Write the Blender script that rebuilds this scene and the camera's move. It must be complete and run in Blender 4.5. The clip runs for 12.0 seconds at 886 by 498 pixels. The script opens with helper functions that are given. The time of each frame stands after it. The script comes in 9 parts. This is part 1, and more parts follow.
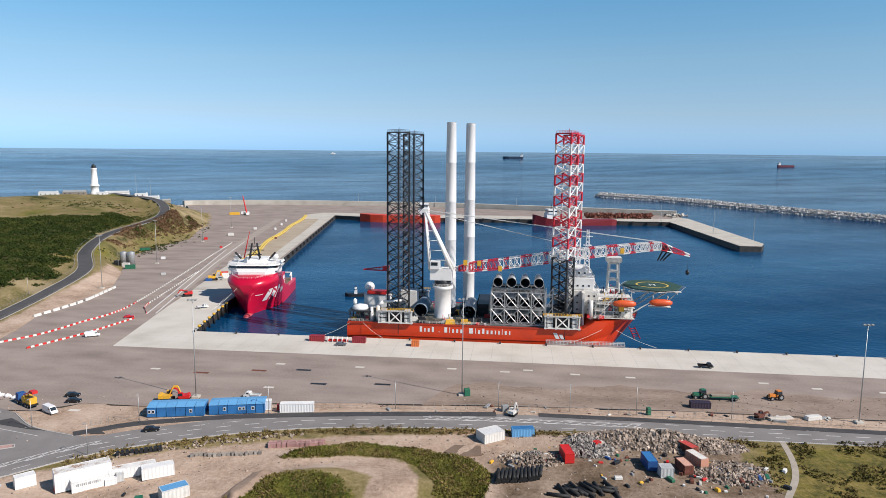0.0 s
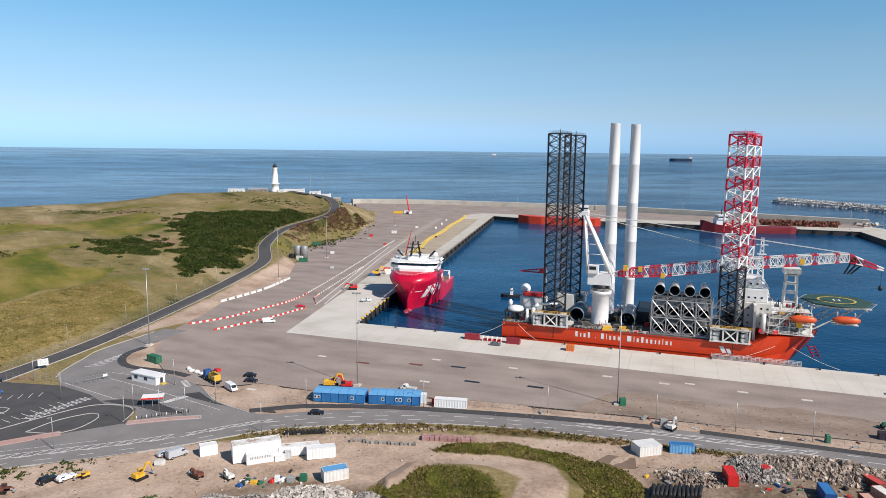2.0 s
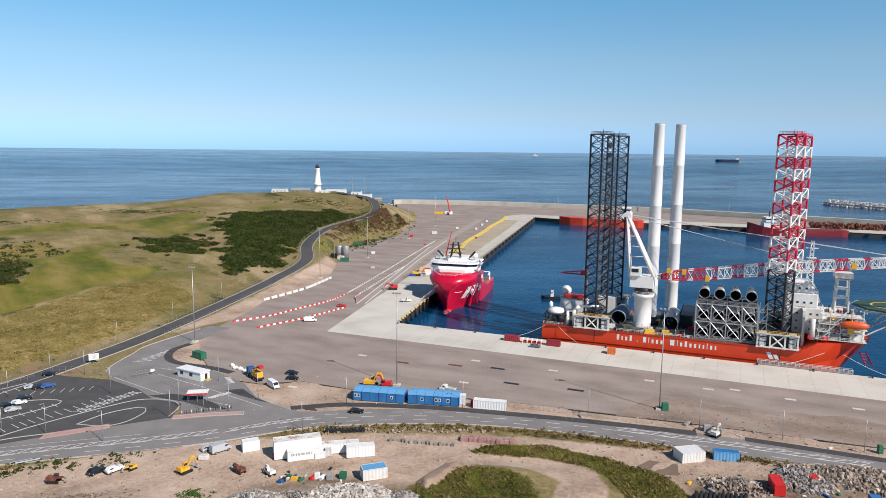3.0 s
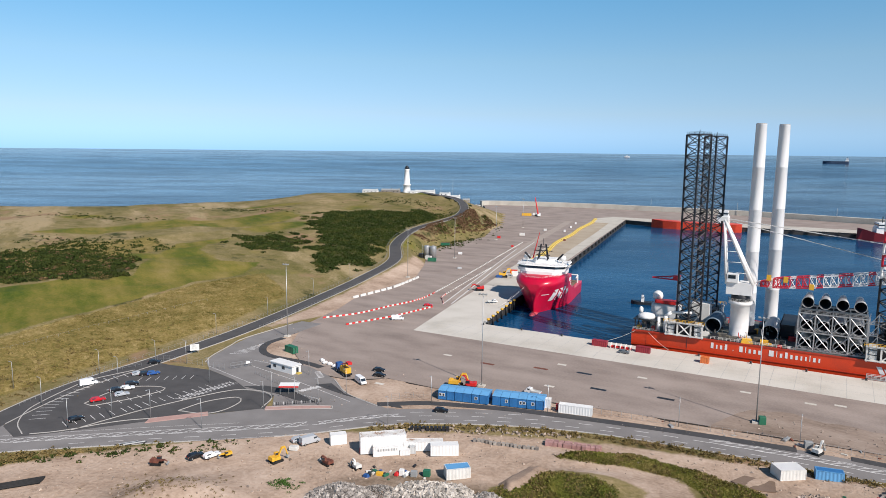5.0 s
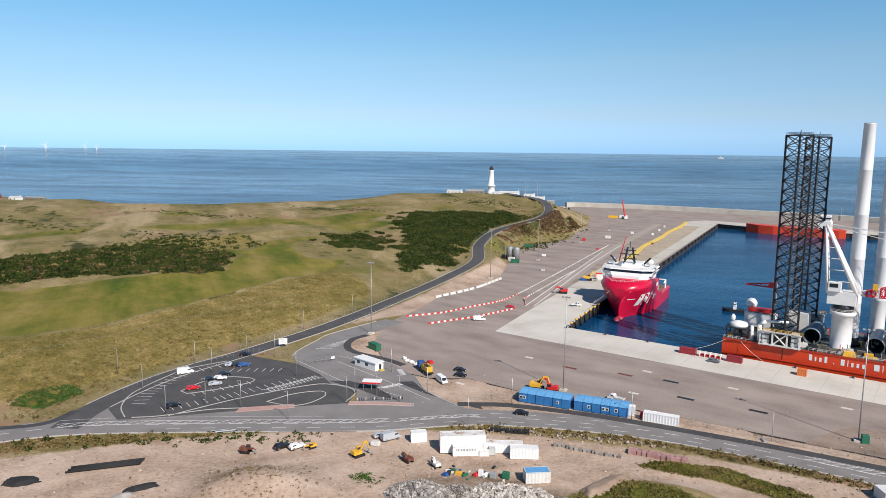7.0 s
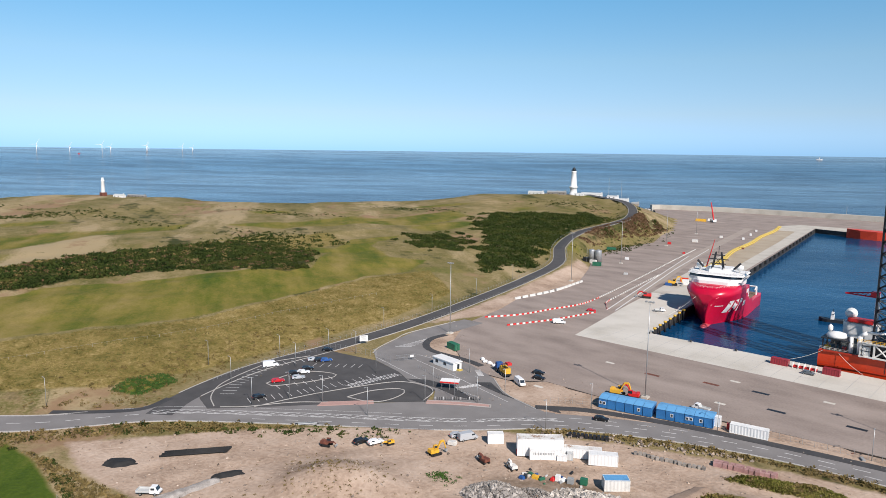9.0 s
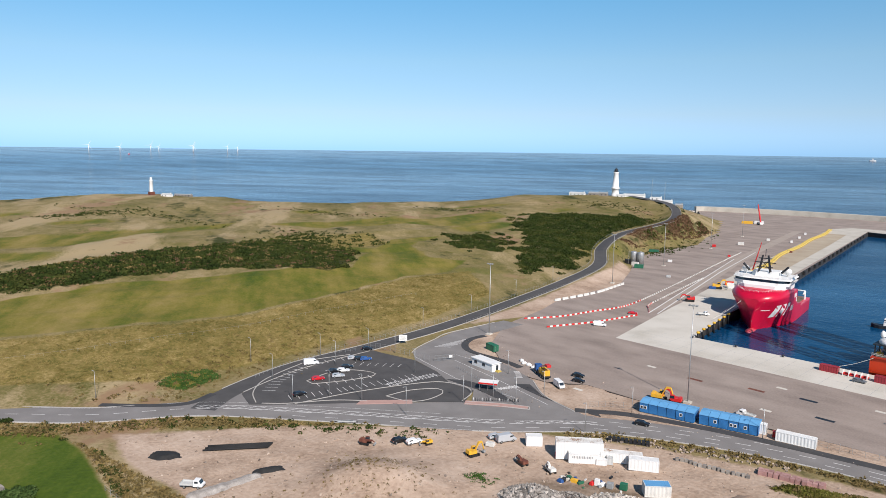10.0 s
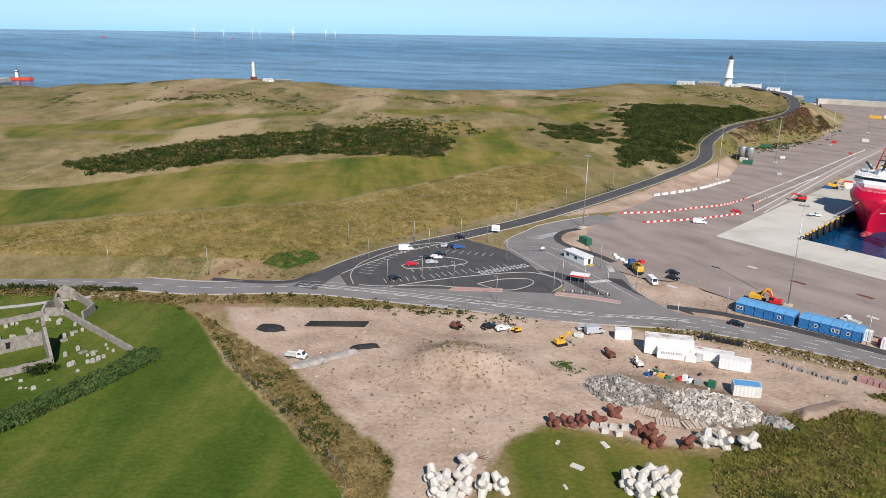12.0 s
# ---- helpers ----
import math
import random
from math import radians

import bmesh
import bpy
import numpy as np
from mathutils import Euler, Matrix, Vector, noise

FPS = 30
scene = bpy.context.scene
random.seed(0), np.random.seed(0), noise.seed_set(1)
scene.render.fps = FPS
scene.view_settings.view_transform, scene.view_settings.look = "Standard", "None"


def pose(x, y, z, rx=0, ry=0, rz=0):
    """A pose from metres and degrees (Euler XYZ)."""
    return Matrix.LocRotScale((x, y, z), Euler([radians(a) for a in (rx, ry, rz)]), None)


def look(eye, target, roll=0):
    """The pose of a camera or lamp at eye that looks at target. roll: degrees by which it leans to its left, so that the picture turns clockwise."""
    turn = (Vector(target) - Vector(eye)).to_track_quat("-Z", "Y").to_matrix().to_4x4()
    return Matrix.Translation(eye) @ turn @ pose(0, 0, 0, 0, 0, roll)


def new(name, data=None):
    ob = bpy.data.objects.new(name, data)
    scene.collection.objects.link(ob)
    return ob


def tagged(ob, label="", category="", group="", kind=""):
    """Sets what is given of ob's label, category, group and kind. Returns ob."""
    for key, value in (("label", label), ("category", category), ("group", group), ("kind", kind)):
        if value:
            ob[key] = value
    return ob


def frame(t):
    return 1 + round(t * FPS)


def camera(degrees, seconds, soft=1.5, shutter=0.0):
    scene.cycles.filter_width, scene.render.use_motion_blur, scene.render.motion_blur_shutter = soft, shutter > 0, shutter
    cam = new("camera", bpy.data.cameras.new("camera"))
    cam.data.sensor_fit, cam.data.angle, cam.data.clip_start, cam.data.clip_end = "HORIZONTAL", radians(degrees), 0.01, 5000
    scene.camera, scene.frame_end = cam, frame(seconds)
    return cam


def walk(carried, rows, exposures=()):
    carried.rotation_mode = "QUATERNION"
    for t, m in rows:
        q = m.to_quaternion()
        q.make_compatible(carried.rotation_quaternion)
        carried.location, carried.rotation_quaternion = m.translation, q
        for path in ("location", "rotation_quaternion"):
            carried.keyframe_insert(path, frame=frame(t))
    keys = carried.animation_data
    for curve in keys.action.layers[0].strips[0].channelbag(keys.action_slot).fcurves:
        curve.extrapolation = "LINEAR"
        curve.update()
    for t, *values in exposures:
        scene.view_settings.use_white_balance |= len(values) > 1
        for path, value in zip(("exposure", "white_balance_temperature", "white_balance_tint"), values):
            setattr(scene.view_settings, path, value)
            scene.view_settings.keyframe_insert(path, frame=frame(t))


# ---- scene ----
cam = camera(64.52, 12.0, soft=0.8)
PATH = [
    (0.0, pose(0, 0, 80, 81.937, -0.543, 0.000)),
    (0.5, pose(0, 0, 80, 81.888, -0.548, 4.358)),
    (1.0, pose(0, 0, 80, 81.889, -0.578, 9.564)),
    (1.5, pose(0, 0, 80, 81.905, -0.590, 11.279)),
    (2.0, pose(0, 0, 80, 81.920, -0.618, 12.927)),
    (2.5, pose(0, 0, 80, 81.929, -0.612, 14.567)),
    (3.0, pose(0, 0, 80, 81.952, -0.599, 16.238)),
    (5.0, pose(0, 0, 80, 81.968, -0.581, 23.405)),
    (5.5, pose(0, 0, 80, 81.980, -0.581, 25.175)),
    (6.0, pose(0, 0, 80, 81.985, -0.621, 26.901)),
    (6.5, pose(0, 0, 80, 81.976, -0.612, 28.579)),
    (7.0, pose(0, 0, 80, 81.960, -0.652, 30.257)),
    (9.0, pose(0, 0, 80, 81.948, -0.681, 36.850)),
    (9.5, pose(0, 0, 80, 81.948, -0.736, 38.505)),
    (10.0, pose(0, 0, 80, 81.954, -0.709, 40.127)),
    (10.5, pose(0, 0, 80, 81.947, -0.748, 41.745)),
    (11.0, pose(0, 0, 80, 81.950, -0.714, 43.354)),
    (11.5, pose(0, 0, 80, 78.667, -0.771, 45.545)),
    (12.0, pose(0, 0, 80, 72.893, -0.806, 47.964)),
]
walk(cam, PATH, [(0.0, 0.29, 6300, 11), (12.0, 0.29, 6300, 11)])

# ---- world and sun ----
SUN_AZ, SUN_EL = radians(-29.6), radians(40)
world = bpy.data.worlds.new("sky")
scene.world = world
world.use_nodes = True
wn = world.node_tree.nodes
sky = wn.new("ShaderNodeTexSky")
sky.sky_type = "NISHITA"
sky.sun_disc = False
sky.sun_elevation = SUN_EL
sky.sun_rotation = radians(90) - SUN_AZ
sky.altitude, sky.air_density, sky.dust_density, sky.ozone_density = 0, 0.8, 0.0, 6.0
wn["Background"].inputs["Strength"].default_value = 0.119
# sea haze: the air near the horizon is bluer and duller than a clear sky's, and paler above
where, parts, haze, tinted = wn.new("ShaderNodeTexCoord"), wn.new("ShaderNodeSeparateXYZ"), wn.new("ShaderNodeValToRGB"), wn.new("ShaderNodeMix")
tinted.data_type, tinted.blend_type = "RGBA", "MULTIPLY"
tinted.inputs[0].default_value = 1.0
HAZE = ((0.0, (0.34, 0.55, 0.92)), (0.022, (0.52, 0.64, 0.86)), (0.05, (0.72, 0.70, 0.72)), (0.12, (0.89, 0.88, 0.75)), (0.2, (0.78, 1.0, 0.87)), (0.5, (0.62, 0.72, 0.66)), (1.0, (0.46, 0.54, 0.52)))
while len(haze.color_ramp.elements) < len(HAZE):
    haze.color_ramp.elements.new(0.5)
for e, (at, c) in zip(haze.color_ramp.elements, HAZE):
    e.position, e.color = at, (*c, 1)
for a, c in ((where.outputs["Generated"], parts.inputs[0]), (parts.outputs["Z"], haze.inputs[0]), (sky.outputs[0], tinted.inputs[6]), (haze.outputs[0], tinted.inputs[7]), (tinted.outputs[2], wn["Background"].inputs["Color"])):
    world.node_tree.links.new(a, c)
sun_data = bpy.data.lights.new("sun", "SUN")
sun_data.energy, sun_data.angle, sun_data.color = 5.0, radians(0.55), (1.0, 0.905, 0.815)
sun = new("sun", sun_data)
to_sun = Vector((math.cos(SUN_EL) * math.cos(SUN_AZ), math.cos(SUN_EL) * math.sin(SUN_AZ), math.sin(SUN_EL)))
sun.matrix_world = look(Vector((0, 0, 300)) + to_sun * 100, Vector((0, 0, 300)))
scene.view_settings.exposure = 0.0


# ---- materials ----
def surface(name, colours, rough=0.8, scale=1.0, fine=12.0, bump=0.3, metal=0.0, vary=0.0, depth=0.05, stops=None, stretch=None):
    """Two scales of noise between colours, with bump; scale and fine are per metre."""
    m = bpy.data.materials.new(name)
    m.use_nodes = True
    nt = m.node_tree
    n, l = nt.nodes, nt.links
    b = n["Principled BSDF"]
    geo = n.new("ShaderNodeNewGeometry")
    src = geo.outputs["Position"]
    if stretch:
        mp = n.new("ShaderNodeMapping")
        mp.inputs["Scale"].default_value = stretch[:3]
        mp.inputs["Rotation"].default_value = (0, 0, stretch[3])
        mp.vector_type = "TEXTURE"
        l.new(src, mp.inputs[0])
        src = mp.outputs[0]
    n1, n2 = n.new("ShaderNodeTexNoise"), n.new("ShaderNodeTexNoise")
    n1.inputs["Scale"].default_value, n1.inputs["Detail"].default_value = scale, 5
    n2.inputs["Scale"].default_value, n2.inputs["Detail"].default_value = fine, 3
    l.new(src, n1.inputs["Vector"])
    l.new(src, n2.inputs["Vector"])
    mix = n.new("ShaderNodeMix")
    mix.inputs[0].default_value = 0.35
    l.new(n1.outputs[0], mix.inputs[2])
    l.new(n2.outputs[0], mix.inputs[3])
    ramp = n.new("ShaderNodeValToRGB")
    k = len(colours)
    stops = stops or [0.32 + 0.36 * i / max(1, k - 1) for i in range(k)]
    el = ramp.color_ramp.elements
    while len(el) < k:
        el.new(0.5)
    for e, p, c in zip(el, stops, colours):
        e.position, e.color = p, (*c, 1)
    l.new(mix.outputs[0], ramp.inputs[0])
    col = ramp.outputs[0]
    if vary:
        info = n.new("ShaderNodeObjectInfo")
        hsv = n.new("ShaderNodeHueSaturation")
        mr = n.new("ShaderNodeMapRange")
        mr.inputs["To Min"].default_value, mr.inputs["To Max"].default_value = 1 - vary, 1 + vary
        l.new(info.outputs["Random"], mr.inputs[0])
        l.new(mr.outputs[0], hsv.inputs["Value"])
        l.new(col, hsv.inputs["Color"])
        col = hsv.outputs[0]
    l.new(col, b.inputs["Base Color"])
    b.inputs["Roughness"].default_value, b.inputs["Metallic"].default_value = rough, metal
    if not bump:
        b.inputs["Specular IOR Level"].default_value = 0.12
    if bump:
        bp = n.new("ShaderNodeBump")
        bp.inputs["Strength"].default_value, bp.inputs["Distance"].default_value = bump, depth
        l.new(n2.outputs[0], bp.inputs["Height"])
        l.new(bp.outputs[0], b.inputs["Normal"])
    return m


def paint(name, c, rough=0.45, dirt=0.25, scale=0.8, metal=0.0, vary=0.0):
    d = tuple(x * (1 - dirt) + 0.02 * dirt for x in c)
    return surface(name, [d, c, c], rough, scale, 6.0, 0.05, metal, vary, stops=[0.3, 0.48, 0.7])


ASPHALT = surface("asphalt", [(0.155, 0.145, 0.138), (0.225, 0.213, 0.204)], 0.9, 0.12, 5.0, 0.2)
ASPHALT_NEW = surface("fresh_asphalt", [(0.035, 0.035, 0.036), (0.06, 0.058, 0.058)], 0.85, 0.3, 6.0, 0.2)
ASPHALT_MID = surface("worn_dark_asphalt", [(0.05, 0.048, 0.047), (0.08, 0.076, 0.074)], 0.9, 0.2, 5.0, 0.2)
YARD = surface("compacted_stone_yard", [(0.18, 0.143, 0.122), (0.265, 0.216, 0.185), (0.335, 0.278, 0.24)], 0.95, 0.045, 1.2, 0.3, stretch=(1, 0.45, 1, -0.11))
CONCRETE = surface("quay_concrete", [(0.43, 0.40, 0.34), (0.53, 0.50, 0.44), (0.58, 0.55, 0.49)], 0.85, 0.06, 2.0, 0.15)
CONCRETE_OLD = surface("weathered_concrete", [(0.34, 0.31, 0.26), (0.46, 0.43, 0.37), (0.5, 0.47, 0.41)], 0.9, 0.08, 1.5, 0.2)
DARK_PILE = surface("wet_quay_wall", [(0.015, 0.015, 0.014), (0.05, 0.045, 0.04)], 0.6, 0.3, 4.0, 0.3)
WHITE_LINE = surface("road_paint", [(0.55, 0.54, 0.52), (0.75, 0.74, 0.72)], 0.7, 0.8, 8.0, 0.1)
KERB = surface("kerb_stone", [(0.36, 0.34, 0.31), (0.46, 0.44, 0.41)], 0.85, 0.4, 4.0, 0.1)
PINK = surface("buff_tactile_paving", [(0.36, 0.22, 0.19), (0.44, 0.28, 0.24)], 0.85, 0.5, 4.0, 0.1)
ORANGE = paint("orange_hull_paint", (0.62, 0.045, 0.006), 0.42, 0.3, 0.15)
CRIMSON = paint("crimson_hull_paint", (0.50, 0.004, 0.035), 0.3, 0.25, 0.2)
WHITE = paint("white_paint", (0.72, 0.72, 0.70), 0.5, 0.15, 0.3)
TOWER_WHITE = paint("tower_white", (0.74, 0.75, 0.75), 0.35, 0.08, 0.1)
OFFWHITE = paint("weathered_white", (0.62, 0.61, 0.57), 0.6, 0.25, 0.5)
GREY = paint("grey_paint", (0.28, 0.29, 0.29), 0.5, 0.3, 0.6)
LIGHT_GREY = paint("light_grey_paint", (0.48, 0.49, 0.48), 0.5, 0.3, 0.6)
# real dark steel, and also the shade painted inside hollow tubes
DARK = paint("dark_steel_and_shade", (0.014, 0.016, 0.020), 0.5, 0.3, 0.6)
BLACK = paint("black_rubber", (0.012, 0.012, 0.012), 0.7, 0.2)
RED = paint("signal_red", (0.55, 0.02, 0.018), 0.45, 0.25)
RED_LATTICE = paint("lattice_red", (0.52, 0.012, 0.03), 0.45, 0.15)
YELLOW = paint("machine_yellow", (0.68, 0.38, 0.03), 0.5, 0.3)
YELLOW_HOSE = paint("yellow_hose", (0.55, 0.40, 0.08), 0.6, 0.3)
GREEN = paint("green_paint", (0.02, 0.13, 0.07), 0.5, 0.25)
BLUE = paint("cabin_blue", (0.035, 0.17, 0.40), 0.5, 0.3, 0.5)
BLUE_ROOF = paint("faded_blue_roof", (0.12, 0.33, 0.58), 0.55, 0.3, 0.4)
BLUE_DARK = paint("container_blue", (0.02, 0.08, 0.25), 0.5, 0.3, 0.5)
RUST = surface("rust", [(0.06, 0.02, 0.014), (0.14, 0.045, 0.028), (0.23, 0.085, 0.05)], 0.9, 0.8, 5.0, 0.4)
STEEL = surface("galvanised_steel", [(0.34, 0.35, 0.35), (0.48, 0.49, 0.49)], 0.45, 1.0, 8.0, 0.05, 0.6)
STONE = surface("granite_rubble_wall", [(0.14, 0.125, 0.11), (0.24, 0.215, 0.185), (0.31, 0.28, 0.245)], 0.9, 0.9, 4.0, 0.5, depth=0.15)
ROCK = surface("broken_rock", [(0.25, 0.235, 0.22), (0.38, 0.36, 0.34), (0.46, 0.44, 0.41)], 0.9, 0.5, 4.0, 0.4)
HELI = surface("green_helideck", [(0.018, 0.05, 0.036), (0.03, 0.075, 0.055)], 0.7, 0.3, 4.0, 0.1)
LEAF = surface("gorse_leaves", [(0.012, 0.022, 0.005), (0.032, 0.048, 0.010), (0.080, 0.078, 0.020)], 0.9, 0.10, 1.6, 0.0)
DRY_LEAF = surface("dry_scrub", [(0.06, 0.05, 0.018), (0.16, 0.118, 0.045), (0.27, 0.20, 0.085)], 0.9, 0.2, 2.5, 0.0)
TAR = surface("asphalt_planings", [(0.01, 0.01, 0.01), (0.022, 0.022, 0.022)], 0.85, 1.0, 6.0, 0.5)


def glass(name, tint=(0.02, 0.03, 0.04)):
    m = bpy.data.materials.new(name)
    m.use_nodes = True
    b = m.node_tree.nodes["Principled BSDF"]
    b.inputs["Base Color"].default_value = (*tint, 1)
    b.inputs["Roughness"].default_value = 0.06
    b.inputs["Specular IOR Level"].default_value = 0.8
    return m


GLASS = glass("dark_window_glass")


def sea_material():
    m = bpy.data.materials.new("sea_water")
    m.use_nodes = True
    n, l = m.node_tree.nodes, m.node_tree.links
    b = n["Principled BSDF"]
    geo = n.new("ShaderNodeNewGeometry")
    big = n.new("ShaderNodeTexNoise")
    big.inputs["Scale"].default_value, big.inputs["Detail"].default_value, big.inputs["Roughness"].default_value = 0.006, 9, 0.66
    mp = n.new("ShaderNodeMapping")
    mp.vector_type = "TEXTURE"
    mp.inputs["Scale"].default_value = (2.2, 1.0, 1)
    mp.inputs["Rotation"].default_value = (0, 0, 0.4)
    l.new(geo.outputs["Position"], mp.inputs[0])
    l.new(mp.outputs[0], big.inputs["Vector"])
    ramp = n.new("ShaderNodeValToRGB")
    ramp.color_ramp.elements[0].position, ramp.color_ramp.elements[0].color = 0.36, (0.0010, 0.028, 0.082, 1)
    ramp.color_ramp.elements[1].position, ramp.color_ramp.elements[1].color = 0.64, (0.0030, 0.060, 0.150, 1)
    l.new(big.outputs[0], ramp.inputs[0])
    rr = n.new("ShaderNodeMapRange")
    rr.inputs["From Min"].default_value, rr.inputs["From Max"].default_value = 0.35, 0.65
    rr.inputs["To Min"].default_value, rr.inputs["To Max"].default_value = 0.10, 0.18
    l.new(big.outputs[0], rr.inputs[0])
    n.remove(b)
    body, gloss, mixer = n.new("ShaderNodeBsdfDiffuse"), n.new("ShaderNodeBsdfGlossy"), n.new("ShaderNodeMixShader")
    l.new(ramp.outputs[0], body.inputs["Color"])
    l.new(rr.outputs[0], gloss.inputs["Roughness"])
    fres, cap, ruffle, streak = n.new("ShaderNodeFresnel"), n.new("ShaderNodeValToRGB"), n.new("ShaderNodeMath"), n.new("ShaderNodeMapRange")
    fres.inputs["IOR"].default_value = 1.33
    # waves hide one another at a flat angle, so the gloss stops short of a mirror
    SHEEN = ((0.02, 0.02), (0.25, 0.20), (0.5, 0.36), (0.75, 0.64), (0.9, 0.95))
    while len(cap.color_ramp.elements) < len(SHEEN):
        cap.color_ramp.elements.new(0.5)
    for e, (at, v) in zip(cap.color_ramp.elements, SHEEN):
        e.position, e.color = at, (v, v, v, 1)
    # calm and ruffled streaks
    streak.inputs["From Min"].default_value, streak.inputs["From Max"].default_value = 0.38, 0.62
    streak.inputs["To Min"].default_value, streak.inputs["To Max"].default_value = 0.74, 1.2
    ruffle.operation, ruffle.use_clamp = "MULTIPLY", True
    l.new(big.outputs[0], streak.inputs[0])
    l.new(fres.outputs[0], cap.inputs[0])
    l.new(cap.outputs[0], ruffle.inputs[0])
    l.new(streak.outputs[0], ruffle.inputs[1])
    l.new(ruffle.outputs[0], mixer.inputs[0])
    l.new(body.outputs[0], mixer.inputs[1])
    l.new(gloss.outputs[0], mixer.inputs[2])
    l.new(mixer.outputs[0], n["Material Output"].inputs["Surface"])
    w1, w2 = n.new("ShaderNodeTexNoise"), n.new("ShaderNodeTexNoise")
    w1.inputs["Scale"].default_value, w1.inputs["Detail"].default_value = 0.35, 4
    w2.inputs["Scale"].default_value, w2.inputs["Detail"].default_value = 0.03, 3
    l.new(geo.outputs["Position"], w1.inputs["Vector"])
    l.new(geo.outputs["Position"], w2.inputs["Vector"])
    add = n.new("ShaderNodeMath")
    add.operation = "MULTIPLY_ADD"
    add.inputs[1].default_value = 3.0
    l.new(w2.outputs[0], add.inputs[0])
    l.new(w1.outputs[0], add.inputs[2])
    bp = n.new("ShaderNodeBump")
    bp.inputs["Strength"].default_value, bp.inputs["Distance"].default_value = 0.6, 0.3
    l.new(add.outputs[0], bp.inputs["Height"])
    l.new(bp.outputs[0], gloss.inputs["Normal"])
    l.new(bp.outputs[0], fres.inputs["Normal"])
    return m


def ground_material():
    """Rough grass, with bare earth, mown turf and dark scrub where the ground's masks say."""
    m = bpy.data.materials.new("ground_cover")
    m.use_nodes = True
    n, l = m.node_tree.nodes, m.node_tree.links
    b = n["Principled BSDF"]
    b.inputs["Roughness"].default_value = 0.95
    b.inputs["Specular IOR Level"].default_value = 0.15
    geo = n.new("ShaderNodeNewGeometry")
    att = n.new("ShaderNodeAttribute")
    att.attribute_name = "cover"
    sep = n.new("ShaderNodeSeparateColor")
    l.new(att.outputs["Color"], sep.inputs[0])

    def noise_at(scale, detail=5, stretch=None):
        t = n.new("ShaderNodeTexNoise")
        t.inputs["Scale"].default_value, t.inputs["Detail"].default_value, t.inputs["Roughness"].default_value = scale, detail, 0.62
        v = geo.outputs["Position"]
        if stretch:
            mp = n.new("ShaderNodeMapping")
            mp.vector_type = "TEXTURE"
            mp.inputs["Scale"].default_value = stretch[:3]
            mp.inputs["Rotation"].default_value = (0, 0, stretch[3])
            l.new(v, mp.inputs[0])
            v = mp.outputs[0]
        l.new(v, t.inputs["Vector"])
        return t.outputs[0]

    def ramp(src, stops):
        r = n.new("ShaderNodeValToRGB")
        el = r.color_ramp.elements
        while len(el) < len(stops):
            el.new(0.5)
        for e, (p, c) in zip(el, stops):
            e.position, e.color = p, (*c, 1)
        l.new(src, r.inputs[0])
        return r.outputs[0]

    def blend(a, c, fac):
        x = n.new("ShaderNodeMix")
        x.data_type = "RGBA"
        l.new(fac, x.inputs[0])
        l.new(a, x.inputs[6])
        l.new(c, x.inputs[7])
        return x.outputs[2]

    def both(a, c, f):
        x = n.new("ShaderNodeMix")
        x.inputs[0].default_value = f
        l.new(a, x.inputs[2])
        l.new(c, x.inputs[3])
        return x.outputs[0]

    def sharpen(mask, wobble, amount=0.5):
        """A mask with a ragged edge."""
        s = n.new("ShaderNodeMath")
        s.operation = "MULTIPLY_ADD"
        s.inputs[1].default_value = amount
        l.new(wobble, s.inputs[0])
        l.new(mask, s.inputs[2])
        r = n.new("ShaderNodeMapRange")
        r.inputs["From Min"].default_value, r.inputs["From Max"].default_value = 0.5 + amount * 0.5 - 0.12, 0.5 + amount * 0.5 + 0.12
        l.new(s.outputs[0], r.inputs[0])
        return r.outputs[0]

    fine, mid, wide = noise_at(0.9, 6), noise_at(0.12), noise_at(0.012, 6, (1, 2.4, 1, 0.75))
    bands = noise_at(0.04, 5, (1, 2.2, 1, 1.1))
    rough = ramp(both(both(wide, bands, 0.5), both(mid, fine, 0.5), 0.42), [(0.37, (0.060, 0.066, 0.014)), (0.43, (0.118, 0.106, 0.032)), (0.485, (0.172, 0.142, 0.056)), (0.545, (0.245, 0.192, 0.092)), (0.63, (0.35, 0.27, 0.16))])
    def patch(base, src, lo, hi, c):
        r = n.new("ShaderNodeMapRange")
        r.inputs["From Min"].default_value, r.inputs["From Max"].default_value = lo, hi
        l.new(src, r.inputs[0])
        tint = n.new("ShaderNodeRGB")
        tint.outputs[0].default_value = (*c, 1)
        return blend(base, tint.outputs[0], r.outputs[0])

    rough = patch(rough, both(noise_at(0.016, 6, (1, 4.5, 1, 0.85)), fine, 0.15), 0.535, 0.60, (0.33, 0.258, 0.145))
    rough = patch(rough, both(noise_at(0.02, 6, (1, 2.2, 1, 0.6)), mid, 0.25), 0.555, 0.62, (0.25, 0.165, 0.095))
    rough = patch(rough, both(noise_at(0.024, 6, (1, 2.6, 1, 1.0)), mid, 0.3), 0.57, 0.63, (0.045, 0.05, 0.013))
    straw = ramp(both(both(wide, noise_at(0.3, 5), 0.5), both(mid, fine, 0.6), 0.6), [(0.37, (0.062, 0.068, 0.012)), (0.45, (0.14, 0.116, 0.030)), (0.52, (0.225, 0.170, 0.058)), (0.59, (0.32, 0.245, 0.105)), (0.67, (0.43, 0.345, 0.18))])
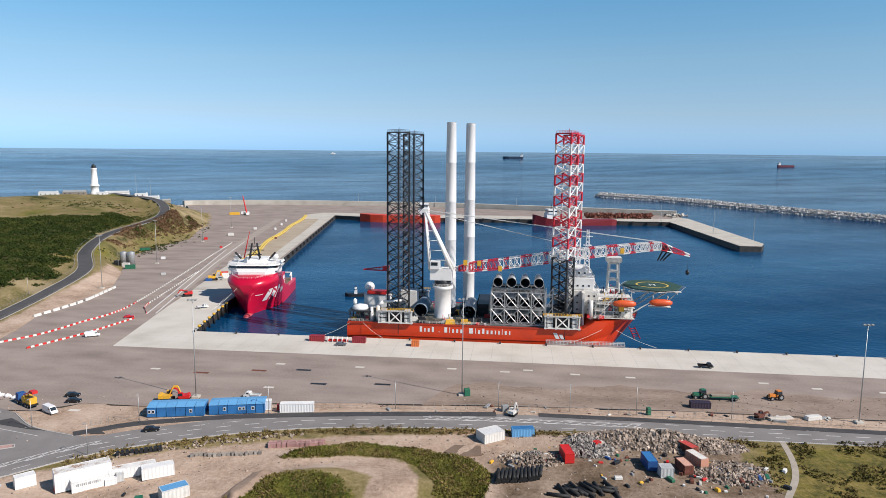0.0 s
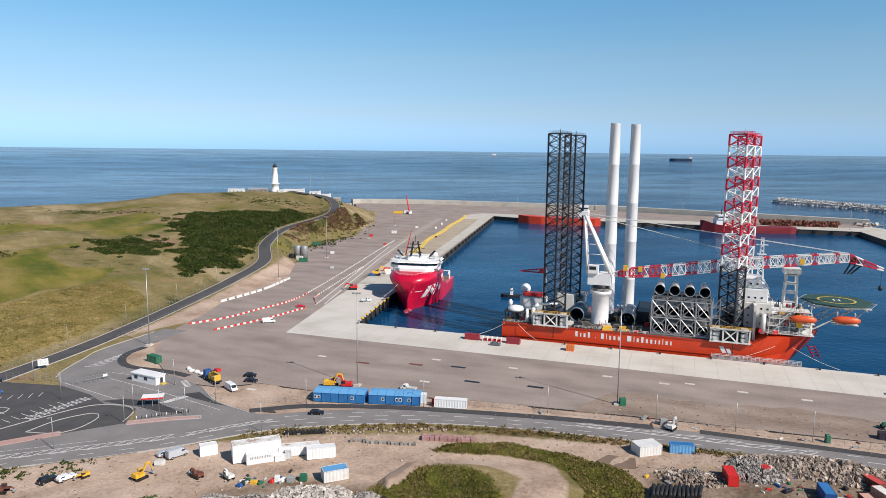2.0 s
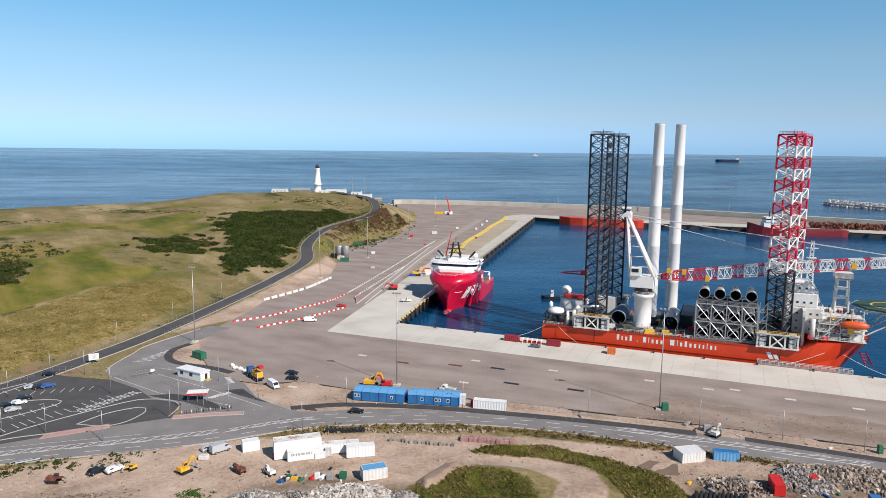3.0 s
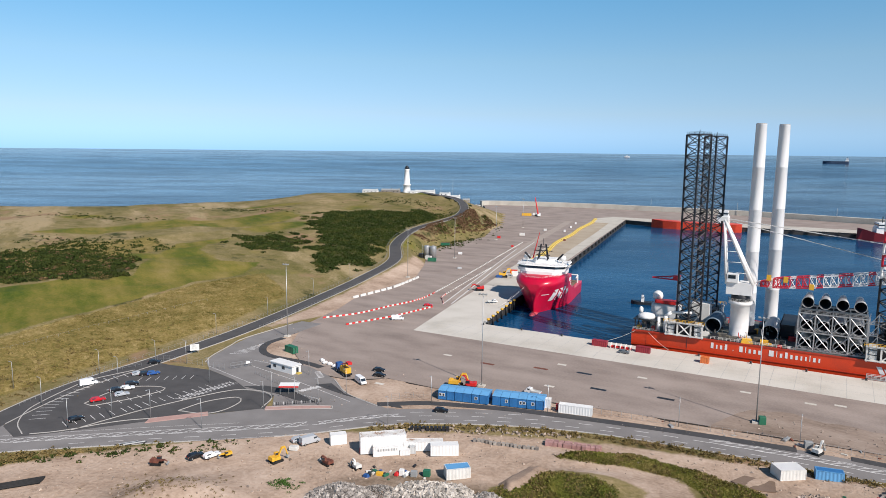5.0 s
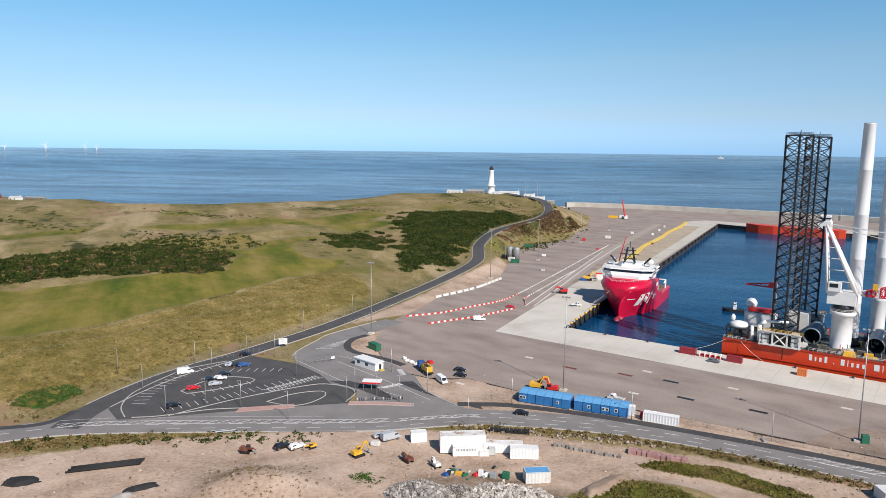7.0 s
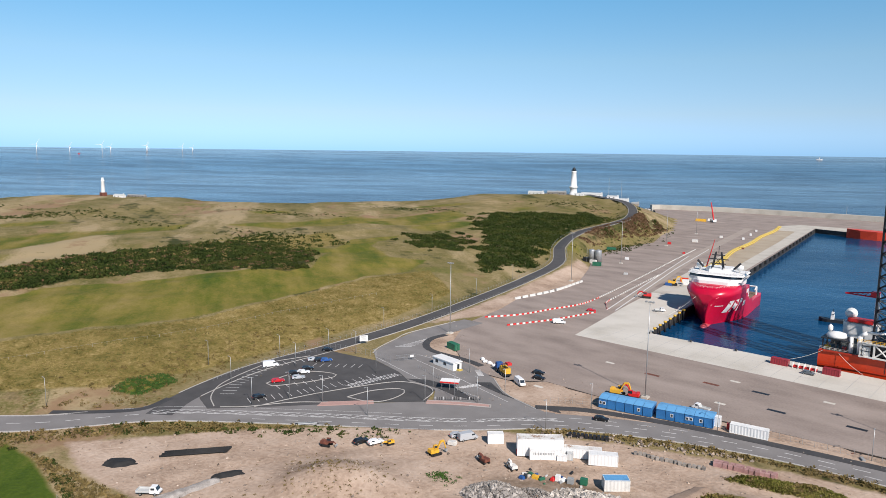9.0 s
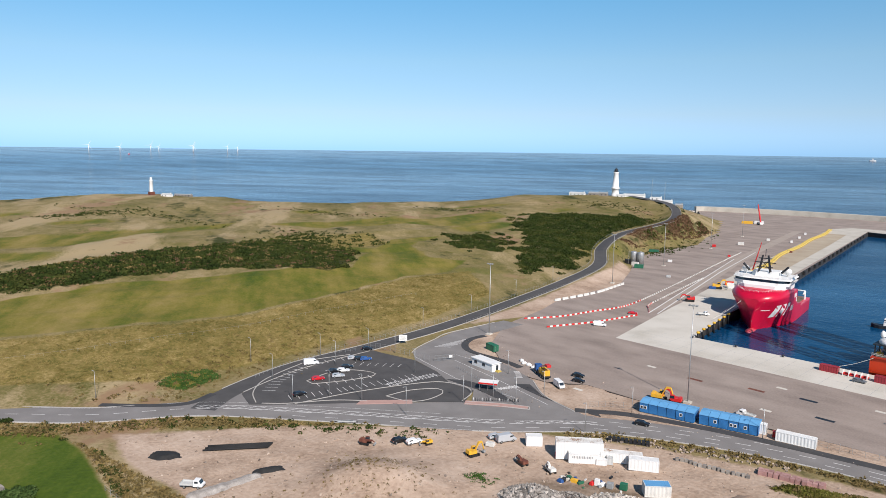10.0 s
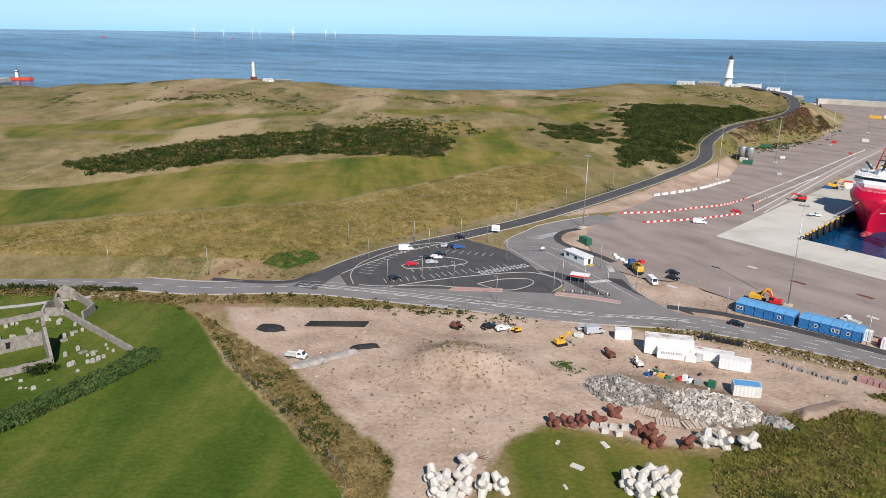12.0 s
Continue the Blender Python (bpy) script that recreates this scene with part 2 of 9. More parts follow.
    mown = ramp(both(noise_at(0.045, 5, (1, 4, 1, 0.9)), both(mid, fine, 0.5), 0.35), [(0.37, (0.052, 0.080, 0.010)), (0.45, (0.098, 0.108, 0.015)), (0.53, (0.165, 0.142, 0.030)), (0.65, (0.25, 0.19, 0.065))])
    earth = ramp(both(both(noise_at(0.05), noise_at(0.035, 5, (1, 3.5, 1, -0.7)), 0.5), both(mid, fine, 0.5), 0.5), [(0.33, (0.13, 0.088, 0.058)), (0.41, (0.27, 0.193, 0.138)), (0.50, (0.41, 0.308, 0.232)), (0.62, (0.53, 0.42, 0.335))])
    scrub = ramp(both(mid, fine, 0.55), [(0.36, (0.014, 0.022, 0.006)), (0.5, (0.04, 0.046, 0.012)), (0.64, (0.125, 0.098, 0.036))])
    c = blend(rough, straw, sharpen(att.outputs["Alpha"], mid, 0.8))
    c = blend(c, mown, sharpen(sep.outputs[1], mid, 0.7))
    lush = ramp(both(noise_at(0.05, 5, (1, 5, 1, 0.75)), both(mid, fine, 0.6), 0.4), [(0.37, (0.036, 0.066, 0.006)), (0.48, (0.062, 0.098, 0.010)), (0.57, (0.105, 0.125, 0.020)), (0.68, (0.20, 0.165, 0.055))])
    turf = n.new("ShaderNodeAttribute")
    turf.attribute_name = "turf"
    c = blend(c, lush, sharpen(turf.outputs["Fac"], mid, 0.5))
    c = blend(c, scrub, sharpen(sep.outputs[2], noise_at(0.2), 0.9))
    soil = ramp(both(noise_at(0.09, 6), both(mid, fine, 0.5), 0.45), [(0.36, (0.06, 0.044, 0.026)), (0.46, (0.15, 0.108, 0.072)), (0.55, (0.25, 0.19, 0.14)), (0.66, (0.34, 0.27, 0.21))])
    soiled = n.new("ShaderNodeAttribute")
    soiled.attribute_name = "soil"
    earth = blend(earth, soil, sharpen(soiled.outputs["Fac"], noise_at(0.06), 0.9))
    c = blend(c, earth, sharpen(sep.outputs[0], noise_at(0.25), 0.6))
    l.new(c, b.inputs["Base Color"])
    bp = n.new("ShaderNodeBump")
    bp.inputs["Strength"].default_value, bp.inputs["Distance"].default_value = 1.0, 0.5
    l.new(both(mid, fine, 0.6), bp.inputs["Height"])
    l.new(bp.outputs[0], b.inputs["Normal"])
    return m


SEA = sea_material()
GROUND = ground_material()


# ---- building helpers ----
def mesh_of(name, bm, mat):
    me = bpy.data.meshes.new(name)
    bm.normal_update()
    bm.to_mesh(me)
    bm.free()
    for m in mat if isinstance(mat, (list, tuple)) else (mat,):
        me.materials.append(m)
    return me


def thing(name, bm, mat, label="", category="", group="", kind=""):
    return tagged(new(name, mesh_of(name, bm, mat)), label, category, group, kind)


def holder(name, m, label="", category="", group=""):
    ob = new(name)
    ob.empty_display_size = 0.2
    ob.matrix_basis = m
    return tagged(ob, label, category, group)


def part(name, bm, mat, parent, label=""):
    ob = new(name, mesh_of(name, bm, mat))
    ob.parent = parent
    return tagged(ob, label)


def box(bm, c, s, rz=0.0, rx=0.0, ry=0.0, mi=0, taper=1.0):
    """A box of size s round c; taper narrows its top."""
    m = Matrix.Translation(c) @ Euler((rx, ry, rz)).to_matrix().to_4x4()
    h = [v / 2 for v in s]
    vs = [bm.verts.new(m @ Vector((x * h[0] * (taper if z > 0 else 1), y * h[1] * (taper if z > 0 else 1), z * h[2]))) for z in (-1, 1) for y in (-1, 1) for x in (-1, 1)]
    for f in ((0, 2, 3, 1), (4, 5, 7, 6), (0, 1, 5, 4), (2, 6, 7, 3), (0, 4, 6, 2), (1, 3, 7, 5)):
        bm.faces.new([vs[i] for i in f]).material_index = mi
    return bm


def tube(bm, a, c, r0, r1=None, seg=8, mi=0, caps=True):
    """A round bar from a to c."""
    a, c = Vector(a), Vector(c)
    r1 = r0 if r1 is None else r1
    q = (c - a).to_track_quat("Z", "Y")
    rings = []
    for p, r in ((a, r0), (c, r1)):
        rings.append([bm.verts.new(p + q @ Vector((r * math.cos(2 * math.pi * i / seg), r * math.sin(2 * math.pi * i / seg), 0))) for i in range(seg)])
    for i in range(seg):
        f = bm.faces.new((rings[0][i], rings[0][(i + 1) % seg], rings[1][(i + 1) % seg], rings[1][i]))
        f.material_index, f.smooth = mi, seg > 6
    if caps:
        bm.faces.new(rings[0][::-1]).material_index = mi
        bm.faces.new(rings[1]).material_index = mi
    return bm


def lathe(bm, profile, at=(0, 0, 0), seg=16, mi=0):
    """A turned solid from (radius, height) pairs."""
    at = Vector(at)
    rings = [[bm.verts.new(at + Vector((max(r, 0.001) * math.cos(2 * math.pi * i / seg), max(r, 0.001) * math.sin(2 * math.pi * i / seg), z))) for i in range(seg)] for r, z in profile]
    for lo, hi in zip(rings, rings[1:]):
        for i in range(seg):
            f = bm.faces.new((lo[i], lo[(i + 1) % seg], hi[(i + 1) % seg], hi[i]))
            f.material_index, f.smooth = mi, True
    bm.faces.new(rings[0][::-1]).material_index = mi
    bm.faces.new(rings[-1]).material_index = mi
    return bm


def prism(bm, poly, z0, z1, mi_top=0, mi_side=0):
    lo = [bm.verts.new((x, y, z0)) for x, y in poly]
    hi = [bm.verts.new((x, y, z1)) for x, y in poly]
    area = sum(a[0] * b[1] - b[0] * a[1] for a, b in zip(poly, poly[1:] + poly[:1]))
    if area < 0:
        lo, hi = lo[::-1], hi[::-1]
    bm.faces.new(hi).material_index = mi_top
    bm.faces.new(lo[::-1]).material_index = mi_side
    n = len(poly)
    for i in range(n):
        bm.faces.new((lo[i], lo[(i + 1) % n], hi[(i + 1) % n], hi[i])).material_index = mi_side
    return bm


def smooth_line(pts, step=3.0):
    """Points along a curve through pts (two or three numbers each)."""
    p = [np.array(q, float) for q in pts]
    p = [2 * p[0] - p[1]] + p + [2 * p[-1] - p[-2]]
    out = []
    for i in range(1, len(p) - 2):
        k = max(1, int(np.linalg.norm(p[i + 1][:2] - p[i][:2]) / step))
        for j in range(k):
            t = j / k
            out.append(0.5 * (2 * p[i] + (p[i + 1] - p[i - 1]) * t + (2 * p[i - 1] - 5 * p[i] + 4 * p[i + 1] - p[i + 2]) * t ** 2 + (3 * p[i] - p[i - 1] - 3 * p[i + 1] + p[i + 2]) * t ** 3))
    out.append(p[-2])
    return np.array(out)


def sides(line):
    d = np.gradient(line[:, :2], axis=0)
    d /= np.linalg.norm(d, axis=1)[:, None]
    return np.stack([-d[:, 1], d[:, 0]], 1)


def ribbon(bm, line, left, right, z=0.0, thick=0.0, mi=0):
    """A strip along line, from left to right of it in metres (left positive)."""
    nrm = sides(line)
    zz = line[:, 2] if line.shape[1] > 2 else np.zeros(len(line))
    rows = []
    for p, n, h in zip(line, nrm, zz):
        a, c = p[:2] + n * left, p[:2] + n * right
        row = [bm.verts.new((*a, h + z)), bm.verts.new((*c, h + z))]
        if thick:
            row += [bm.verts.new((*c, h + z - thick)), bm.verts.new((*a, h + z - thick))]
        rows.append(row)
    for r, s in zip(rows, rows[1:]):
        k = len(r)
        for i in range(1 if k == 2 else 4):
            bm.faces.new((r[i], r[(i + 1) % k], s[(i + 1) % k], s[i])).material_index = mi
    if thick:
        bm.faces.new(rows[0][::-1])
        bm.faces.new(rows[-1])
    bmesh.ops.recalc_face_normals(bm, faces=bm.faces)
    for f in bm.faces:
        if abs(f.normal.z) > 0.5 and not thick and f.normal.z < 0:
            f.normal_flip()
    return bm


# ---- lie of the land ----
def dist_to(X, Y, line):
    """Distance from each point to a polyline, and the place along it (index)."""
    best = np.full(X.shape, 1e9)
    where = np.zeros(X.shape)
    side = np.zeros(X.shape)
    for i in range(len(line) - 1):
        a, c = np.array(line[i][:2], float), np.array(line[i + 1][:2], float)
        d = c - a
        t = np.clip(((X - a[0]) * d[0] + (Y - a[1]) * d[1]) / (d @ d), 0, 1)
        px_, py_ = a[0] + t * d[0], a[1] + t * d[1]
        r = np.hypot(X - px_, Y - py_)
        s = d[0] * (Y - a[1]) - d[1] * (X - a[0])
        near = r < best
        best, where, side = np.where(near, r, best), np.where(near, i + t, where), np.where(near, s, side)
    return best, where, np.sign(side)


def inside(X, Y, poly):
    r = np.zeros(X.shape, bool)
    for (x0, y0), (x1, y1) in zip(poly, poly[1:] + poly[:1]):
        if y0 != y1:
            r ^= ((y0 > Y) != (y1 > Y)) & (X < (x1 - x0) * (Y - y0) / (y1 - y0) + x0)
    return r


def soft_in(X, Y, poly, w=4.0):
    d, _, _ = dist_to(X, Y, poly + poly[:1])
    return np.clip(0.5 + np.where(inside(X, Y, poly), d, -d) / (2 * w), 0, 1)


def wave(X, Y, s, seed):
    """Smooth bumps of about s metres, between -1 and 1."""
    rng = np.random.RandomState(seed)
    z = np.zeros(X.shape)
    for k in range(7):
        a, ph, f = rng.uniform(0, 6.28), rng.uniform(0, 6.28), rng.uniform(0.6, 1.7) * 6.28 / s
        z += np.sin((X * math.cos(a) + Y * math.sin(a)) * f + ph)
    return z / 4.0


def ragged(X, Y, poly, w, size, seed, much=0.3):
    """Like soft_in, with a wandering outline."""
    return np.clip(soft_in(X, Y, poly, w) + much * wave(X, Y, size, seed) + 0.12 * wave(X, Y, size * 0.4, seed + 1), 0, 1) * (soft_in(X, Y, poly, w) > 0.02)


def bump_at(X, Y, x, y, r, ry=None, turn=0.0):
    c, s = math.cos(turn), math.sin(turn)
    u, v = (X - x) * c + (Y - y) * s, -(X - x) * s + (Y - y) * c
    return np.exp(-(u / r) ** 2 - (v / (ry or r)) ** 2)


HILL_ROAD = [(-189, 111, 0), (-197, 127, 0), (-203, 158, 0), (-201, 196, 0), (-201, 245, 0), (-207, 313, 0.5), (-213, 375, 2), (-221, 427, 4.5), (-247, 482, 8), (-262, 548, 12), (-257, 640, 18), (-300, 735, 25), (-372, 790, 28)]
HILL_FOOT = [(-620, -250), (-300, -10), (-217, 92), (-208, 130), (-214, 170), (-210, 245), (-217, 330), (-217, 400), (-215, 442), (-236, 494), (-238, 546), (-230, 611), (-241, 716), (-300, 900), (-345, 985)]
QUAY_EDGE = [(-108, 300), (176, 269), (900, 190)]
LEFT_EDGE = [(-108, 300), (-130, 849)]
WALL_LINE = [(-352, 985), (-210, 1003), (-18, 986), (295, 882)]
BUSHES = [(-375, 103), (-366, 120), (-362, 152), (-366, 184), (-353, 219), (-329, 241), (-306, 264), (-312, 280), (-327, 301), (-345, 318), (-395, 320), (-425, 290), (-437, 270), (-436, 250), (-428, 198), (-421, 152), (-403, 100)]
BANK_BUSH = [(-272, 404), (-236, 363), (-227, 407), (-251, 482), (-266, 544), (-264, 580), (-280, 649), (-300, 640), (-317, 606), (-384, 601), (-362, 536), (-312, 468)]
SITE = [(-190, 84), (-170, 78), (-140, 79), (-115, 75), (-94, 74), (-80, 60), (-68, 60), (-84, 94), (-84, 107), (-64, 117), (-52, 127), (-52, 148), (-44, 152), (-38, 167), (-8, 172), (2, 165), (8, 150), (30, 138), (78, 140), (82, 158), (78, 172), (86, 190), (60, 191), (20, 191), (-28, 188), (-70, 178), (-110, 160), (-130, 146), (-158, 122)]
VERGE_EARTH = [(-108, 180), (-86, 190), (-45, 200), (14, 204), (72, 200), (140, 191), (200, 184), (200, 200), (140, 208), (100, 212), (40, 214), (-30, 216), (-60, 222), (-112, 222), (-150, 224), (-168, 236), (-174, 268), (-182, 268), (-186, 240), (-178, 222), (-160, 205), (-150, 190), (-130, 176), (-116, 178)]
ROAD_SIDE_EARTH = [(-196, 250), (-200, 310), (-206, 375), (-212, 430), (-225, 470), (-205, 445), (-188, 400), (-186, 360), (-190, 325), (-183, 285)]
YARD_PIECES = [
    [(900, 160), (200, 198), (128, 204), (72, 210), (14, 213), (-45, 214), (-88, 209), (-112, 212), (-112, 302), (-108, 300), (176, 269), (900, 190)],
    [(-112, 212), (-124, 205), (-140, 206), (-150, 214), (-158, 222), (-166, 228), (-182, 262), (-186, 300), (-192, 326), (-188, 392), (-112, 392), (-112, 300)],
    [(-188, 392), (-204, 440), (-228, 500), (-231, 560), (-222, 612), (-129.8, 849), (-112, 392)],
    [(-222, 612), (-246, 716), (-316, 880), (-356, 976), (-338, 988), (-210, 1001), (-129.8, 849)],
    [(-129.8, 849), (-210, 1001), (-18, 984), (295, 880), (288, 800), (104, 822), (-93, 834)],
]
FIELD = [(-300, -60), (-240, 44), (-205, 74), (-188, 74), (-153, 67), (-123, 64), (-100, 61), (-88, 60), (-60, 20), (-60, -60)]
FAIRWAY = [(-315, 50), (-289, 107), (-275, 147), (-268, 184), (-271, 237), (-276, 292), (-270, 326), (-282, 361), (-300, 344), (-339, 369), (-356, 419), (-370, 379), (-328, 307), (-308, 282), (-331, 221), (-357, 165), (-355, 103), (-370, 66), (-420, -20), (-360, -30)]
STRAW = [(-311, 49), (-286, 106), (-272, 145), (-265, 182), (-268, 233), (-273, 289), (-264, 339), (-225, 310), (-214, 245), (-216, 185), (-215, 142), (-222, 112), (-240, 90), (-284, 42), (-330, -20), (-370, -30)]
BANK_LOW = [(-252, 517), (-262, 572), (-254, 613), (-268, 740), (-243, 700), (-240, 598), (-243, 524)]
SAND = [(-350, 318), (-395, 320), (-440, 300), (-440, 340), (-400, 385), (-360, 370)]
FAIRWAY3 = [(-518, 90), (-526, 146), (-496, 202), (-506, 316), (-547, 367), (-547, 297), (-575, 199), (-583, 103)]
MID_BUSH = [(-314, 386), (-285, 402), (-295, 430), (-329, 448), (-351, 421)]
NETTLES = [(-219, 112), (-223, 121), (-218, 133), (-211, 131), (-209, 116)]
EAST_ROUGH = [(82, 120), (80, 160), (84, 184), (124, 187), (200, 178), (200, 120)]
MOUND_A = [(-52, 118), (-52, 138), (-50, 150), (-44, 162), (-32, 161), (-23, 158), (-18, 148), (-14, 128), (-30, 104), (-44, 108)]
MOUND_B = [(-42, 172), (-38, 176), (-24, 184), (-13, 181), (-3, 179), (8, 174), (13, 165), (9, 148), (-2, 150), (-1, 157), (-5, 167), (-11, 174), (-23, 175), (-34, 172)]
FAIRWAY2 = [(-518, 359), (-489, 453), (-424, 593), (-378, 555), (-382, 487), (-434, 415)]


def land_height(X, Y):
    R = np.hypot(X, Y)
    az = np.degrees(np.arctan2(-X, Y))
    d, at, side = dist_to(X, Y, HILL_FOOT)
    d = np.where(side > 0, d, 0)
    steep = np.interp(at, [0, 5, 7.5, 9, 14], [110, 90, 50, 26, 40])
    up = 1 - np.exp(-d / steep)
    z = up * (13 + 2.0 * wave(X, Y, 140, 3) + 0.9 * wave(X, Y, 45, 4) + 0.45 * wave(X, Y, 21, 5))
    z += up * (9 * bump_at(X, Y, -810, 350, 170) + 14 * bump_at(X, Y, -410, 770, 150) + 5 * bump_at(X, Y, -300, 560, 90) + 3 * bump_at(X, Y, -380, 230, 60, 110, 0.4))
    # shore
    shore = np.interp(az, [8, 18, 22, 26, 32, 36, 45, 55, 60, 67, 72, 78, 90, 140], [840, 880, 900, 930, 960, 900, 870, 890, 960, 980, 900, 960, 1100, 1500])
    z = np.where((az > 8) | (az < -150), np.where(R > shore, np.maximum(z - (R - shore) * 0.8, -12), z), z)
    # road bench
    rd = smooth_line(HILL_ROAD, 8)
    e, at, _ = dist_to(X, Y, rd)
    zr = np.interp(at, np.arange(len(rd)), rd[:, 2])
    k = np.clip((e - 5.5) / 14, 0, 1)
    k = k * k * (3 - 2 * k)
    z = z * k + (zr - 0.05) * (1 - k)
    # spoil heaps and dips in the works
    z += 4.4 * bump_at(X, Y, -117, 112, 12, 9, 0.8) + 1.6 * bump_at(X, Y, -104, 118, 8)
    z += 2.6 * bump_at(X, Y, -30, 160, 13, 7, 0.3) + 2.8 * bump_at(X, Y, -10, 155, 12, 9) + 1.5 * bump_at(X, Y, -34, 175, 9, 3, 0.2)
    z += 2.0 * bump_at(X, Y, -38, 132, 14, 18) + 1.2 * bump_at(X, Y, -80, 130, 8) + 1.3 * bump_at(X, Y, 45, 185, 22, 4, -0.05)
    near = np.clip((200 - np.abs(Y - 100)) / 60, 0, 1) * np.clip((210 - np.abs(X)) / 40, 0, 1)
    works = np.clip(2 * soft_in(X, Y, SITE, 8) - 1.1, 0, 1) * near
    z += works * 0.25 * wave(X, Y, 14, 8)
    z += soft_in(X, Y, FIELD, 10) * 0.5 * wave(X, Y, 60, 9)
    # bed of the harbour and the open sea
    qy = np.interp(X, [-108, 176, 900, 3000], [300, 269, 190, -100])
    lx = np.interp(Y, [300, 849, 1100], [-108, -130, -140])
    wy = np.interp(X, [-352, -210, -18, 295], [985, 1003, 986, 882])
    wet = ((Y > qy - 9) & (X > lx - 9)) | ((Y > wy - 4) & (X > -352)) | ((X > 900) & (Y > 100))
    z = np.where(wet, -15, z)
    quay = (~wet) & (d <= 0) & (Y > 100) & (X > -240)
    return z, wet, quay


def build_ground():
    def spaced(lo, a, c, hi, step, grow=1.09):
        mid = list(np.arange(a, c + step, step))
        s, v = step, c
        while v < hi:
            s *= grow
            v += s
            mid.append(v)
        s, v = step, a
        while v > lo:
            s *= grow
            v -= s
            mid.insert(0, v)
        return np.array(mid)
    xs, ys = spaced(-2600, -420, 160, 2400, 2.4), spaced(-1800, 0, 330, 1300, 2.4, 1.05)
    X, Y = np.meshgrid(xs, ys)
    z, wet, quay = land_height(X, Y)
    z = np.where(Y < -400, np.minimum(z, 10), z)
    works = soft_in(X, Y, SITE, 4)
    bare = np.maximum.reduce([works, soft_in(X, Y, VERGE_EARTH, 3), soft_in(X, Y, ROAD_SIDE_EARTH, 5)])
    mounds = np.maximum(soft_in(X, Y, MOUND_A, 2.5), soft_in(X, Y, MOUND_B, 2))
    bare = np.maximum(bare * (1 - mounds), soft_in(X, Y, [(-19, 140), (-16, 160), (-24, 163), (-44, 166), (-44, 171), (-22, 173), (-9, 171), (-5, 160), (-6, 140)], 2))
    for poly in YARD_PIECES:
        z = np.where(inside(X, Y, poly) & ~wet & (z < 0.5), -0.5, z)
    far = np.hypot(X, Y) > 330
    strips = np.clip(wave(X * 0.8 + Y * 0.3, Y * 0.6 - X * 0.5, 70, 31) - 0.1, 0, 1) * far
    mown = np.maximum.reduce([soft_in(X, Y, FIELD, 3), 0.48 * soft_in(X, Y, EAST_ROUGH, 5), 0.66 * soft_in(X, Y, [(-86, 93), (-84, 108), (-64, 117), (-50, 124), (-44, 100), (-60, 70), (-74, 84)], 4), 0.92 * soft_in(X, Y, FAIRWAY, 3), 0.74 * soft_in(X, Y, FAIRWAY2, 8), 0.72 * soft_in(X, Y, FAIRWAY3, 8), 0.8 * mounds, 0.85 * soft_in(X, Y, NETTLES, 4), 0.8 * strips])
    straw = np.maximum.reduce([0.62 * soft_in(X, Y, EAST_ROUGH, 5), soft_in(X, Y, STRAW, 4), 0.8 * soft_in(X, Y, SAND, 10)])
    scrub = np.maximum.reduce([soft_in(X, Y, BUSHES, 6), 0.7 * ragged(X, Y, BANK_BUSH, 16, 34, 21, 0.42), 0.66 * ragged(X, Y, MID_BUSH, 14, 26, 5, 0.4), 0.55 * soft_in(X, Y, BANK_LOW, 6), 0.47 * soft_in(X, Y, [(14, 145), (84, 140), (84, 182), (30, 188), (14, 172)], 6), 0.44 * soft_in(X, Y, EAST_ROUGH, 6), 0.5 * mounds + 0.2 * mounds * wave(X, Y, 13, 6)])
    me = bpy.data.meshes.new("ground")
    ny, nx = X.shape
    idx = np.arange(nx * ny).reshape(ny, nx)
    quads = np.stack([idx[:-1, :-1], idx[:-1, 1:], idx[1:, 1:], idx[1:, :-1]], -1).reshape(-1, 4)
    me.from_pydata(np.stack([X, Y, z], -1).reshape(-1, 3).tolist(), [], quads.tolist())
    at = me.color_attributes.new("cover", "FLOAT_COLOR", "POINT")
    at.data.foreach_set("color", np.stack([bare, mown, scrub, straw], -1).astype(np.float32).ravel())
    soil = me.attributes.new("soil", "FLOAT", "POINT")
    soil.data.foreach_set("value", np.maximum(0.85 * soft_in(X, Y, [(12, 130), (10, 172), (24, 184), (90, 188), (90, 140)], 10), 0.62 * soft_in(X, Y, [(-95, 128), (-92, 142), (-60, 158), (-42, 150), (-50, 126), (-70, 120)], 6)).astype(np.float32).ravel())
    turf = me.attributes.new("turf", "FLOAT", "POINT")
    turf.data.foreach_set("value", np.maximum(soft_in(X, Y, FIELD, 3), 0.46 * soft_in(X, Y, [(-86, 93), (-84, 108), (-64, 117), (-50, 124), (-44, 100), (-60, 70), (-74, 84)], 4)).astype(np.float32).ravel())
    me.polygons.foreach_set("use_smooth", np.ones(len(me.polygons), bool))
    me.materials.append(GROUND)
    return tagged(new("ground", me), "rough coastal grassland with bare earth works and mown turf", "ground", kind="structure")


build_ground()


def ground_z(x, y):
    z, _, _ = land_height(np.array([float(x)]), np.array([float(y)]))
    return float(z[0])


def ground_zs(pts):
    p = np.array(pts, float)
    return land_height(p[:, 0], p[:, 1])[0]


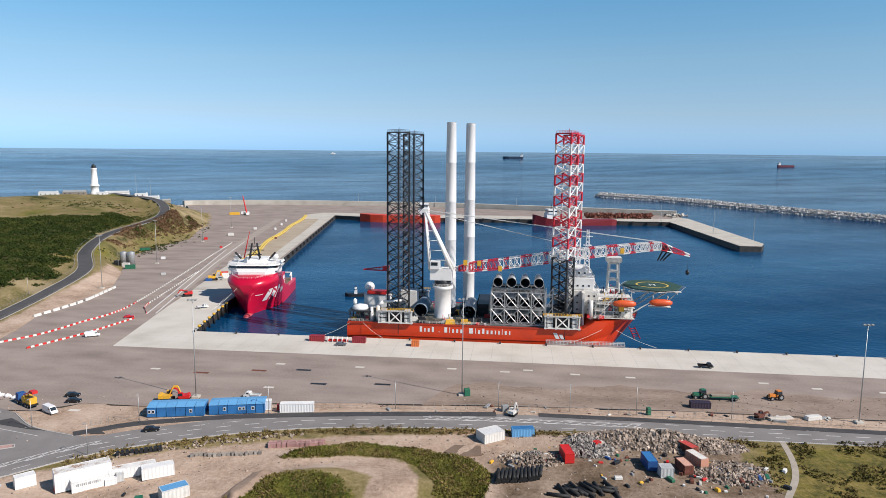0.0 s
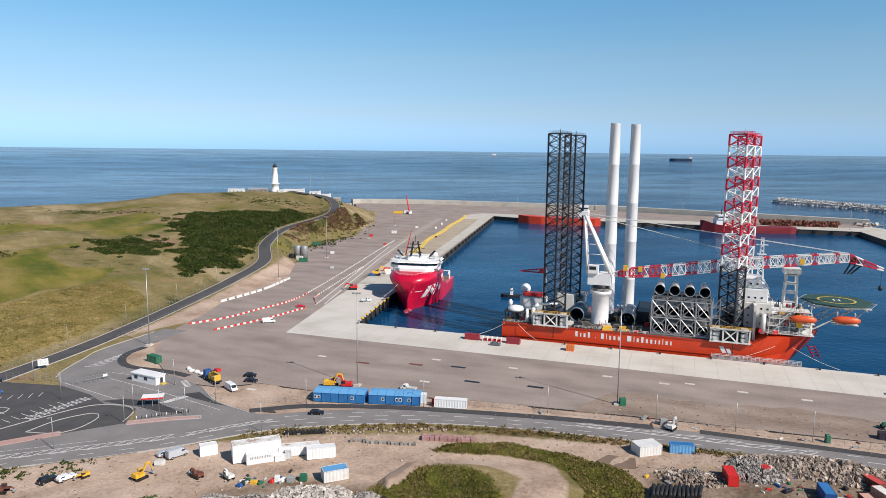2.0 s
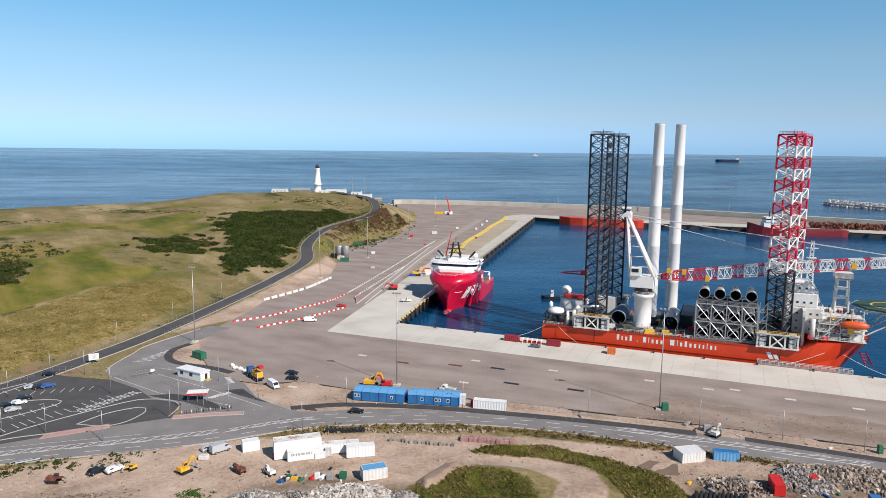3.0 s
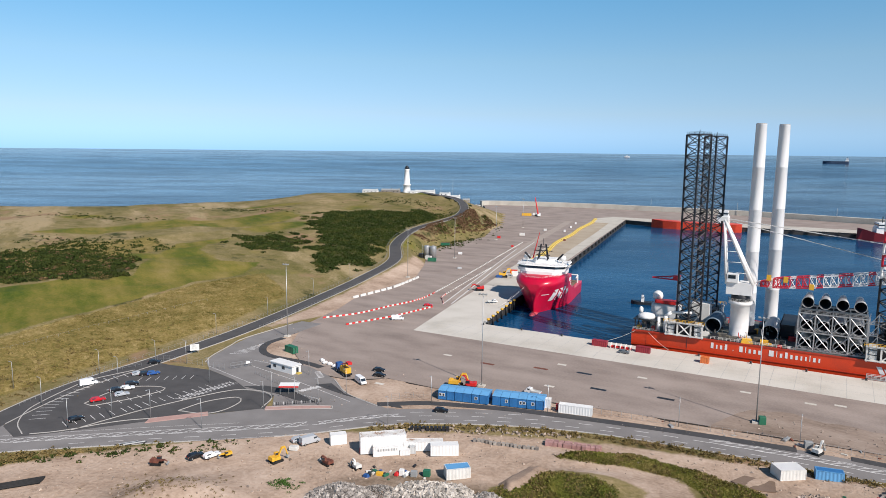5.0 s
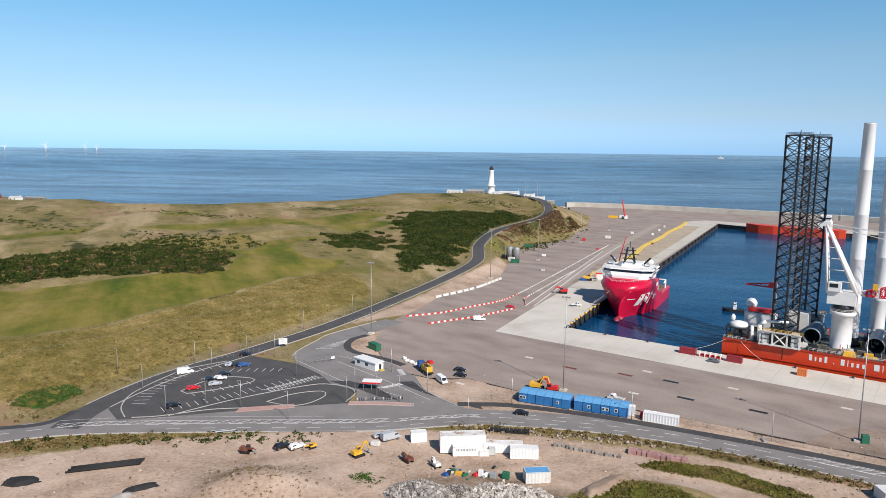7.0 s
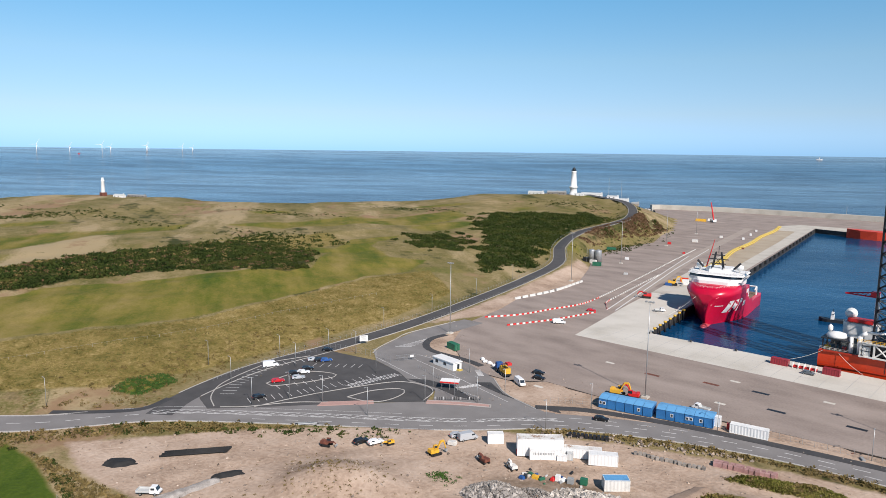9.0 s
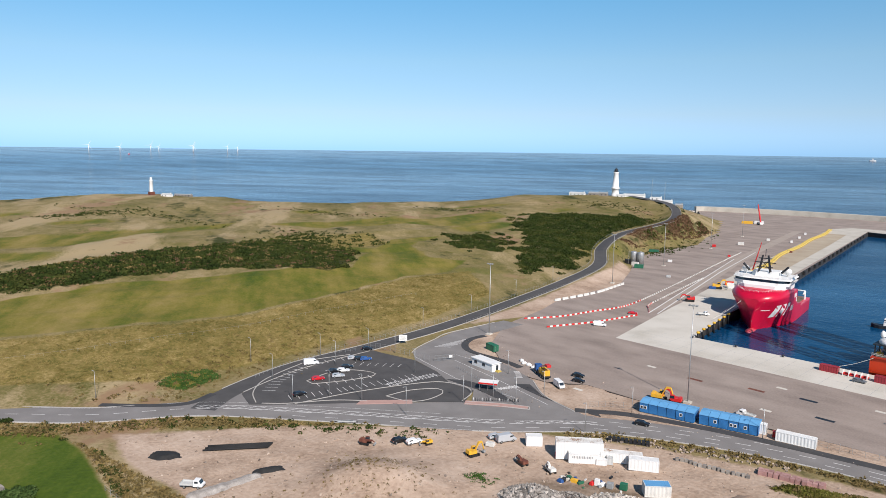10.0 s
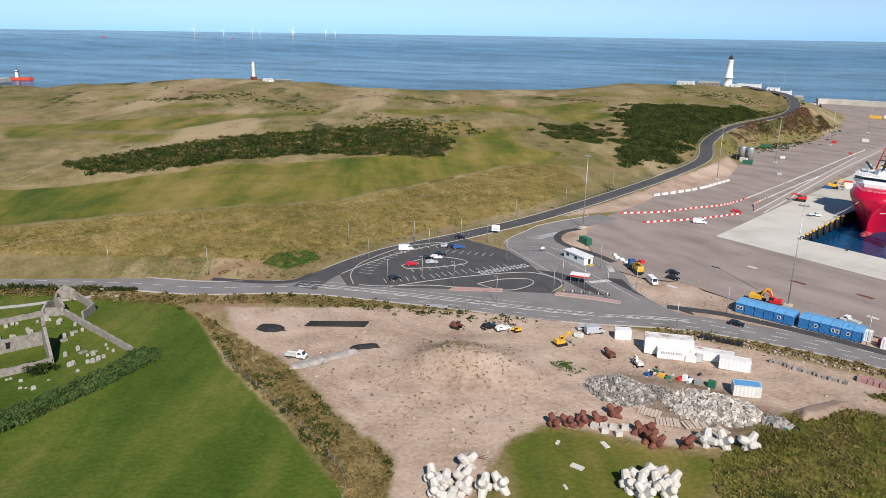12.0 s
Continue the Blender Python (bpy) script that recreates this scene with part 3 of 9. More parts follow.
def build_sea():
    me = bpy.data.meshes.new("water")
    seg = 180
    rad = [0, 150, 400, 800, 1400, 2000, 2300, 2600, 2900, 3200, 3500, 3800, 4100, 4400, 4700, 4950]
    vs, fs = [(0, 0, -5)], []
    for r in rad[1:]:
        # past two kilometres the sheet lifts, so that its rim lies on the sea's true horizon
        t = max(0.0, (r - 2000) / 2950)
        real = r * (1 + 5.2 * t ** 2.2)
        z = 80 - 85 * r / real if t > 0 else -5
        vs += [(r * math.cos(2 * math.pi * i / seg), r * math.sin(2 * math.pi * i / seg), z) for i in range(seg)]
    fs += [(0, 1 + i, 1 + (i + 1) % seg) for i in range(seg)]
    for k in range(len(rad) - 2):
        a, c = 1 + k * seg, 1 + (k + 1) * seg
        fs += [(a + i, c + i, c + (i + 1) % seg, a + (i + 1) % seg) for i in range(seg)]
    me.from_pydata(vs, [], fs)
    me.polygons.foreach_set("use_smooth", np.ones(len(me.polygons), bool))
    me.materials.append(SEA)
    return tagged(new("water", me), "deep blue rippled sea filling the harbour and the bay", "sea", kind="structure")


build_sea()

# ---- quays ----
for poly in YARD_PIECES:
    thing("quay_yard", prism(bmesh.new(), poly, -14, 0.0, 0, 1), [YARD, DARK_PILE], "grey-brown compacted stone quay yard with worn tracks", "quay", kind="structure")
STRIP_EARTH = surface("trodden_earth", [(0.15, 0.11, 0.08), (0.25, 0.19, 0.148), (0.33, 0.265, 0.215)], 0.95, 0.11, 1.3, 0.3, stretch=(2.5, 1, 1, -0.11))
sx = np.arange(-6, 330, 4.0)
south = np.interp(sx, [-6, 14, 72, 128, 200, 330], [213, 213.4, 210.4, 204.4, 198.4, 192])
north = south + np.interp(sx, [-6, 6, 200, 330], [3, 19, 21, 18]) + 2.2 * np.sin(sx * 0.13) + 1.3 * np.sin(sx * 0.41 + 1)
bm = prism(bmesh.new(), [*zip(sx, south), *zip(sx[::-1], north[::-1])], -0.3, 0.012)
thing("earth_strip", bm, STRIP_EARTH, "strip of bare brown earth between the road wall and the yard", "ground", kind="structure")
APRON_NEAR = [(900, 163), (160, 243), (0, 262), (-133, 276), (-139, 351), (-141, 390), (-114.5, 390), (-108.2, 300.2), (176, 269.2), (900, 190.2)]
bm = prism(bmesh.new(), APRON_NEAR, -0.3, 0.03)
thing("quay_apron", bm, CONCRETE, "pale concrete apron along the quay edge", "quay apron", kind="structure")
APRON_LEFT = [(-141, 390), (-146, 452), (-158, 700), (-166, 850), (-130.4, 849.4), (-114.5, 390)]
bm = prism(bmesh.new(), APRON_LEFT, -0.3, 0.026)
thing("quay_apron", bm, CONCRETE_OLD, "stained concrete apron along the older quay", "quay apron", kind="structure")
APRON_FAR = [(-166, 850), (-150, 880), (100, 858), (290, 838), (288.5, 799.5), (104, 821.4), (-93, 833.4), (-130.4, 848.4)]
bm = prism(bmesh.new(), APRON_FAR, -0.3, 0.028)
thing("quay_apron", bm, CONCRETE_OLD, "concrete apron below the breakwater wall", "quay apron", kind="structure")
bm = prism(bmesh.new(), [(284, 862), (297, 845), (285, 616), (275, 598), (257, 600), (261, 800), (272, 830)], -14, 0.05, 0, 1)
thing("jetty", bm, [CONCRETE_OLD, DARK_PILE], "concrete jetty arm at the harbour mouth", "jetty", kind="structure")

# breakwater wall
wl = smooth_line([(-360, 975), (-330, 990), (-210, 1003), (-18, 986), (80, 960), (295, 882)], 12)
bm = bmesh.new()
ribbon(bm, wl, 4.0, -4.0, 6.2, 20.0)
thing("breakwater_wall", bm, CONCRETE_OLD, "long pale concrete breakwater wall", "wall", kind="structure")

# ---- roads ----
rd = smooth_line(HILL_ROAD, 3)
thing("hill_road", ribbon(bmesh.new(), rd, 4.2, -4.2, 0.06), ASPHALT_MID, "dark asphalt road climbing to the headland", "road", kind="structure")
MAIN = [(-420, -135), (-300, -5), (-236, 63), (-210, 86), (-189, 112), (-155, 136), (-118, 160), (-89, 183), (-45, 198), (4, 200), (54, 196), (129, 189), (220, 178), (420, 150)]
main = smooth_line(MAIN, 3)
thing("main_road", ribbon(bmesh.new(), main, 6.2, -6.0, 0.05), ASPHALT, "worn grey asphalt coast road", "road", kind="structure")


# ---- ships ----
def loft(bm, secs, mi=0, close=True, smooth=False):
    """Joins cross-sections of equally many points; closes both ends."""
    rows = [[bm.verts.new(p) for p in s] for s in secs]
    n = len(rows[0])
    for a, c in zip(rows, rows[1:]):
        for i in range(n):
            f = bm.faces.new((a[i], a[(i + 1) % n], c[(i + 1) % n], c[i]))
            f.material_index, f.smooth = mi, smooth
    if close:
        bm.faces.new(rows[0][::-1]).material_index = mi
        bm.faces.new(rows[-1]).material_index = mi
    bmesh.ops.recalc_face_normals(bm, faces=bm.faces)
    return bm


def rail(bm, pts, h=1.1, every=2.0, r=0.05):
    """Hand rails with posts along pts."""
    for a, c in zip(pts, pts[1:]):
        a, c = Vector(a), Vector(c)
        for k in (1.0, 0.55):
            tube(bm, a + Vector((0, 0, h * k)), c + Vector((0, 0, h * k)), r, seg=4, caps=False)
        n = max(1, int((c - a).length / every))
        for i in range(n + 1):
            p = a.lerp(c, i / n)
            tube(bm, p, p + Vector((0, 0, h)), r, seg=4, caps=False)
    return bm


def letters(bm, widths, height, gap, y, mi=0, slant=0.0):
    """A row of plain bars, as wide as the strokes of a word, on the plane y."""
    x = 0
    for w, hgt in widths:
        if w > 0:
            v = [bm.verts.new(p) for p in ((x, y, 0), (x + w, y, 0), (x + w + slant * hgt * height, y, hgt * height), (x + slant * hgt * height, y, hgt * height))]
            bm.faces.new(v).material_index = mi
        x += abs(w) + gap
    return x


SHIP = pose(15, 288.5, -5, 0, 0, -6.2)
vessel = holder("installation_vessel", SHIP, "orange jack-up wind installation vessel moored at the concrete quay", "ship")


def hull_sections():
    rows = []
    for x, deck, water, low, top in ((-56.5, 21.5, 21.5, -3, 10.5), (-40, 22, 22, -3, 10.6), (0, 22, 22, -3, 10.8), (30, 22, 22, -3, 11.0), (44, 22, 21, -3, 11.2), (49, 22, 19, -3, 14.4), (55, 20.5, 12, -1.5, 14.6), (61, 17, 5, 3.5, 14.9), (66, 11.5, 1.5, 8.5, 15.2), (69, 5, 0.6, 12, 15.4)):
        c = 24
        rows.append([(x, c - water, low), (x, c - (water * 0.4 + deck * 0.6), low + (top - low) * 0.55), (x, c - deck, top), (x, c + deck, top), (x, c + (water * 0.4 + deck * 0.6), low + (top - low) * 0.55), (x, c + water, low)])
    return rows


hull = part("hull", loft(bmesh.new(), hull_sections()), ORANGE, vessel, "bright orange steel hull with streaked paint")
bm = bmesh.new()
box(bm, (-6, 24, 11.05), (98, 42, 0.25))
box(bm, (56, 24, 15.35), (17, 33, 0.2))
part("deck", bm, paint("deck_grey", (0.10, 0.11, 0.10), 0.7, 0.4), hull)
bm = bmesh.new()
for y in (1.9, 46.1):
    box(bm, (-6, y, 10.95), (100, 0.3, 0.5))
    box(bm, (-6, y, 5.5), (100, 0.25, 0.25))
part("rubbing_strake", bm, paint("dark_orange", (0.42, 0.03, 0.008), 0.5, 0.3), hull)
WORD = [(0.9, 1), (0.5, 0.7), (0.75, 0.7), (0.8, 1), (-0.2, 0), (0.25, 0.2), (-0.2, 0), (1.1, 1), (0.25, 1), (0.7, 0.7), (0.75, 0.7), (0.75, 0.7), (-0.9, 0), (1.5, 1), (0.25, 1), (0.75, 0.7), (0.8, 1), (0.7, 0.7), (0.75, 0.7), (0.5, 0.7), (0.5, 0.7), (0.25, 1), (0.75, 0.7), (0.5, 0.7)]
bm = bmesh.new()
total = letters(bm, [(w * 0.6, k) for w, k in WORD], 1.0, 0.5, 0)
for v in bm.verts:
    v.co = Vector((-24.6 + v.co.x * 39.6 / total, 1.93, 7.6 + v.co.z * 2.3))
bm.faces.ensure_lookup_table()
for f in bm.faces:
    bar = bmesh.new()
    bar.faces.new([bar.verts.new(v.co) for v in f.verts])
    part("lettering_bar", bar, WHITE, hull, "white painted bar of lettering")
bm.free()
bm = bmesh.new()
letters(bm, [(1.6, 1.0), (1.4, 0.75)], 2.6, 0.5, 0, slant=-0.5)
for v in bm.verts:
    v.co = Vector((33.2 + v.co.x, 1.93, 6.6 + v.co.z))
part("emblem", bm, WHITE, hull)

# legs
def lattice_leg(x, y, bands, z0=6.0, z1=92.0):
    leg = holder("leg", Matrix.Identity(4))
    leg.parent = vessel
    leg.matrix_basis = pose(x, y, 0)
    cor = [Vector((-4.6, 1.5, 0)), Vector((4.6, 2.6, 0)), Vector((1.2, -4.6, 0))]
    bays = 20
    step = (z1 - z0) / bays
    up = Vector((0, 0, step))
    for k in range(3):
        p, q = cor[k], cor[(k + 1) % 3]
        for name, a, c, r, sides_ in (("brace", p, q + up, 0.2, 4), ("brace", q, p + up, 0.2, 4), ("girt", p + up, q + up, 0.1, 4), ("chord", p, p + up, 0.42, 6), ("rack", p, p, 0, 0)):
            meshes = {}
            for i in range(bays):
                mat = bands(i)
                if mat.name not in meshes:
                    bm = tube(bmesh.new(), a, c, r, seg=sides_) if r else box(bmesh.new(), p + up / 2, (0.2, 1.0, step * 0.98))
                    meshes[mat.name] = mesh_of(name, bm, mat)
                ob = new(name, meshes[mat.name])
                ob.parent = leg
                ob.location = (0, 0, z0 + i * step)
    bm = bmesh.new()
    tube(bm, cor[0] + Vector((0, 0, z1)), cor[1] + Vector((0, 0, z1)), 0.3, seg=6)
    tube(bm, cor[1] + Vector((0, 0, z1)), cor[2] + Vector((0, 0, z1)), 0.3, seg=6)
    tube(bm, cor[2] + Vector((0, 0, z1)), cor[0] + Vector((0, 0, z1)), 0.3, seg=6)
    rail(bm, [cor[0] + Vector((0, 0, z1)), cor[1] + Vector((0, 0, z1)), cor[2] + Vector((0, 0, z1)), cor[0] + Vector((0, 0, z1))], 1.1, 1.5)
    tube(bm, (0.6, 0, z1), (0.6, 0, z1 + 2.0), 0.12, seg=5)
    part("top_platform", bm, bands(bays - 1), leg)
    return leg


def dark_bands(i):
    return DARK


def red_bands(i):
    return DARK if i < 8 else (RED_LATTICE if (i // 1) % 2 == 1 else WHITE)


def red_dark_bands(i):
    return DARK if i < 6 else (RED_LATTICE if i % 2 == 1 else WHITE)


for lx, ly, bands in ((-35.1, 7, dark_bands), (-33.6, 40, dark_bands), (35.6, 7, red_bands), (40.7, 40, red_dark_bands)):
    lattice_leg(lx, ly, bands)

# jack houses round the legs
def jack_house(x, y, face):
    jh = part("jack_house", bmesh.new(), GREY, vessel)
    bm = bmesh.new()
    for dx in (-7, -2.6, 2.6, 7):
        box(bm, (x + dx, y - 6 * face, 13.6), (0.6, 0.6, 5.4))
    for z in (11.4, 16.4):
        box(bm, (x, y - 6 * face, z), (15, 0.9, 0.5))
    tube(bm, (x - 2.4, y - 6 * face, 11.6), (x + 2.4, y - 6 * face, 16.2), 0.3, seg=5)
    tube(bm, (x + 2.4, y - 6 * face, 11.6), (x - 2.4, y - 6 * face, 16.2), 0.3, seg=5)
    part("frame", bm, OFFWHITE, jh)
    for dx in (-5.2, 5.2):
        for k in range(3):
            bm = box(bmesh.new(), (x + dx, y - 4.6 * face, 12.4 + k * 1.9), (2.6, 2.0, 1.5))
            tube(bm, (x + dx - 0.7, y - 5.5 * face, 12.4 + k * 1.9), (x + dx - 0.7, y - 6.6 * face, 12.4 + k * 1.9), 0.5, seg=8)
            part("jacking_motor", bm, LIGHT_GREY, jh)
    bm = bmesh.new()
    rail(bm, [(x - 8, y - 7 * face, 16.7), (x + 8, y - 7 * face, 16.7)], 1.2, 1.2, 0.07)
    part("handrail", bm, YELLOW, jh)
    bm = bmesh.new()
    box(bm, (x, y, 14), (11, 9.5, 4.4))
    part("leg_well", bm, DARK, jh)


for lx, ly, f in ((-35.1, 7, 1), (-33.6, 40, -1), (35.6, 7, 1), (40.7, 40, -1)):
    jack_house(lx, ly, f)

# main crane
bm = lathe(bmesh.new(), [(4.0, 10.8), (4.0, 11.6), (3.65, 12), (3.65, 24.5), (4.5, 25.0), (4.5, 26.2)], (-15.9, 12, 0), 24)
pedestal = part("crane_pedestal", bm, WHITE, vessel, "white cylindrical crane pedestal")
bm = bmesh.new()
rail(bm, [(-15.9 + 4.6 * math.cos(a * 0.524), 12 + 4.6 * math.sin(a * 0.524), 26.2) for a in range(13)], 1.1, 2.0)
part("handrail", bm, OFFWHITE, pedestal)
bm = lathe(bmesh.new(), [(3.4, 26.2), (3.6, 26.6), (3.6, 28.4), (3.2, 28.8)], (-15.9, 12, 0), 24)
part("slew_ring", bm, DARK, vessel)
crane = part("crane_house", box(box(bmesh.new(), (-16.5, 12, 31.4), (9.5, 6.5, 5.0)), (-19.0, 9.5, 35.6), (4.2, 3.4, 3.4)), WHITE, vessel, "white crane cab and machinery house")
bm = box(bmesh.new(), (-19.2, 7.75, 36.2), (2.8, 0.1, 1.4))
part("window", bm, GLASS, crane)
bm = bmesh.new()
for dy in (-2.6, 2.6):
    tube(bm, (-11.5, 12 + dy, 33), (-23.6, 12 + dy * 0.5, 58.5), 0.75, 0.55, seg=8)
    tube(bm, (-21.5, 12 + dy, 33), (-23.8, 12 + dy * 0.5, 58.5), 0.42, seg=8)
for k in range(1, 6):
    t = k / 6
    a = Vector((-11.5, 12, 33)).lerp(Vector((-23.6, 12, 58.5)), t)
    c = Vector((-21.5, 12, 33)).lerp(Vector((-23.8, 12, 58.5)), t)
    tube(bm, a, c, 0.16, seg=5)
    tube(bm, a + Vector((0, -2.4, 0)) * (1 - t * 0.5), a + Vector((0, 2.4, 0)) * (1 - t * 0.5), 0.25, seg=5)
box(bm, (-23.7, 12, 58.8), (2.6, 3.4, 1.6))
part("gantry", bm, WHITE, vessel)


def boom():
    b = part("boom", bmesh.new(), WHITE, vessel, "red and white lattice crane boom")
    nodes = [(-10.5, 33.6, 1.4), (-3, 34.8, 3.6), (8, 36.2, 4.2), (20, 38.1, 4.2), (32, 40.0, 4.2), (44, 41.8, 4.0), (56, 43.4, 3.8), (68, 45.0, 3.4), (76, 45.8, 3.0), (88, 42.0, 0.8)]
    red_from = {0: 1, 1: 1, 2: 0, 3: 0, 4: 0, 5: 0, 6: 0, 7: 0, 8: 1}
    for i in range(len(nodes) - 1):
        bm, accent = bmesh.new(), bmesh.new()
        (x0, za, h0), (x1, zb, h1) = nodes[i], nodes[i + 1]
        n = 5
        for k in range(n):
            t0, t1 = k / n, (k + 1) / n
            A, B = [], []
            for t, out in ((t0, A), (t1, B)):
                x, z, h = x0 + (x1 - x0) * t, za + (zb - za) * t, h0 + (h1 - h0) * t
                w = h * 0.55
                out += [Vector((x, 12 - w, z - h / 2)), Vector((x, 12 + w, z - h / 2)), Vector((x, 12 + w, z + h / 2)), Vector((x, 12 - w, z + h / 2))]
            for j in range(4):
                tube(bm, A[j], B[j], 0.22, seg=5, caps=False)
                tube(accent if (k + i) % 3 == 0 else bm, A[j], B[(j + 1) % 4], 0.12, seg=4, caps=False)
                if (k + i) % 3 == 0:
                    tube(accent, A[j], B[j], 0.25, seg=5, caps=False)
                tube(bm, B[j], B[(j + 1) % 4], 0.12, seg=4, caps=False)
                tube(bm, A[(j + 1) % 4], A[j].lerp(B[j], 0.5), 0.1, seg=4, caps=False)
        part("boom_section", bm, RED_LATTICE if red_from[i] else WHITE, b)
        part("boom_bay", accent, WHITE if red_from[i] else RED_LATTICE, b)
    for x, z in ((-6, 36.8), (0, 36.6), (9, 34.6), (60, 43.6)):
        part("sheave_guard", box(bmesh.new(), (x, 9.8, z), (1.6, 0.8, 2.2)), YELLOW, b)
    bm = bmesh.new()
    box(bm, (78, 12, 44.6), (3.4, 2.6, 2.6), 0, 0, 0.3)
    part("boom_head", bm, DARK, b)
    for dx in (0, 2.2, 4.4):
        part("fall_rope", tube(bmesh.new(), (77 + dx, 12, 44), (75 + dx * 0.5, 12, 39.5), 0.35, seg=6), DARK, b)
    part("hoist_rope", tube(bmesh.new(), (87.5, 12, 41.6), (87.5, 12, 35.6), 0.06, seg=4), DARK, b)
    bm = bmesh.new()
    lathe(bm, [(0.3, 33.8), (0.8, 34.3), (0.8, 35.3), (0.3, 35.8)], (87.5, 12, 0), 8)
    part("hook_block", bm, DARK, b)
    bm = bmesh.new()
    for dy in (-1, 1):
        tube(bm, (-23.7, 12 + dy, 59), (76, 12 + dy, 47.4), 0.09, seg=4)
        tube(bm, (-23.7, 12 + dy * 0.6, 58.4), (44, 12 + dy * 0.6, 44), 0.07, seg=4)
    part("pendant_rope", bm, LIGHT_GREY, b)


boom()

# wind turbine towers standing on deck
for tx, ty in ((-13.73, 22), (-6.12, 34)):
    tw = holder("turbine_tower", SHIP @ pose(tx, ty, 11.18), "tall white steel wind turbine tower section standing upright", "turbine tower", "towers on the vessel")
    prof = [(2.75, 0), (2.75, 0.5), (2.7, 0.6)]
    for k in range(1, 6):
        r = 2.7 - 0.62 * (k / 5) ** 1.4
        z = 85.4 * k / 5
        prof += [(r, z - 0.25), (r + 0.04, z - 0.2), (r + 0.04, z)]
    part("shell", lathe(bmesh.new(), prof, (0, 0, 0), 28), TOWER_WHITE, tw)
    part("cap", lathe(bmesh.new(), [(2.0, 85.4), (1.9, 85.7)], (0, 0, 0), 20), GREY, tw)
    part("sea_fastening", lathe(bmesh.new(), [(4.2, 0), (4.2, 1.6), (3.1, 1.8), (3.1, 3.4), (2.78, 3.4)], (0, 0, 0), 16), DARK, tw)

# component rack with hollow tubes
# slot 1, on the inner wall and blind end, paints the shade inside
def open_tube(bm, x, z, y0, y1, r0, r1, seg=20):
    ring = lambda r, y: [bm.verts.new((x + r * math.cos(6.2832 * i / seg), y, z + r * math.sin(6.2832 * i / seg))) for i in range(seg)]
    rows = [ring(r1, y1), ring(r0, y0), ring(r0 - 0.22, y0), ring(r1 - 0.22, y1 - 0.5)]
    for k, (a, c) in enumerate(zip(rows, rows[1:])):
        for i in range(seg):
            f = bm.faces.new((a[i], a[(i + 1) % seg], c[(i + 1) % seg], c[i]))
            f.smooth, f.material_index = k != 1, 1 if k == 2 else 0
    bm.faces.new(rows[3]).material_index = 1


rack = holder("component_rack", SHIP @ pose(17, 4, 11.18), "galvanised steel rack carrying rows of hollow turbine tubes", "storage rack")
for zi in range(3):
    for xi in range(4):
        bm = bmesh.new()
        x, z = -8.6 + xi * 5.7, 2.7 + zi * 7.2 + (1.6 if zi == 2 else 0)
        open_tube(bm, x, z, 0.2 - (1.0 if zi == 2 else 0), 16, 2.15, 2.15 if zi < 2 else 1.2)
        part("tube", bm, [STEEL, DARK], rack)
for xi in range(5):
    for y in (0, 8, 16):
        part("upright", box(bmesh.new(), (-11.4 + xi * 5.7, y, 7.4), (0.45, 0.45, 14.8)), STEEL, rack)
for z in (0.4, 7.2, 14.4):
    bm = bmesh.new()
    for y in (0, 8, 16):
        box(bm, (0, y, z), (23, 0.5, 0.5))
    rail(bm, [(-11.4, -0.4, z + 0.2), (11.4, -0.4, z + 0.2)], 1.0, 1.9, 0.06)
    part("beam", bm, STEEL, rack)
for zi in range(2):
    for xi in range(4):
        bm = bmesh.new()
        x, z = -11.4 + xi * 5.7, 0.6 + zi * 7
        tube(bm, (x, -0.15, z), (x + 5.7, -0.15, z + 6.4), 0.16, seg=4)
        tube(bm, (x + 5.7, -0.15, z), (x, -0.15, z + 6.4), 0.16, seg=4)
        part("cross_brace", bm, STEEL, rack)
# closes the back; its dark colour stands in for shade within the rack
part("shade_back_panel", box(bmesh.new(), (0, 16.6, 7.6), (23, 0.3, 14.6)), DARK, rack)
bm = bmesh.new()
for k in range(4):
    rail(bm, [(11.8, 0, 0.4 + k * 4.2), (14.5, 0, 0.4 + k * 4.2)], 1.0, 0.9, 0.06)
    tube(bm, (11.8, 0, k * 4.2), (14.5, 0, k * 4.2 + 4.2), 0.15, seg=4)
    box(bm, (13.1, 1, k * 4.2 + 0.2), (2.8, 2.2, 0.12))
for dx in (11.8, 14.5):
    box(bm, (dx, 0, 8.4), (0.2, 0.2, 16.8))
part("stair_tower", bm, STEEL, rack)

# deck cargo amidships
def lying_tube(x, y, z, r, length, mat, label):
    bm = bmesh.new()
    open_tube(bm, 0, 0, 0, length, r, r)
    # second material darkens the bore in place of its shade
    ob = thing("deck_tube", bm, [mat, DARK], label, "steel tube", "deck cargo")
    ob.matrix_basis = SHIP @ pose(x, y, z)
    for k in (0.2, 0.8):
        part("cradle", box(bmesh.new(), (0, length * k, -r - 0.12), (r * 1.7, 0.8, 0.9), taper=0.7), DARK, ob)


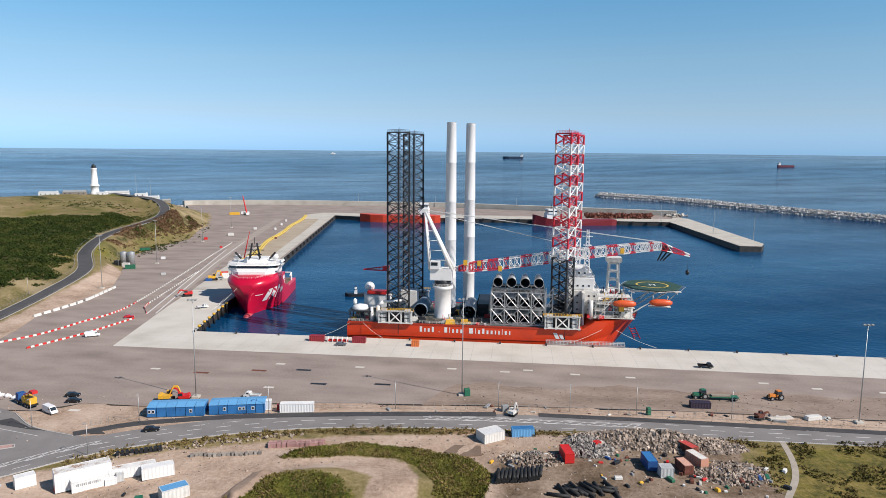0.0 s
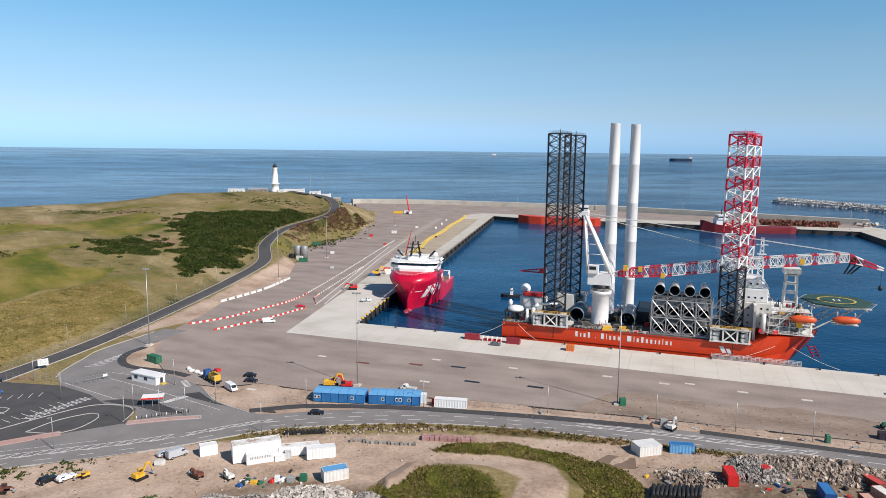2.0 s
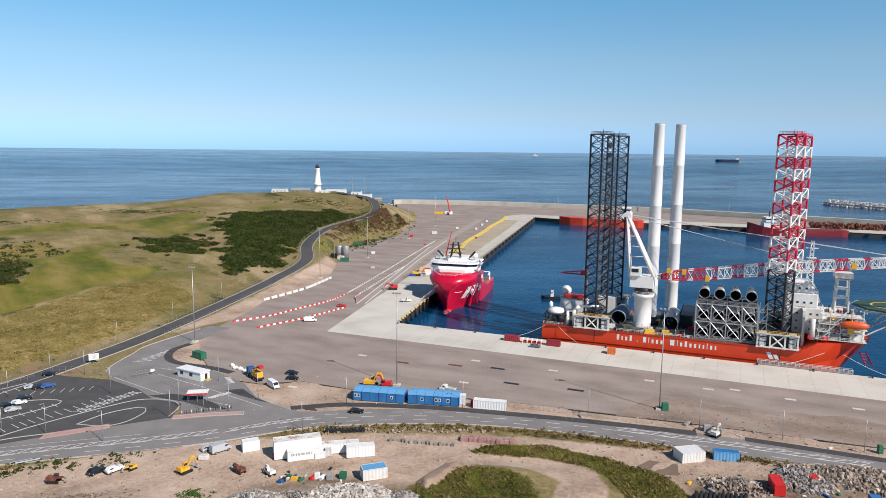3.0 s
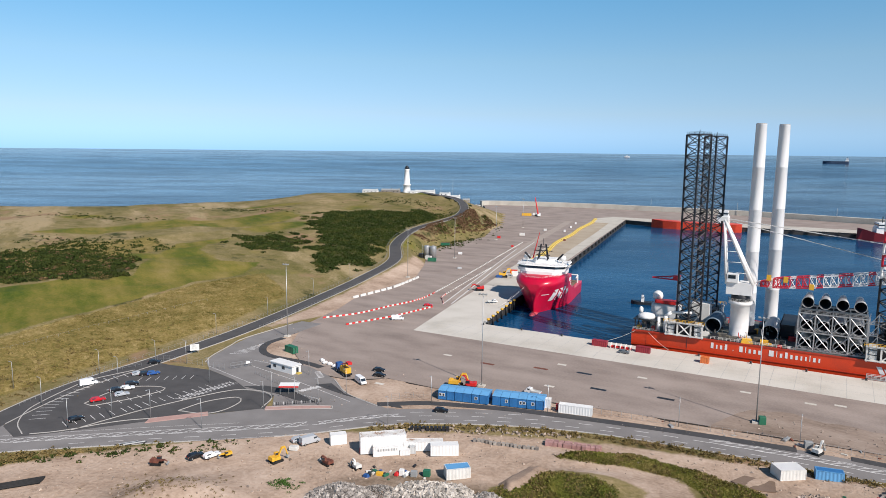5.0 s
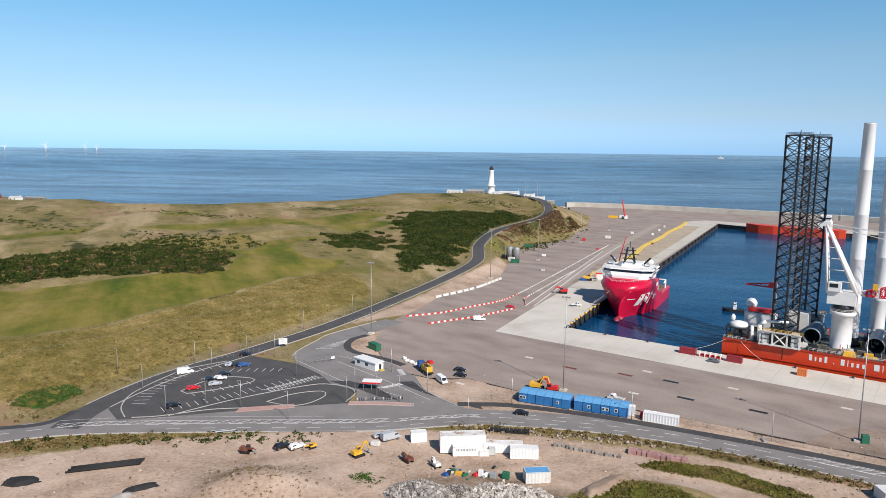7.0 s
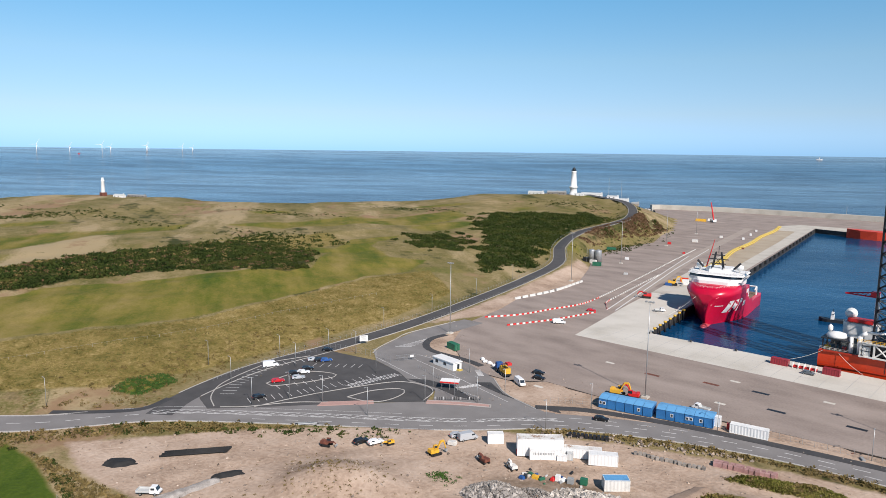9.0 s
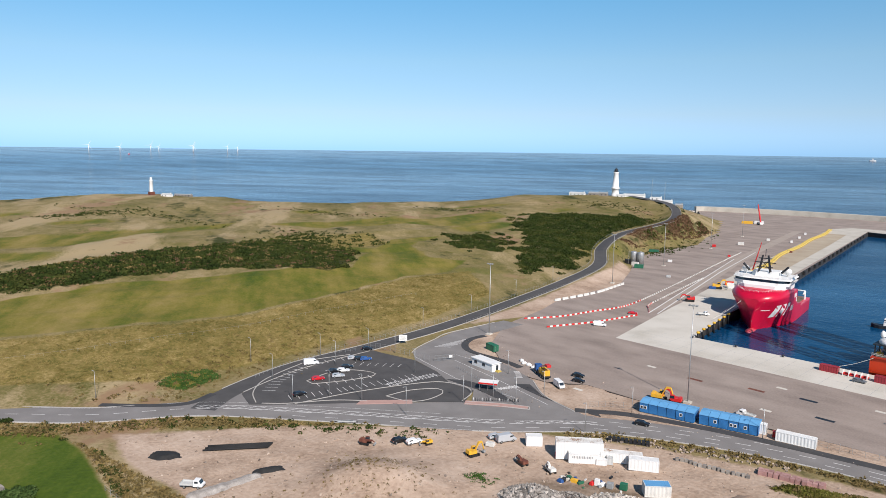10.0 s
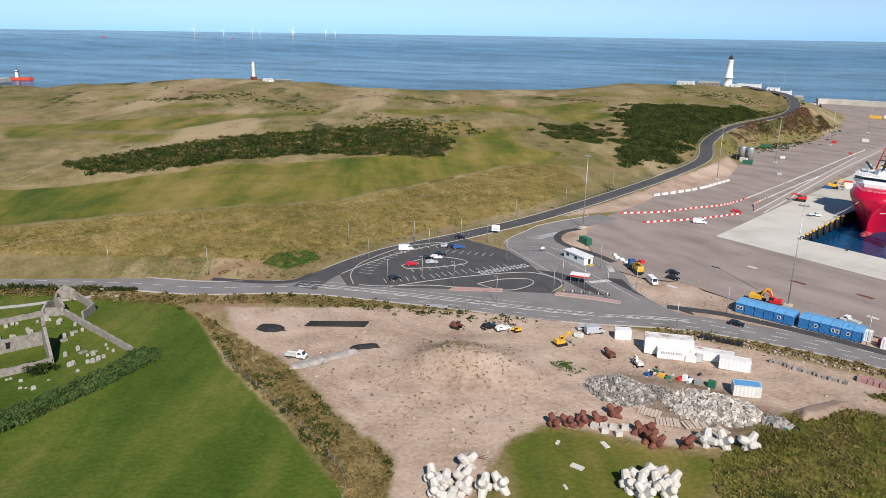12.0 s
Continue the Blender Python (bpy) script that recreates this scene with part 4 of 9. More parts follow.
lying_tube(-25.5, 10, 15.0, 3.1, 16, paint("blue_grey_paint", (0.16, 0.22, 0.27), 0.5, 0.3), "blue-grey hollow steel tube lying on deck")
lying_tube(-4.2, 9, 15.0, 3.1, 18, LIGHT_GREY, "pale grey hollow steel tube lying on deck")
rng = random.Random(4)
GEAR = [surface("deck_gear_dark", [(0.03, 0.03, 0.03), (0.09, 0.085, 0.075), (0.2, 0.18, 0.12)], 0.8, 0.3, 1.5, 0.1), OFFWHITE, YELLOW, GREY, LIGHT_GREY, RED, DARK]
for k in range(90):
    x, y = rng.choice((rng.uniform(-28, 4), rng.uniform(-55, 60))), rng.choice((rng.uniform(3, 8), rng.uniform(5, 42)))
    s = rng.uniform(0.7, 2.4)
    z_ = 11.18 if x < 45 else 15.46
    bm = box(bmesh.new(), (x, y, z_ + s * 0.4), (s * rng.uniform(0.8, 2), s, s * 0.8), rng.uniform(0, 0.2), taper=rng.choice((1, 0.8)))
    if k % 3 == 0:
        tube(bm, (x, y, z_ + s * 0.8), (x, y, z_ + s * 0.8 + rng.uniform(0.6, 2.4)), 0.14, seg=5)
    part("deck_gear", bm, GEAR[rng.choice((0, 0, 0, 1, 2, 3, 4, 5, 6))], vessel)
part("grillage", box(bmesh.new(), (1.5, 30, 14), (5, 22, 5.5)), DARK, vessel)
for k in range(9):
    part("grillage_post", box(bmesh.new(), (-1.2, 20 + 2.4 * k, 14), (0.3, 0.35, 6.5)), DARK, vessel)
bm = bmesh.new()
rail(bm, [(-56, 2.4, 11.1), (-46, 2.4, 11.1)], 1.1, 1.5)
rail(bm, [(-25, 2.4, 11.2), (5, 2.4, 11.2)], 1.1, 1.5)
rail(bm, [(49, 2.5, 15.4), (57, 5.2, 15.4), (64, 11.5, 15.4), (69, 20, 15.5)], 1.1, 1.5)
part("deck_rail", bm, OFFWHITE, vessel)

# stern platform, domes, small knuckle crane
bm = bmesh.new()
for x in (-55.5, -51, -47):
    for y in (4, 10):
        box(bm, (x, y, 13), (0.4, 0.4, 4.4))
box(bm, (-51.2, 7, 15.3), (10, 7.5, 0.4))
for k in range(6):
    tube(bm, (-55.5 + k * 1.7, 4, 11.2), (-53.8 + k * 1.7, 4, 15), 0.1, seg=4)
sp = part("stern_platform", bm, DARK, vessel)
part("deckhouse", lathe(bmesh.new(), [(3.4, 15.5), (3.6, 16.2), (3.2, 17.2), (0.6, 17.8)], (-51.6, 7, 0), 12), WHITE, sp)
bm = lathe(bmesh.new(), [(0.5, 17.6), (0.9, 18.2), (0.9, 19.4), (0.3, 20.2)], (-54.0, 7, 0), 10)
part("dome", bm, WHITE, sp)
bm = bmesh.new()
box(bm, (-48, 30, 15), (12, 9, 6.0))
rail(bm, [(-54, 25.5, 18), (-42, 25.5, 18)], 1.1, 1.5)
dh = part("aft_house", bm, WHITE, vessel)
part("life_raft_rack", box(bmesh.new(), (-48, 27, 19.2), (9, 4, 1.4)), RED, dh)
bm = bmesh.new()
bmesh.ops.create_icosphere(bm, subdivisions=3, radius=2.3, matrix=Matrix.Translation((-52.3, 30, 21.0)))
for f in bm.faces:
    f.smooth = True
part("radome", bm, WHITE, vessel)
bm = bmesh.new()
tube(bm, (-45, 38, 11), (-45, 38, 29), 1.0, 0.8, seg=10)
part("small_crane_mast", bm, WHITE, vessel)
bm = bmesh.new()
for dy in (-0.7, 0.7):
    tube(bm, (-45, 38 + dy, 29.5), (-57, 38 + dy * 0.3, 27.8), 0.2, seg=5)
    tube(bm, (-45, 38 + dy, 27.4), (-57, 38 + dy * 0.3, 27.6), 0.2, seg=5)
for k in range(7):
    tube(bm, (-45 - k * 1.7, 38, 29.4 - k * 0.24), (-46.7 - k * 1.7, 38, 27.5), 0.12, seg=4)
box(bm, (-46, 38, 28.6), (3, 2.4, 2.0))
part("small_crane_jib", bm, RED_LATTICE, vessel)
bm = bmesh.new()
tube(bm, (-43.2, 4.5, 11), (-43.2, 4.5, 18), 0.8, seg=10)
tube(bm, (-43.2, 4.5, 18), (-41, 4.5, 19.6), 0.7, seg=10)
tube(bm, (-41, 4.5, 19.6), (-33, 4.5, 20.4), 0.5, seg=10)
tube(bm, (-46.0, 4.5, 11), (-46.0, 4.5, 17), 0.9, 0.6, seg=10)
part("knuckle_crane", bm, WHITE, vessel)
bm = bmesh.new()
box(bm, (-33, 28, 16), (8, 7, 9), taper=0.9)
part("white_housing", bm, OFFWHITE, vessel)

# accommodation, bridge, helideck
acc = part("accommodation_block", bmesh.new(), WHITE, vessel, "white accommodation block with bridge")
rc = random.Random(17)
for k in range(46):
    x_, y_, z_ = rc.uniform(52.5, 64), rc.choice((rc.uniform(5.2, 8), rc.uniform(11, 30))), 21.75
    if y_ < 9:
        x_, z_ = min(x_, 60), rc.choice((15.7, 18.7, 21.7))
    w_ = rc.uniform(0.6, 2.2)
    bm = box(bmesh.new(), (x_, y_, z_ + w_ * 0.5), (w_, w_ * 0.9, w_))
    if k % 3 == 0:
        tube(bm, (x_, y_, z_ + w_), (x_, y_, z_ + w_ + rc.uniform(1, 3.5)), 0.18, seg=5)
    part("deck_fitting", bm, rc.choice((WHITE, OFFWHITE, LIGHT_GREY, GREY, RED, YELLOW, DARK)), acc)
BL = [(45, 24, 20.4, 13, 22, 10.2), (44, 24, 28.2, 11, 20, 5.4), (43, 24, 32.4, 8, 18, 3.0), (58.5, 24, 18.5, 13.9, 28, 6.4)]
for cx, cy, cz, sx, sy, sz in BL:
    bm = box(bmesh.new(), (cx, cy, cz), (sx, sy, sz))
    bmesh.ops.bevel(bm, geom=list(bm.edges), offset=0.25, segments=1, affect="EDGES")
    part("storey", bm, OFFWHITE if sz > 9 else WHITE, acc)
    for face in range(int(sx / 2.4)):
        for lv in range(max(1, int(sz / 3))):
            part("window", box(bmesh.new(), (cx - sx / 2 + 1.5 + face * 2.4, cy - sy / 2 - 0.03, cz - sz / 2 + 1.9 + lv * 3), (0.8, 0.12, 0.7)), GLASS, acc)
    bm = bmesh.new()
    z = cz + sz / 2
    rail(bm, [(cx - sx / 2, cy - sy / 2, z), (cx + sx / 2, cy - sy / 2, z), (cx + sx / 2, cy + sy / 2, z)], 1.1, 1.6)
    part("handrail", bm, OFFWHITE, acc)
for lv in range(4):
    bm = bmesh.new()
    z = 15.6 + lv * 3.0
    box(bm, (57, 8, z), (17 - lv * 1.2, 7, 0.2))
    rail(bm, [(49, 4.6, z + 0.1), (65 - lv * 1.2, 4.6, z + 0.1), (65 - lv * 1.2, 11, z + 0.1)], 1.1, 1.3, 0.06)
    for k in range(5):
        box(bm, (49.5 + k * 3.6, 4.8, z + 1.5), (0.25, 0.25, 3))
    tube(bm, (50 + lv * 2, 4.7, z), (53 + lv * 2, 4.7, z + 3), 0.2, seg=4)
    part("gallery", bm, OFFWHITE, acc)
bm = bmesh.new()
box(bm, (44.5, 12, 18.5), (1.0, 10, 14))
tube(bm, (47.5, 5.5, 15), (47.5, 5.5, 23), 1.0, seg=10)
part("funnel_casing", bm, OFFWHITE, acc)
bm = bmesh.new()
for s in (-1, 1):
    for t in (-1, 1):
        tube(bm, (47.5 + s * 1.2, 30 + t * 1.2, 32), (47.5 + s * 0.4, 30 + t * 0.4, 50), 0.16, seg=5)
for k in range(8):
    z = 33 + k * 2.1
    w = 1.2 - 0.8 * k / 8
    tube(bm, (47.5 - w, 30 - w, z), (47.5 + w, 30 - w, z + 2), 0.1, seg=4)
    tube(bm, (47.5 + w, 30 - w, z), (47.5 - w, 30 - w, z + 2), 0.1, seg=4)
box(bm, (47.5, 30, 47), (4.6, 0.4, 0.4))
box(bm, (47.5, 30, 43), (3.6, 2.6, 0.2))
part("radar_mast", bm, WHITE, acc)
bm = bmesh.new()
lathe(bm, [(0.6, 32.3), (1.4, 33.2), (1.4, 34.2), (0.5, 35.2)], (45.5, 18, 0), 12)
part("satellite_dome", bm, WHITE, acc)
bm = bmesh.new()
for s in (-1, 1):
    for t in (-1, 1):
        tube(bm, (58 + s * 2.4, 20 + t * 2.4, 24), (58 + s * 1.8, 20 + t * 1.8, 38), 0.4, seg=6)
for k in range(4):
    box(bm, (58, 20, 26 + k * 3.6), (5, 5, 0.4))
box(bm, (58, 20, 38.4), (6.4, 6, 2.0))
part("boom_rest", bm, OFFWHITE, vessel)

bm = lathe(bmesh.new(), [(12.6, 26.6), (12.9, 26.8), (12.9, 27.1), (12.8, 27.2)], (75.2, 22, 0), 8)
heli = part("helideck", bm, HELI, vessel, "green octagonal helideck with yellow circle")
bm = bmesh.new()
for a in range(48):
    t0, t1 = a * 2 * math.pi / 48, (a + 1) * 2 * math.pi / 48
    v = [bm.verts.new((75.2 + r * math.cos(t), 22 + r * math.sin(t), 27.225)) for r, t in ((6.2, t0), (7.0, t0), (7.0, t1), (6.2, t1))]
    bm.faces.new(v)
part("circle", bm, YELLOW_HOSE, heli)
bm = bmesh.new()
for c, s in (((74.2, 22, 27.23), (0.5, 3.6, 0.01)), ((76.2, 22, 27.23), (0.5, 3.6, 0.01)), ((75.2, 22, 27.23), (1.6, 0.5, 0.01))):
    box(bm, c, s)
part("landing_mark", bm, WHITE, heli)
bm = bmesh.new()
for k in range(8):
    a0, a1 = k * math.pi / 4, (k + 1) * math.pi / 4
    p, q = [Vector((75.2 + r * math.cos(a), 22 + r * math.sin(a), 26.6)) for r, a in ((14.2, a0), (14.2, a1))]
    tube(bm, p, q, 0.12, seg=4)
    tube(bm, p, Vector((75.2 + 12.7 * math.cos(a0), 22 + 12.7 * math.sin(a0), 26.6)), 0.12, seg=4)
    for j in range(1, 4):
        tube(bm, p.lerp(q, j / 4), p.lerp(q, j / 4) + (Vector((75.2, 22, 26.6)) - p.lerp(q, j / 4)) * 0.1, 0.07, seg=4)
part("safety_net", bm, STEEL, heli)
bm = bmesh.new()
for y in (14, 22, 30):
    tube(bm, (64, y, 25.6), (86, y, 25.8), 0.3, seg=5)
    tube(bm, (65, y, 15.5), (80, y, 25.6), 0.3, seg=5)
for x in (66, 72, 78, 84):
    tube(bm, (x, 12, 25.4), (x, 32, 25.4), 0.25, seg=5)
    tube(bm, (x, 14, 25.4), (x - 3, 14, 22.2), 0.16, seg=4)
part("truss", bm, OFFWHITE, heli)


def lifeboat(x, y, z):
    secs = []
    for u, w, h in ((-4.7, 0.3, 0.4), (-4.0, 1.1, 1.0), (-2, 1.5, 1.45), (1.5, 1.5, 1.5), (3.6, 1.1, 1.2), (4.7, 0.3, 0.6)):
        secs.append([(x + u, y + w * math.cos(a * math.pi / 6), z + h * math.sin(a * math.pi / 6)) for a in range(12)])
    lb = part("lifeboat", loft(bmesh.new(), secs, smooth=True), paint("lifeboat_orange", (0.62, 0.09, 0.02), 0.45, 0.2), vessel, "enclosed orange lifeboat")
    bm = bmesh.new()
    for dx in (-3, 3):
        tube(bm, (x + dx, y + 2.4, z - 2), (x + dx, y + 1.6, z + 2.6), 0.22, seg=5)
        tube(bm, (x + dx, y + 1.6, z + 2.6), (x + dx, y, z + 2.2), 0.2, seg=5)
    box(bm, (x, y + 2.2, z - 2.1), (9, 2.6, 0.25))
    part("davit", bm, OFFWHITE, lb)


lifeboat(61, 4, 22.2)
lifeboat(76.6, 8.5, 22.2)
bm = bmesh.new()
for dx in (0, 2.4):
    for dz in (0, 3):
        tube(bm, (64.5 + dx, 12, 10.5), (67 + dx, 11.5, 5.5), 0.22, seg=5)
for k in range(4):
    tube(bm, (64.7 + k * 0.6, 12, 9.8 - k * 1.1), (67.2 + k * 0.6, 12, 9.8 - k * 1.1), 0.16, seg=4)
part("anchor_rack", bm, RED_LATTICE, vessel)

# gangway lying along the quay
gw = holder("gangway", SHIP @ pose(45, -1.4, 5.03), "long aluminium gangway lying on the quay edge", "gangway")
bm = box(bmesh.new(), (0, 0, 0.35), (32, 1.6, 0.3))
part("walkway", bm, STEEL, gw)
for y in (-0.8, 0.8):
    bm = rail(bmesh.new(), [(-16, y, 0.5), (16, y, 0.5)], 1.3, 1.4, 0.07)
    part("handrail", bm, LIGHT_GREY, gw)

# ---- crimson supply ship ----
DOCK = pose(-99.0, 350, -5, 0, 0, 2.4) @ Matrix.Diagonal((1, 0.72, 0.81, 1))
supply = holder("supply_ship", DOCK, "crimson offshore supply ship with white bridge moored bow first", "ship")


BOW = [(-1.2, 3.4, 1.6, 0.1, 9, 19.6), (1, 6.4, 3.0, 0.2, 3, 21.4), (4, 9.0, 4.8, 0.4, -3, 22.6), (9, 11.2, 7.2, 1.2, -4, 23.4), (16, 12.5, 9.6, 3.4, -4, 23.8), (25, 13.0, 11.6, 7.0, -4, 23.4), (34, 12.9, 12.4, 10.4, -4, 22.6), (44, 12.6, 12.6, 12, -4, 21), (52, 12.6, 12.6, 12.6, -4, 20.6), (52.6, 12.6, 12.6, 12.6, -4, 11), (66, 12.6, 12.6, 12.6, -4, 9.6), (67, 12.6, 12.6, 12.6, -4, 7.6), (100, 12.6, 12.6, 12.4, -3, 7.6), (104, 12.2, 12.0, 11, 0, 7.6)]


def flank(y, z):
    """Half-breadth of the crimson hull at y and height z."""
    deck, mid, water, low, top = [np.interp(y, [r[0] for r in BOW], [r[k] for r in BOW]) for k in range(1, 6)]
    back = np.interp(y, [0, 22, 30], [0.7, 0.9, 1.0])
    k = (z - low) / (top - low)
    return float(np.interp(k, [0, 0.3, 0.55, 0.72, 0.82, 0.9, 1], [water, water * 0.55 + mid * 0.45, mid, mid * 0.5 + deck * 0.5, mid * 0.15 + deck * 0.85, deck, deck * back]))


def bow_sections():
    rows = []
    for y, deck, mid, water, low, top in BOW:
        zs = [low + (top - low) * k for k in (0, 0.15, 0.3, 0.55, 0.72, 0.82, 0.9, 1)]
        half = [(flank(y, z), y, z) for z in zs]
        rows.append([(-x, y_, z) for x, y_, z in half] + half[::-1])
    return rows


sh = part("hull", loft(bmesh.new(), bow_sections(), smooth=True), CRIMSON, supply, "glossy crimson hull with flared bow")
secs = []
for y, r, z in ((-6.5, 0.4, -0.3), (-5.6, 1.3, -0.4), (-3.5, 1.9, -0.6), (0, 2.2, -0.8), (6, 2.4, -1.2)):
    secs.append([(r * math.cos(a * math.pi / 5), y, z + r * math.sin(a * math.pi / 5)) for a in range(10)])
part("bulbous_bow", loft(bmesh.new(), secs, smooth=True), paint("faded_red_bulb", (0.5, 0.07, 0.09), 0.5, 0.2), sh)
for y0, w, z0, hgt in ((10, 5.2, 7.4, 7.8), (17.2, 5.2, 7.4, 7.8), (24.4, 2.2, 7.4, 7.8), (27.4, 3.0, 12.6, 2.6), (33, 1.4, 9.4, 3.2), (35.4, 1.8, 9.4, 3.2), (38.2, 1.4, 9.4, 3.2), (2, 5, 12.4, 0.5)):
    bm = bmesh.new()
    n_, m_ = 6, 4
    grid = [[bm.verts.new((flank(y0 + w * i / n_ + 0.16 * hgt * j / m_, z0 + hgt * j / m_) + 0.12, y0 + w * i / n_ + 0.16 * hgt * j / m_, z0 + hgt * j / m_)) for i in range(n_ + 1)] for j in range(m_ + 1)]
    for j in range(m_):
        for i in range(n_):
            bm.faces.new((grid[j][i], grid[j][i + 1], grid[j + 1][i + 1], grid[j + 1][i]))
    part("emblem_block", bm, WHITE, sh, "white painted emblem block")
bm = bmesh.new()
for k in range(2):
    box(bm, (12.68, 44 + 3.6 * k, 17.5), (0.1, 2.6, 2.4))
    box(bm, (12.68, 49.5, 13.6 + 1.5 * k), (0.1, 2.0, 1.1))
part("name_plate", bm, WHITE, sh)


def tier(name, y0, y1, w0, w1, z0, z1, mat, parent):
    """A deckhouse tier with chamfered front corners."""
    def ringat(z, w, s):
        return [(-w, y1, z), (-w, y0 + 4 + s, z), (-w * 0.62, y0 + s, z), (w * 0.62, y0 + s, z), (w, y0 + 4 + s, z), (w, y1, z)]
    bm = loft(bmesh.new(), [ringat(z0, w0, 0), ringat(z1, w1, 0.6)])
    return part(name, bm, mat, parent)


house = tier("deckhouse", 16, 50, 11.2, 11.4, 21.6, 25.6, WHITE, supply)
tier("bridge_base", 18, 46, 12.6, 13.4, 25.6, 27.4, WHITE, house)
tier("bridge_window_band", 18.6, 44, 12.6, 13.0, 27.4, 29.2, GLASS, house)
tier("bridge_roof", 17.6, 45, 13.6, 13.2, 29.2, 30.0, WHITE, house)
tier("upper_house", 26, 42, 6.5, 6.0, 30.0, 32.6, WHITE, house)
bm = bmesh.new()
rail(bm, [(-13, 44, 30), (-13, 22, 30), (-8, 18, 30), (8, 18, 30), (13, 22, 30), (13, 44, 30)], 1.1, 2)
rail(bm, [(-12.2, 32, 22.9), (-9.6, 14, 23.8), (-4.2, 2.5, 23.3), (4.2, 2.5, 23.3), (9.6, 14, 23.8), (12.2, 32, 22.9)], 1.1, 2)
part("handrail", bm, WHITE, house)
for x, y in ((-9.8, 33), (9.8, 35)):
    bm = lathe(bmesh.new(), [(0.5, 30), (0.5, 31), (1.7, 32), (1.9, 33.2), (1.5, 34.4), (0.4, 35)], (x, y, 0), 12)
    part("radome", bm, WHITE, house)
mast = part("mast", bmesh.new(), DARK, supply, "dark lattice signal mast")
mast.matrix_basis = pose(0, 0, 0) @ Matrix.Translation((0, 28, 32.4)) @ Matrix.Diagonal((1.25, 1.1, 1.3, 1)) @ Matrix.Translation((0, -28, -32.4))
bm = bmesh.new()
for s in (-1, 1):
    for t in (-1, 1):
        tube(bm, (s * 2.2, 28 + t * 1.6, 32.4), (s * 1.0, 28 + t * 0.8, 40.5), 0.25, seg=5)
    tube(bm, (s * 2.2, 28, 33), (-s * 1.4, 28, 38), 0.14, seg=4)
    tube(bm, (s * 6, 30, 32.4), (s * 8.5, 30, 35.6), 0.5, seg=6)
for z, w in ((34.8, 6), (37, 8), (39, 5)):
    box(bm, (0, 28, z), (w, 0.8, 0.35))
tube(bm, (0, 28, 40), (0, 28, 43.5), 0.12, seg=4)
part("mast_frame", bm, DARK, mast)
bm = bmesh.new()
tube(bm, (-5, 31, 32.4), (-2.6, 33, 46), 0.3, 0.12, seg=6)
part("crane_jib", bm, RED, mast)
bm = bmesh.new()
for s in (-1, 1):
    tube(bm, (s * 11, 92, 7.6), (s * 11, 92, 13.5), 0.5, seg=6)
tube(bm, (-11, 92, 13.5), (11, 92, 13.5), 0.5, seg=6)
tube(bm, (11, 92, 13.5), (11, 86, 12), 0.4, seg=6)
part("stern_gantry", bm, WHITE, supply)
bm = bmesh.new()
box(bm, (0, 80, 7.7), (21, 44, 0.2))
part("work_deck", bm, surface("timber_deck", [(0.12, 0.08, 0.05), (0.2, 0.14, 0.09)], 0.9, 0.5, 3, 0.2), supply)
bm = bmesh.new()
for k, (x, y, s) in enumerate(((-6, 66, 4), (4, 68, 3.4), (-4, 76, 3), (6, 82, 2.6))):
    box(bm, (x, y, 7.8 + s * 0.3), (s, s * 1.2, s * 0.6))
part("winch", bm, GREY, supply)


# ---- gate, car park and road details ----
def flat(name, poly, z, mat, label, cat="road", kind="structure"):
    bm = bmesh.new()
    prism(bm, poly, z - 0.4, z)
    return thing(name, bm, mat, label, cat, kind=kind)


CAR_PARK = [(-192, 127), (-198, 137), (-201, 147), (-205, 160), (-206, 169), (-201.6, 182.5), (-199.5, 191.4), (-192.4, 191.1), (-175.5, 192.7), (-160, 187.8), (-149, 181.4), (-137.5, 180.7), (-133, 170), (-146, 158.5), (-158, 146.5), (-174, 130.1), (-182, 123)]
flat("car_park", CAR_PARK, 0.08, ASPHALT_MID, "dark asphalt car park with white bay lines", "car park")
ACCESS = [(-99, 186), (-117, 192), (-128, 203), (-144, 211), (-156, 214), (-166, 216), (-175, 222), (-178, 232), (-176, 268), (-187, 268), (-191, 235), (-189, 221), (-186, 207), (-183, 200), (-175, 192.8), (-160, 187.9), (-149, 181.5), (-137.6, 180.8), (-131, 171), (-118, 176), (-106, 178)]
flat("gate_road", ACCESS, 0.065, ASPHALT, "grey asphalt road through the port gate", "road")
flat("road_shoulder", [(-199, 112), (-193, 128), (-182, 124), (-174, 131), (-158, 147), (-145, 159), (-132, 171), (-112, 181), (-96, 187), (-91, 183), (-118, 161), (-155, 137), (-186, 113)], 0.035, ASPHALT, "grey asphalt junction mouth beside the coast road", "road")
FRESH = [(-103, 187.6), (-96, 191.6), (-88, 195.6), (-66, 200.6), (-45, 203.0), (-15, 204.8), (14, 205.2), (17, 205.2)]
fp = smooth_line(FRESH, 3)
thing("pavement", ribbon(bmesh.new(), fp, 1.7, -1.6, 0.14, 0.3), ASPHALT_NEW, "fresh black asphalt pavement beside the road", "pavement", kind="structure")
fp2 = smooth_line([(30, 205.0), (71, 200.5), (129, 193.2), (220, 182), (420, 154)], 4)
thing("pavement", ribbon(bmesh.new(), fp2, 1.5, -1.4, 0.14, 0.3), ASPHALT_NEW, "fresh black asphalt pavement beside the road", "pavement", kind="structure")
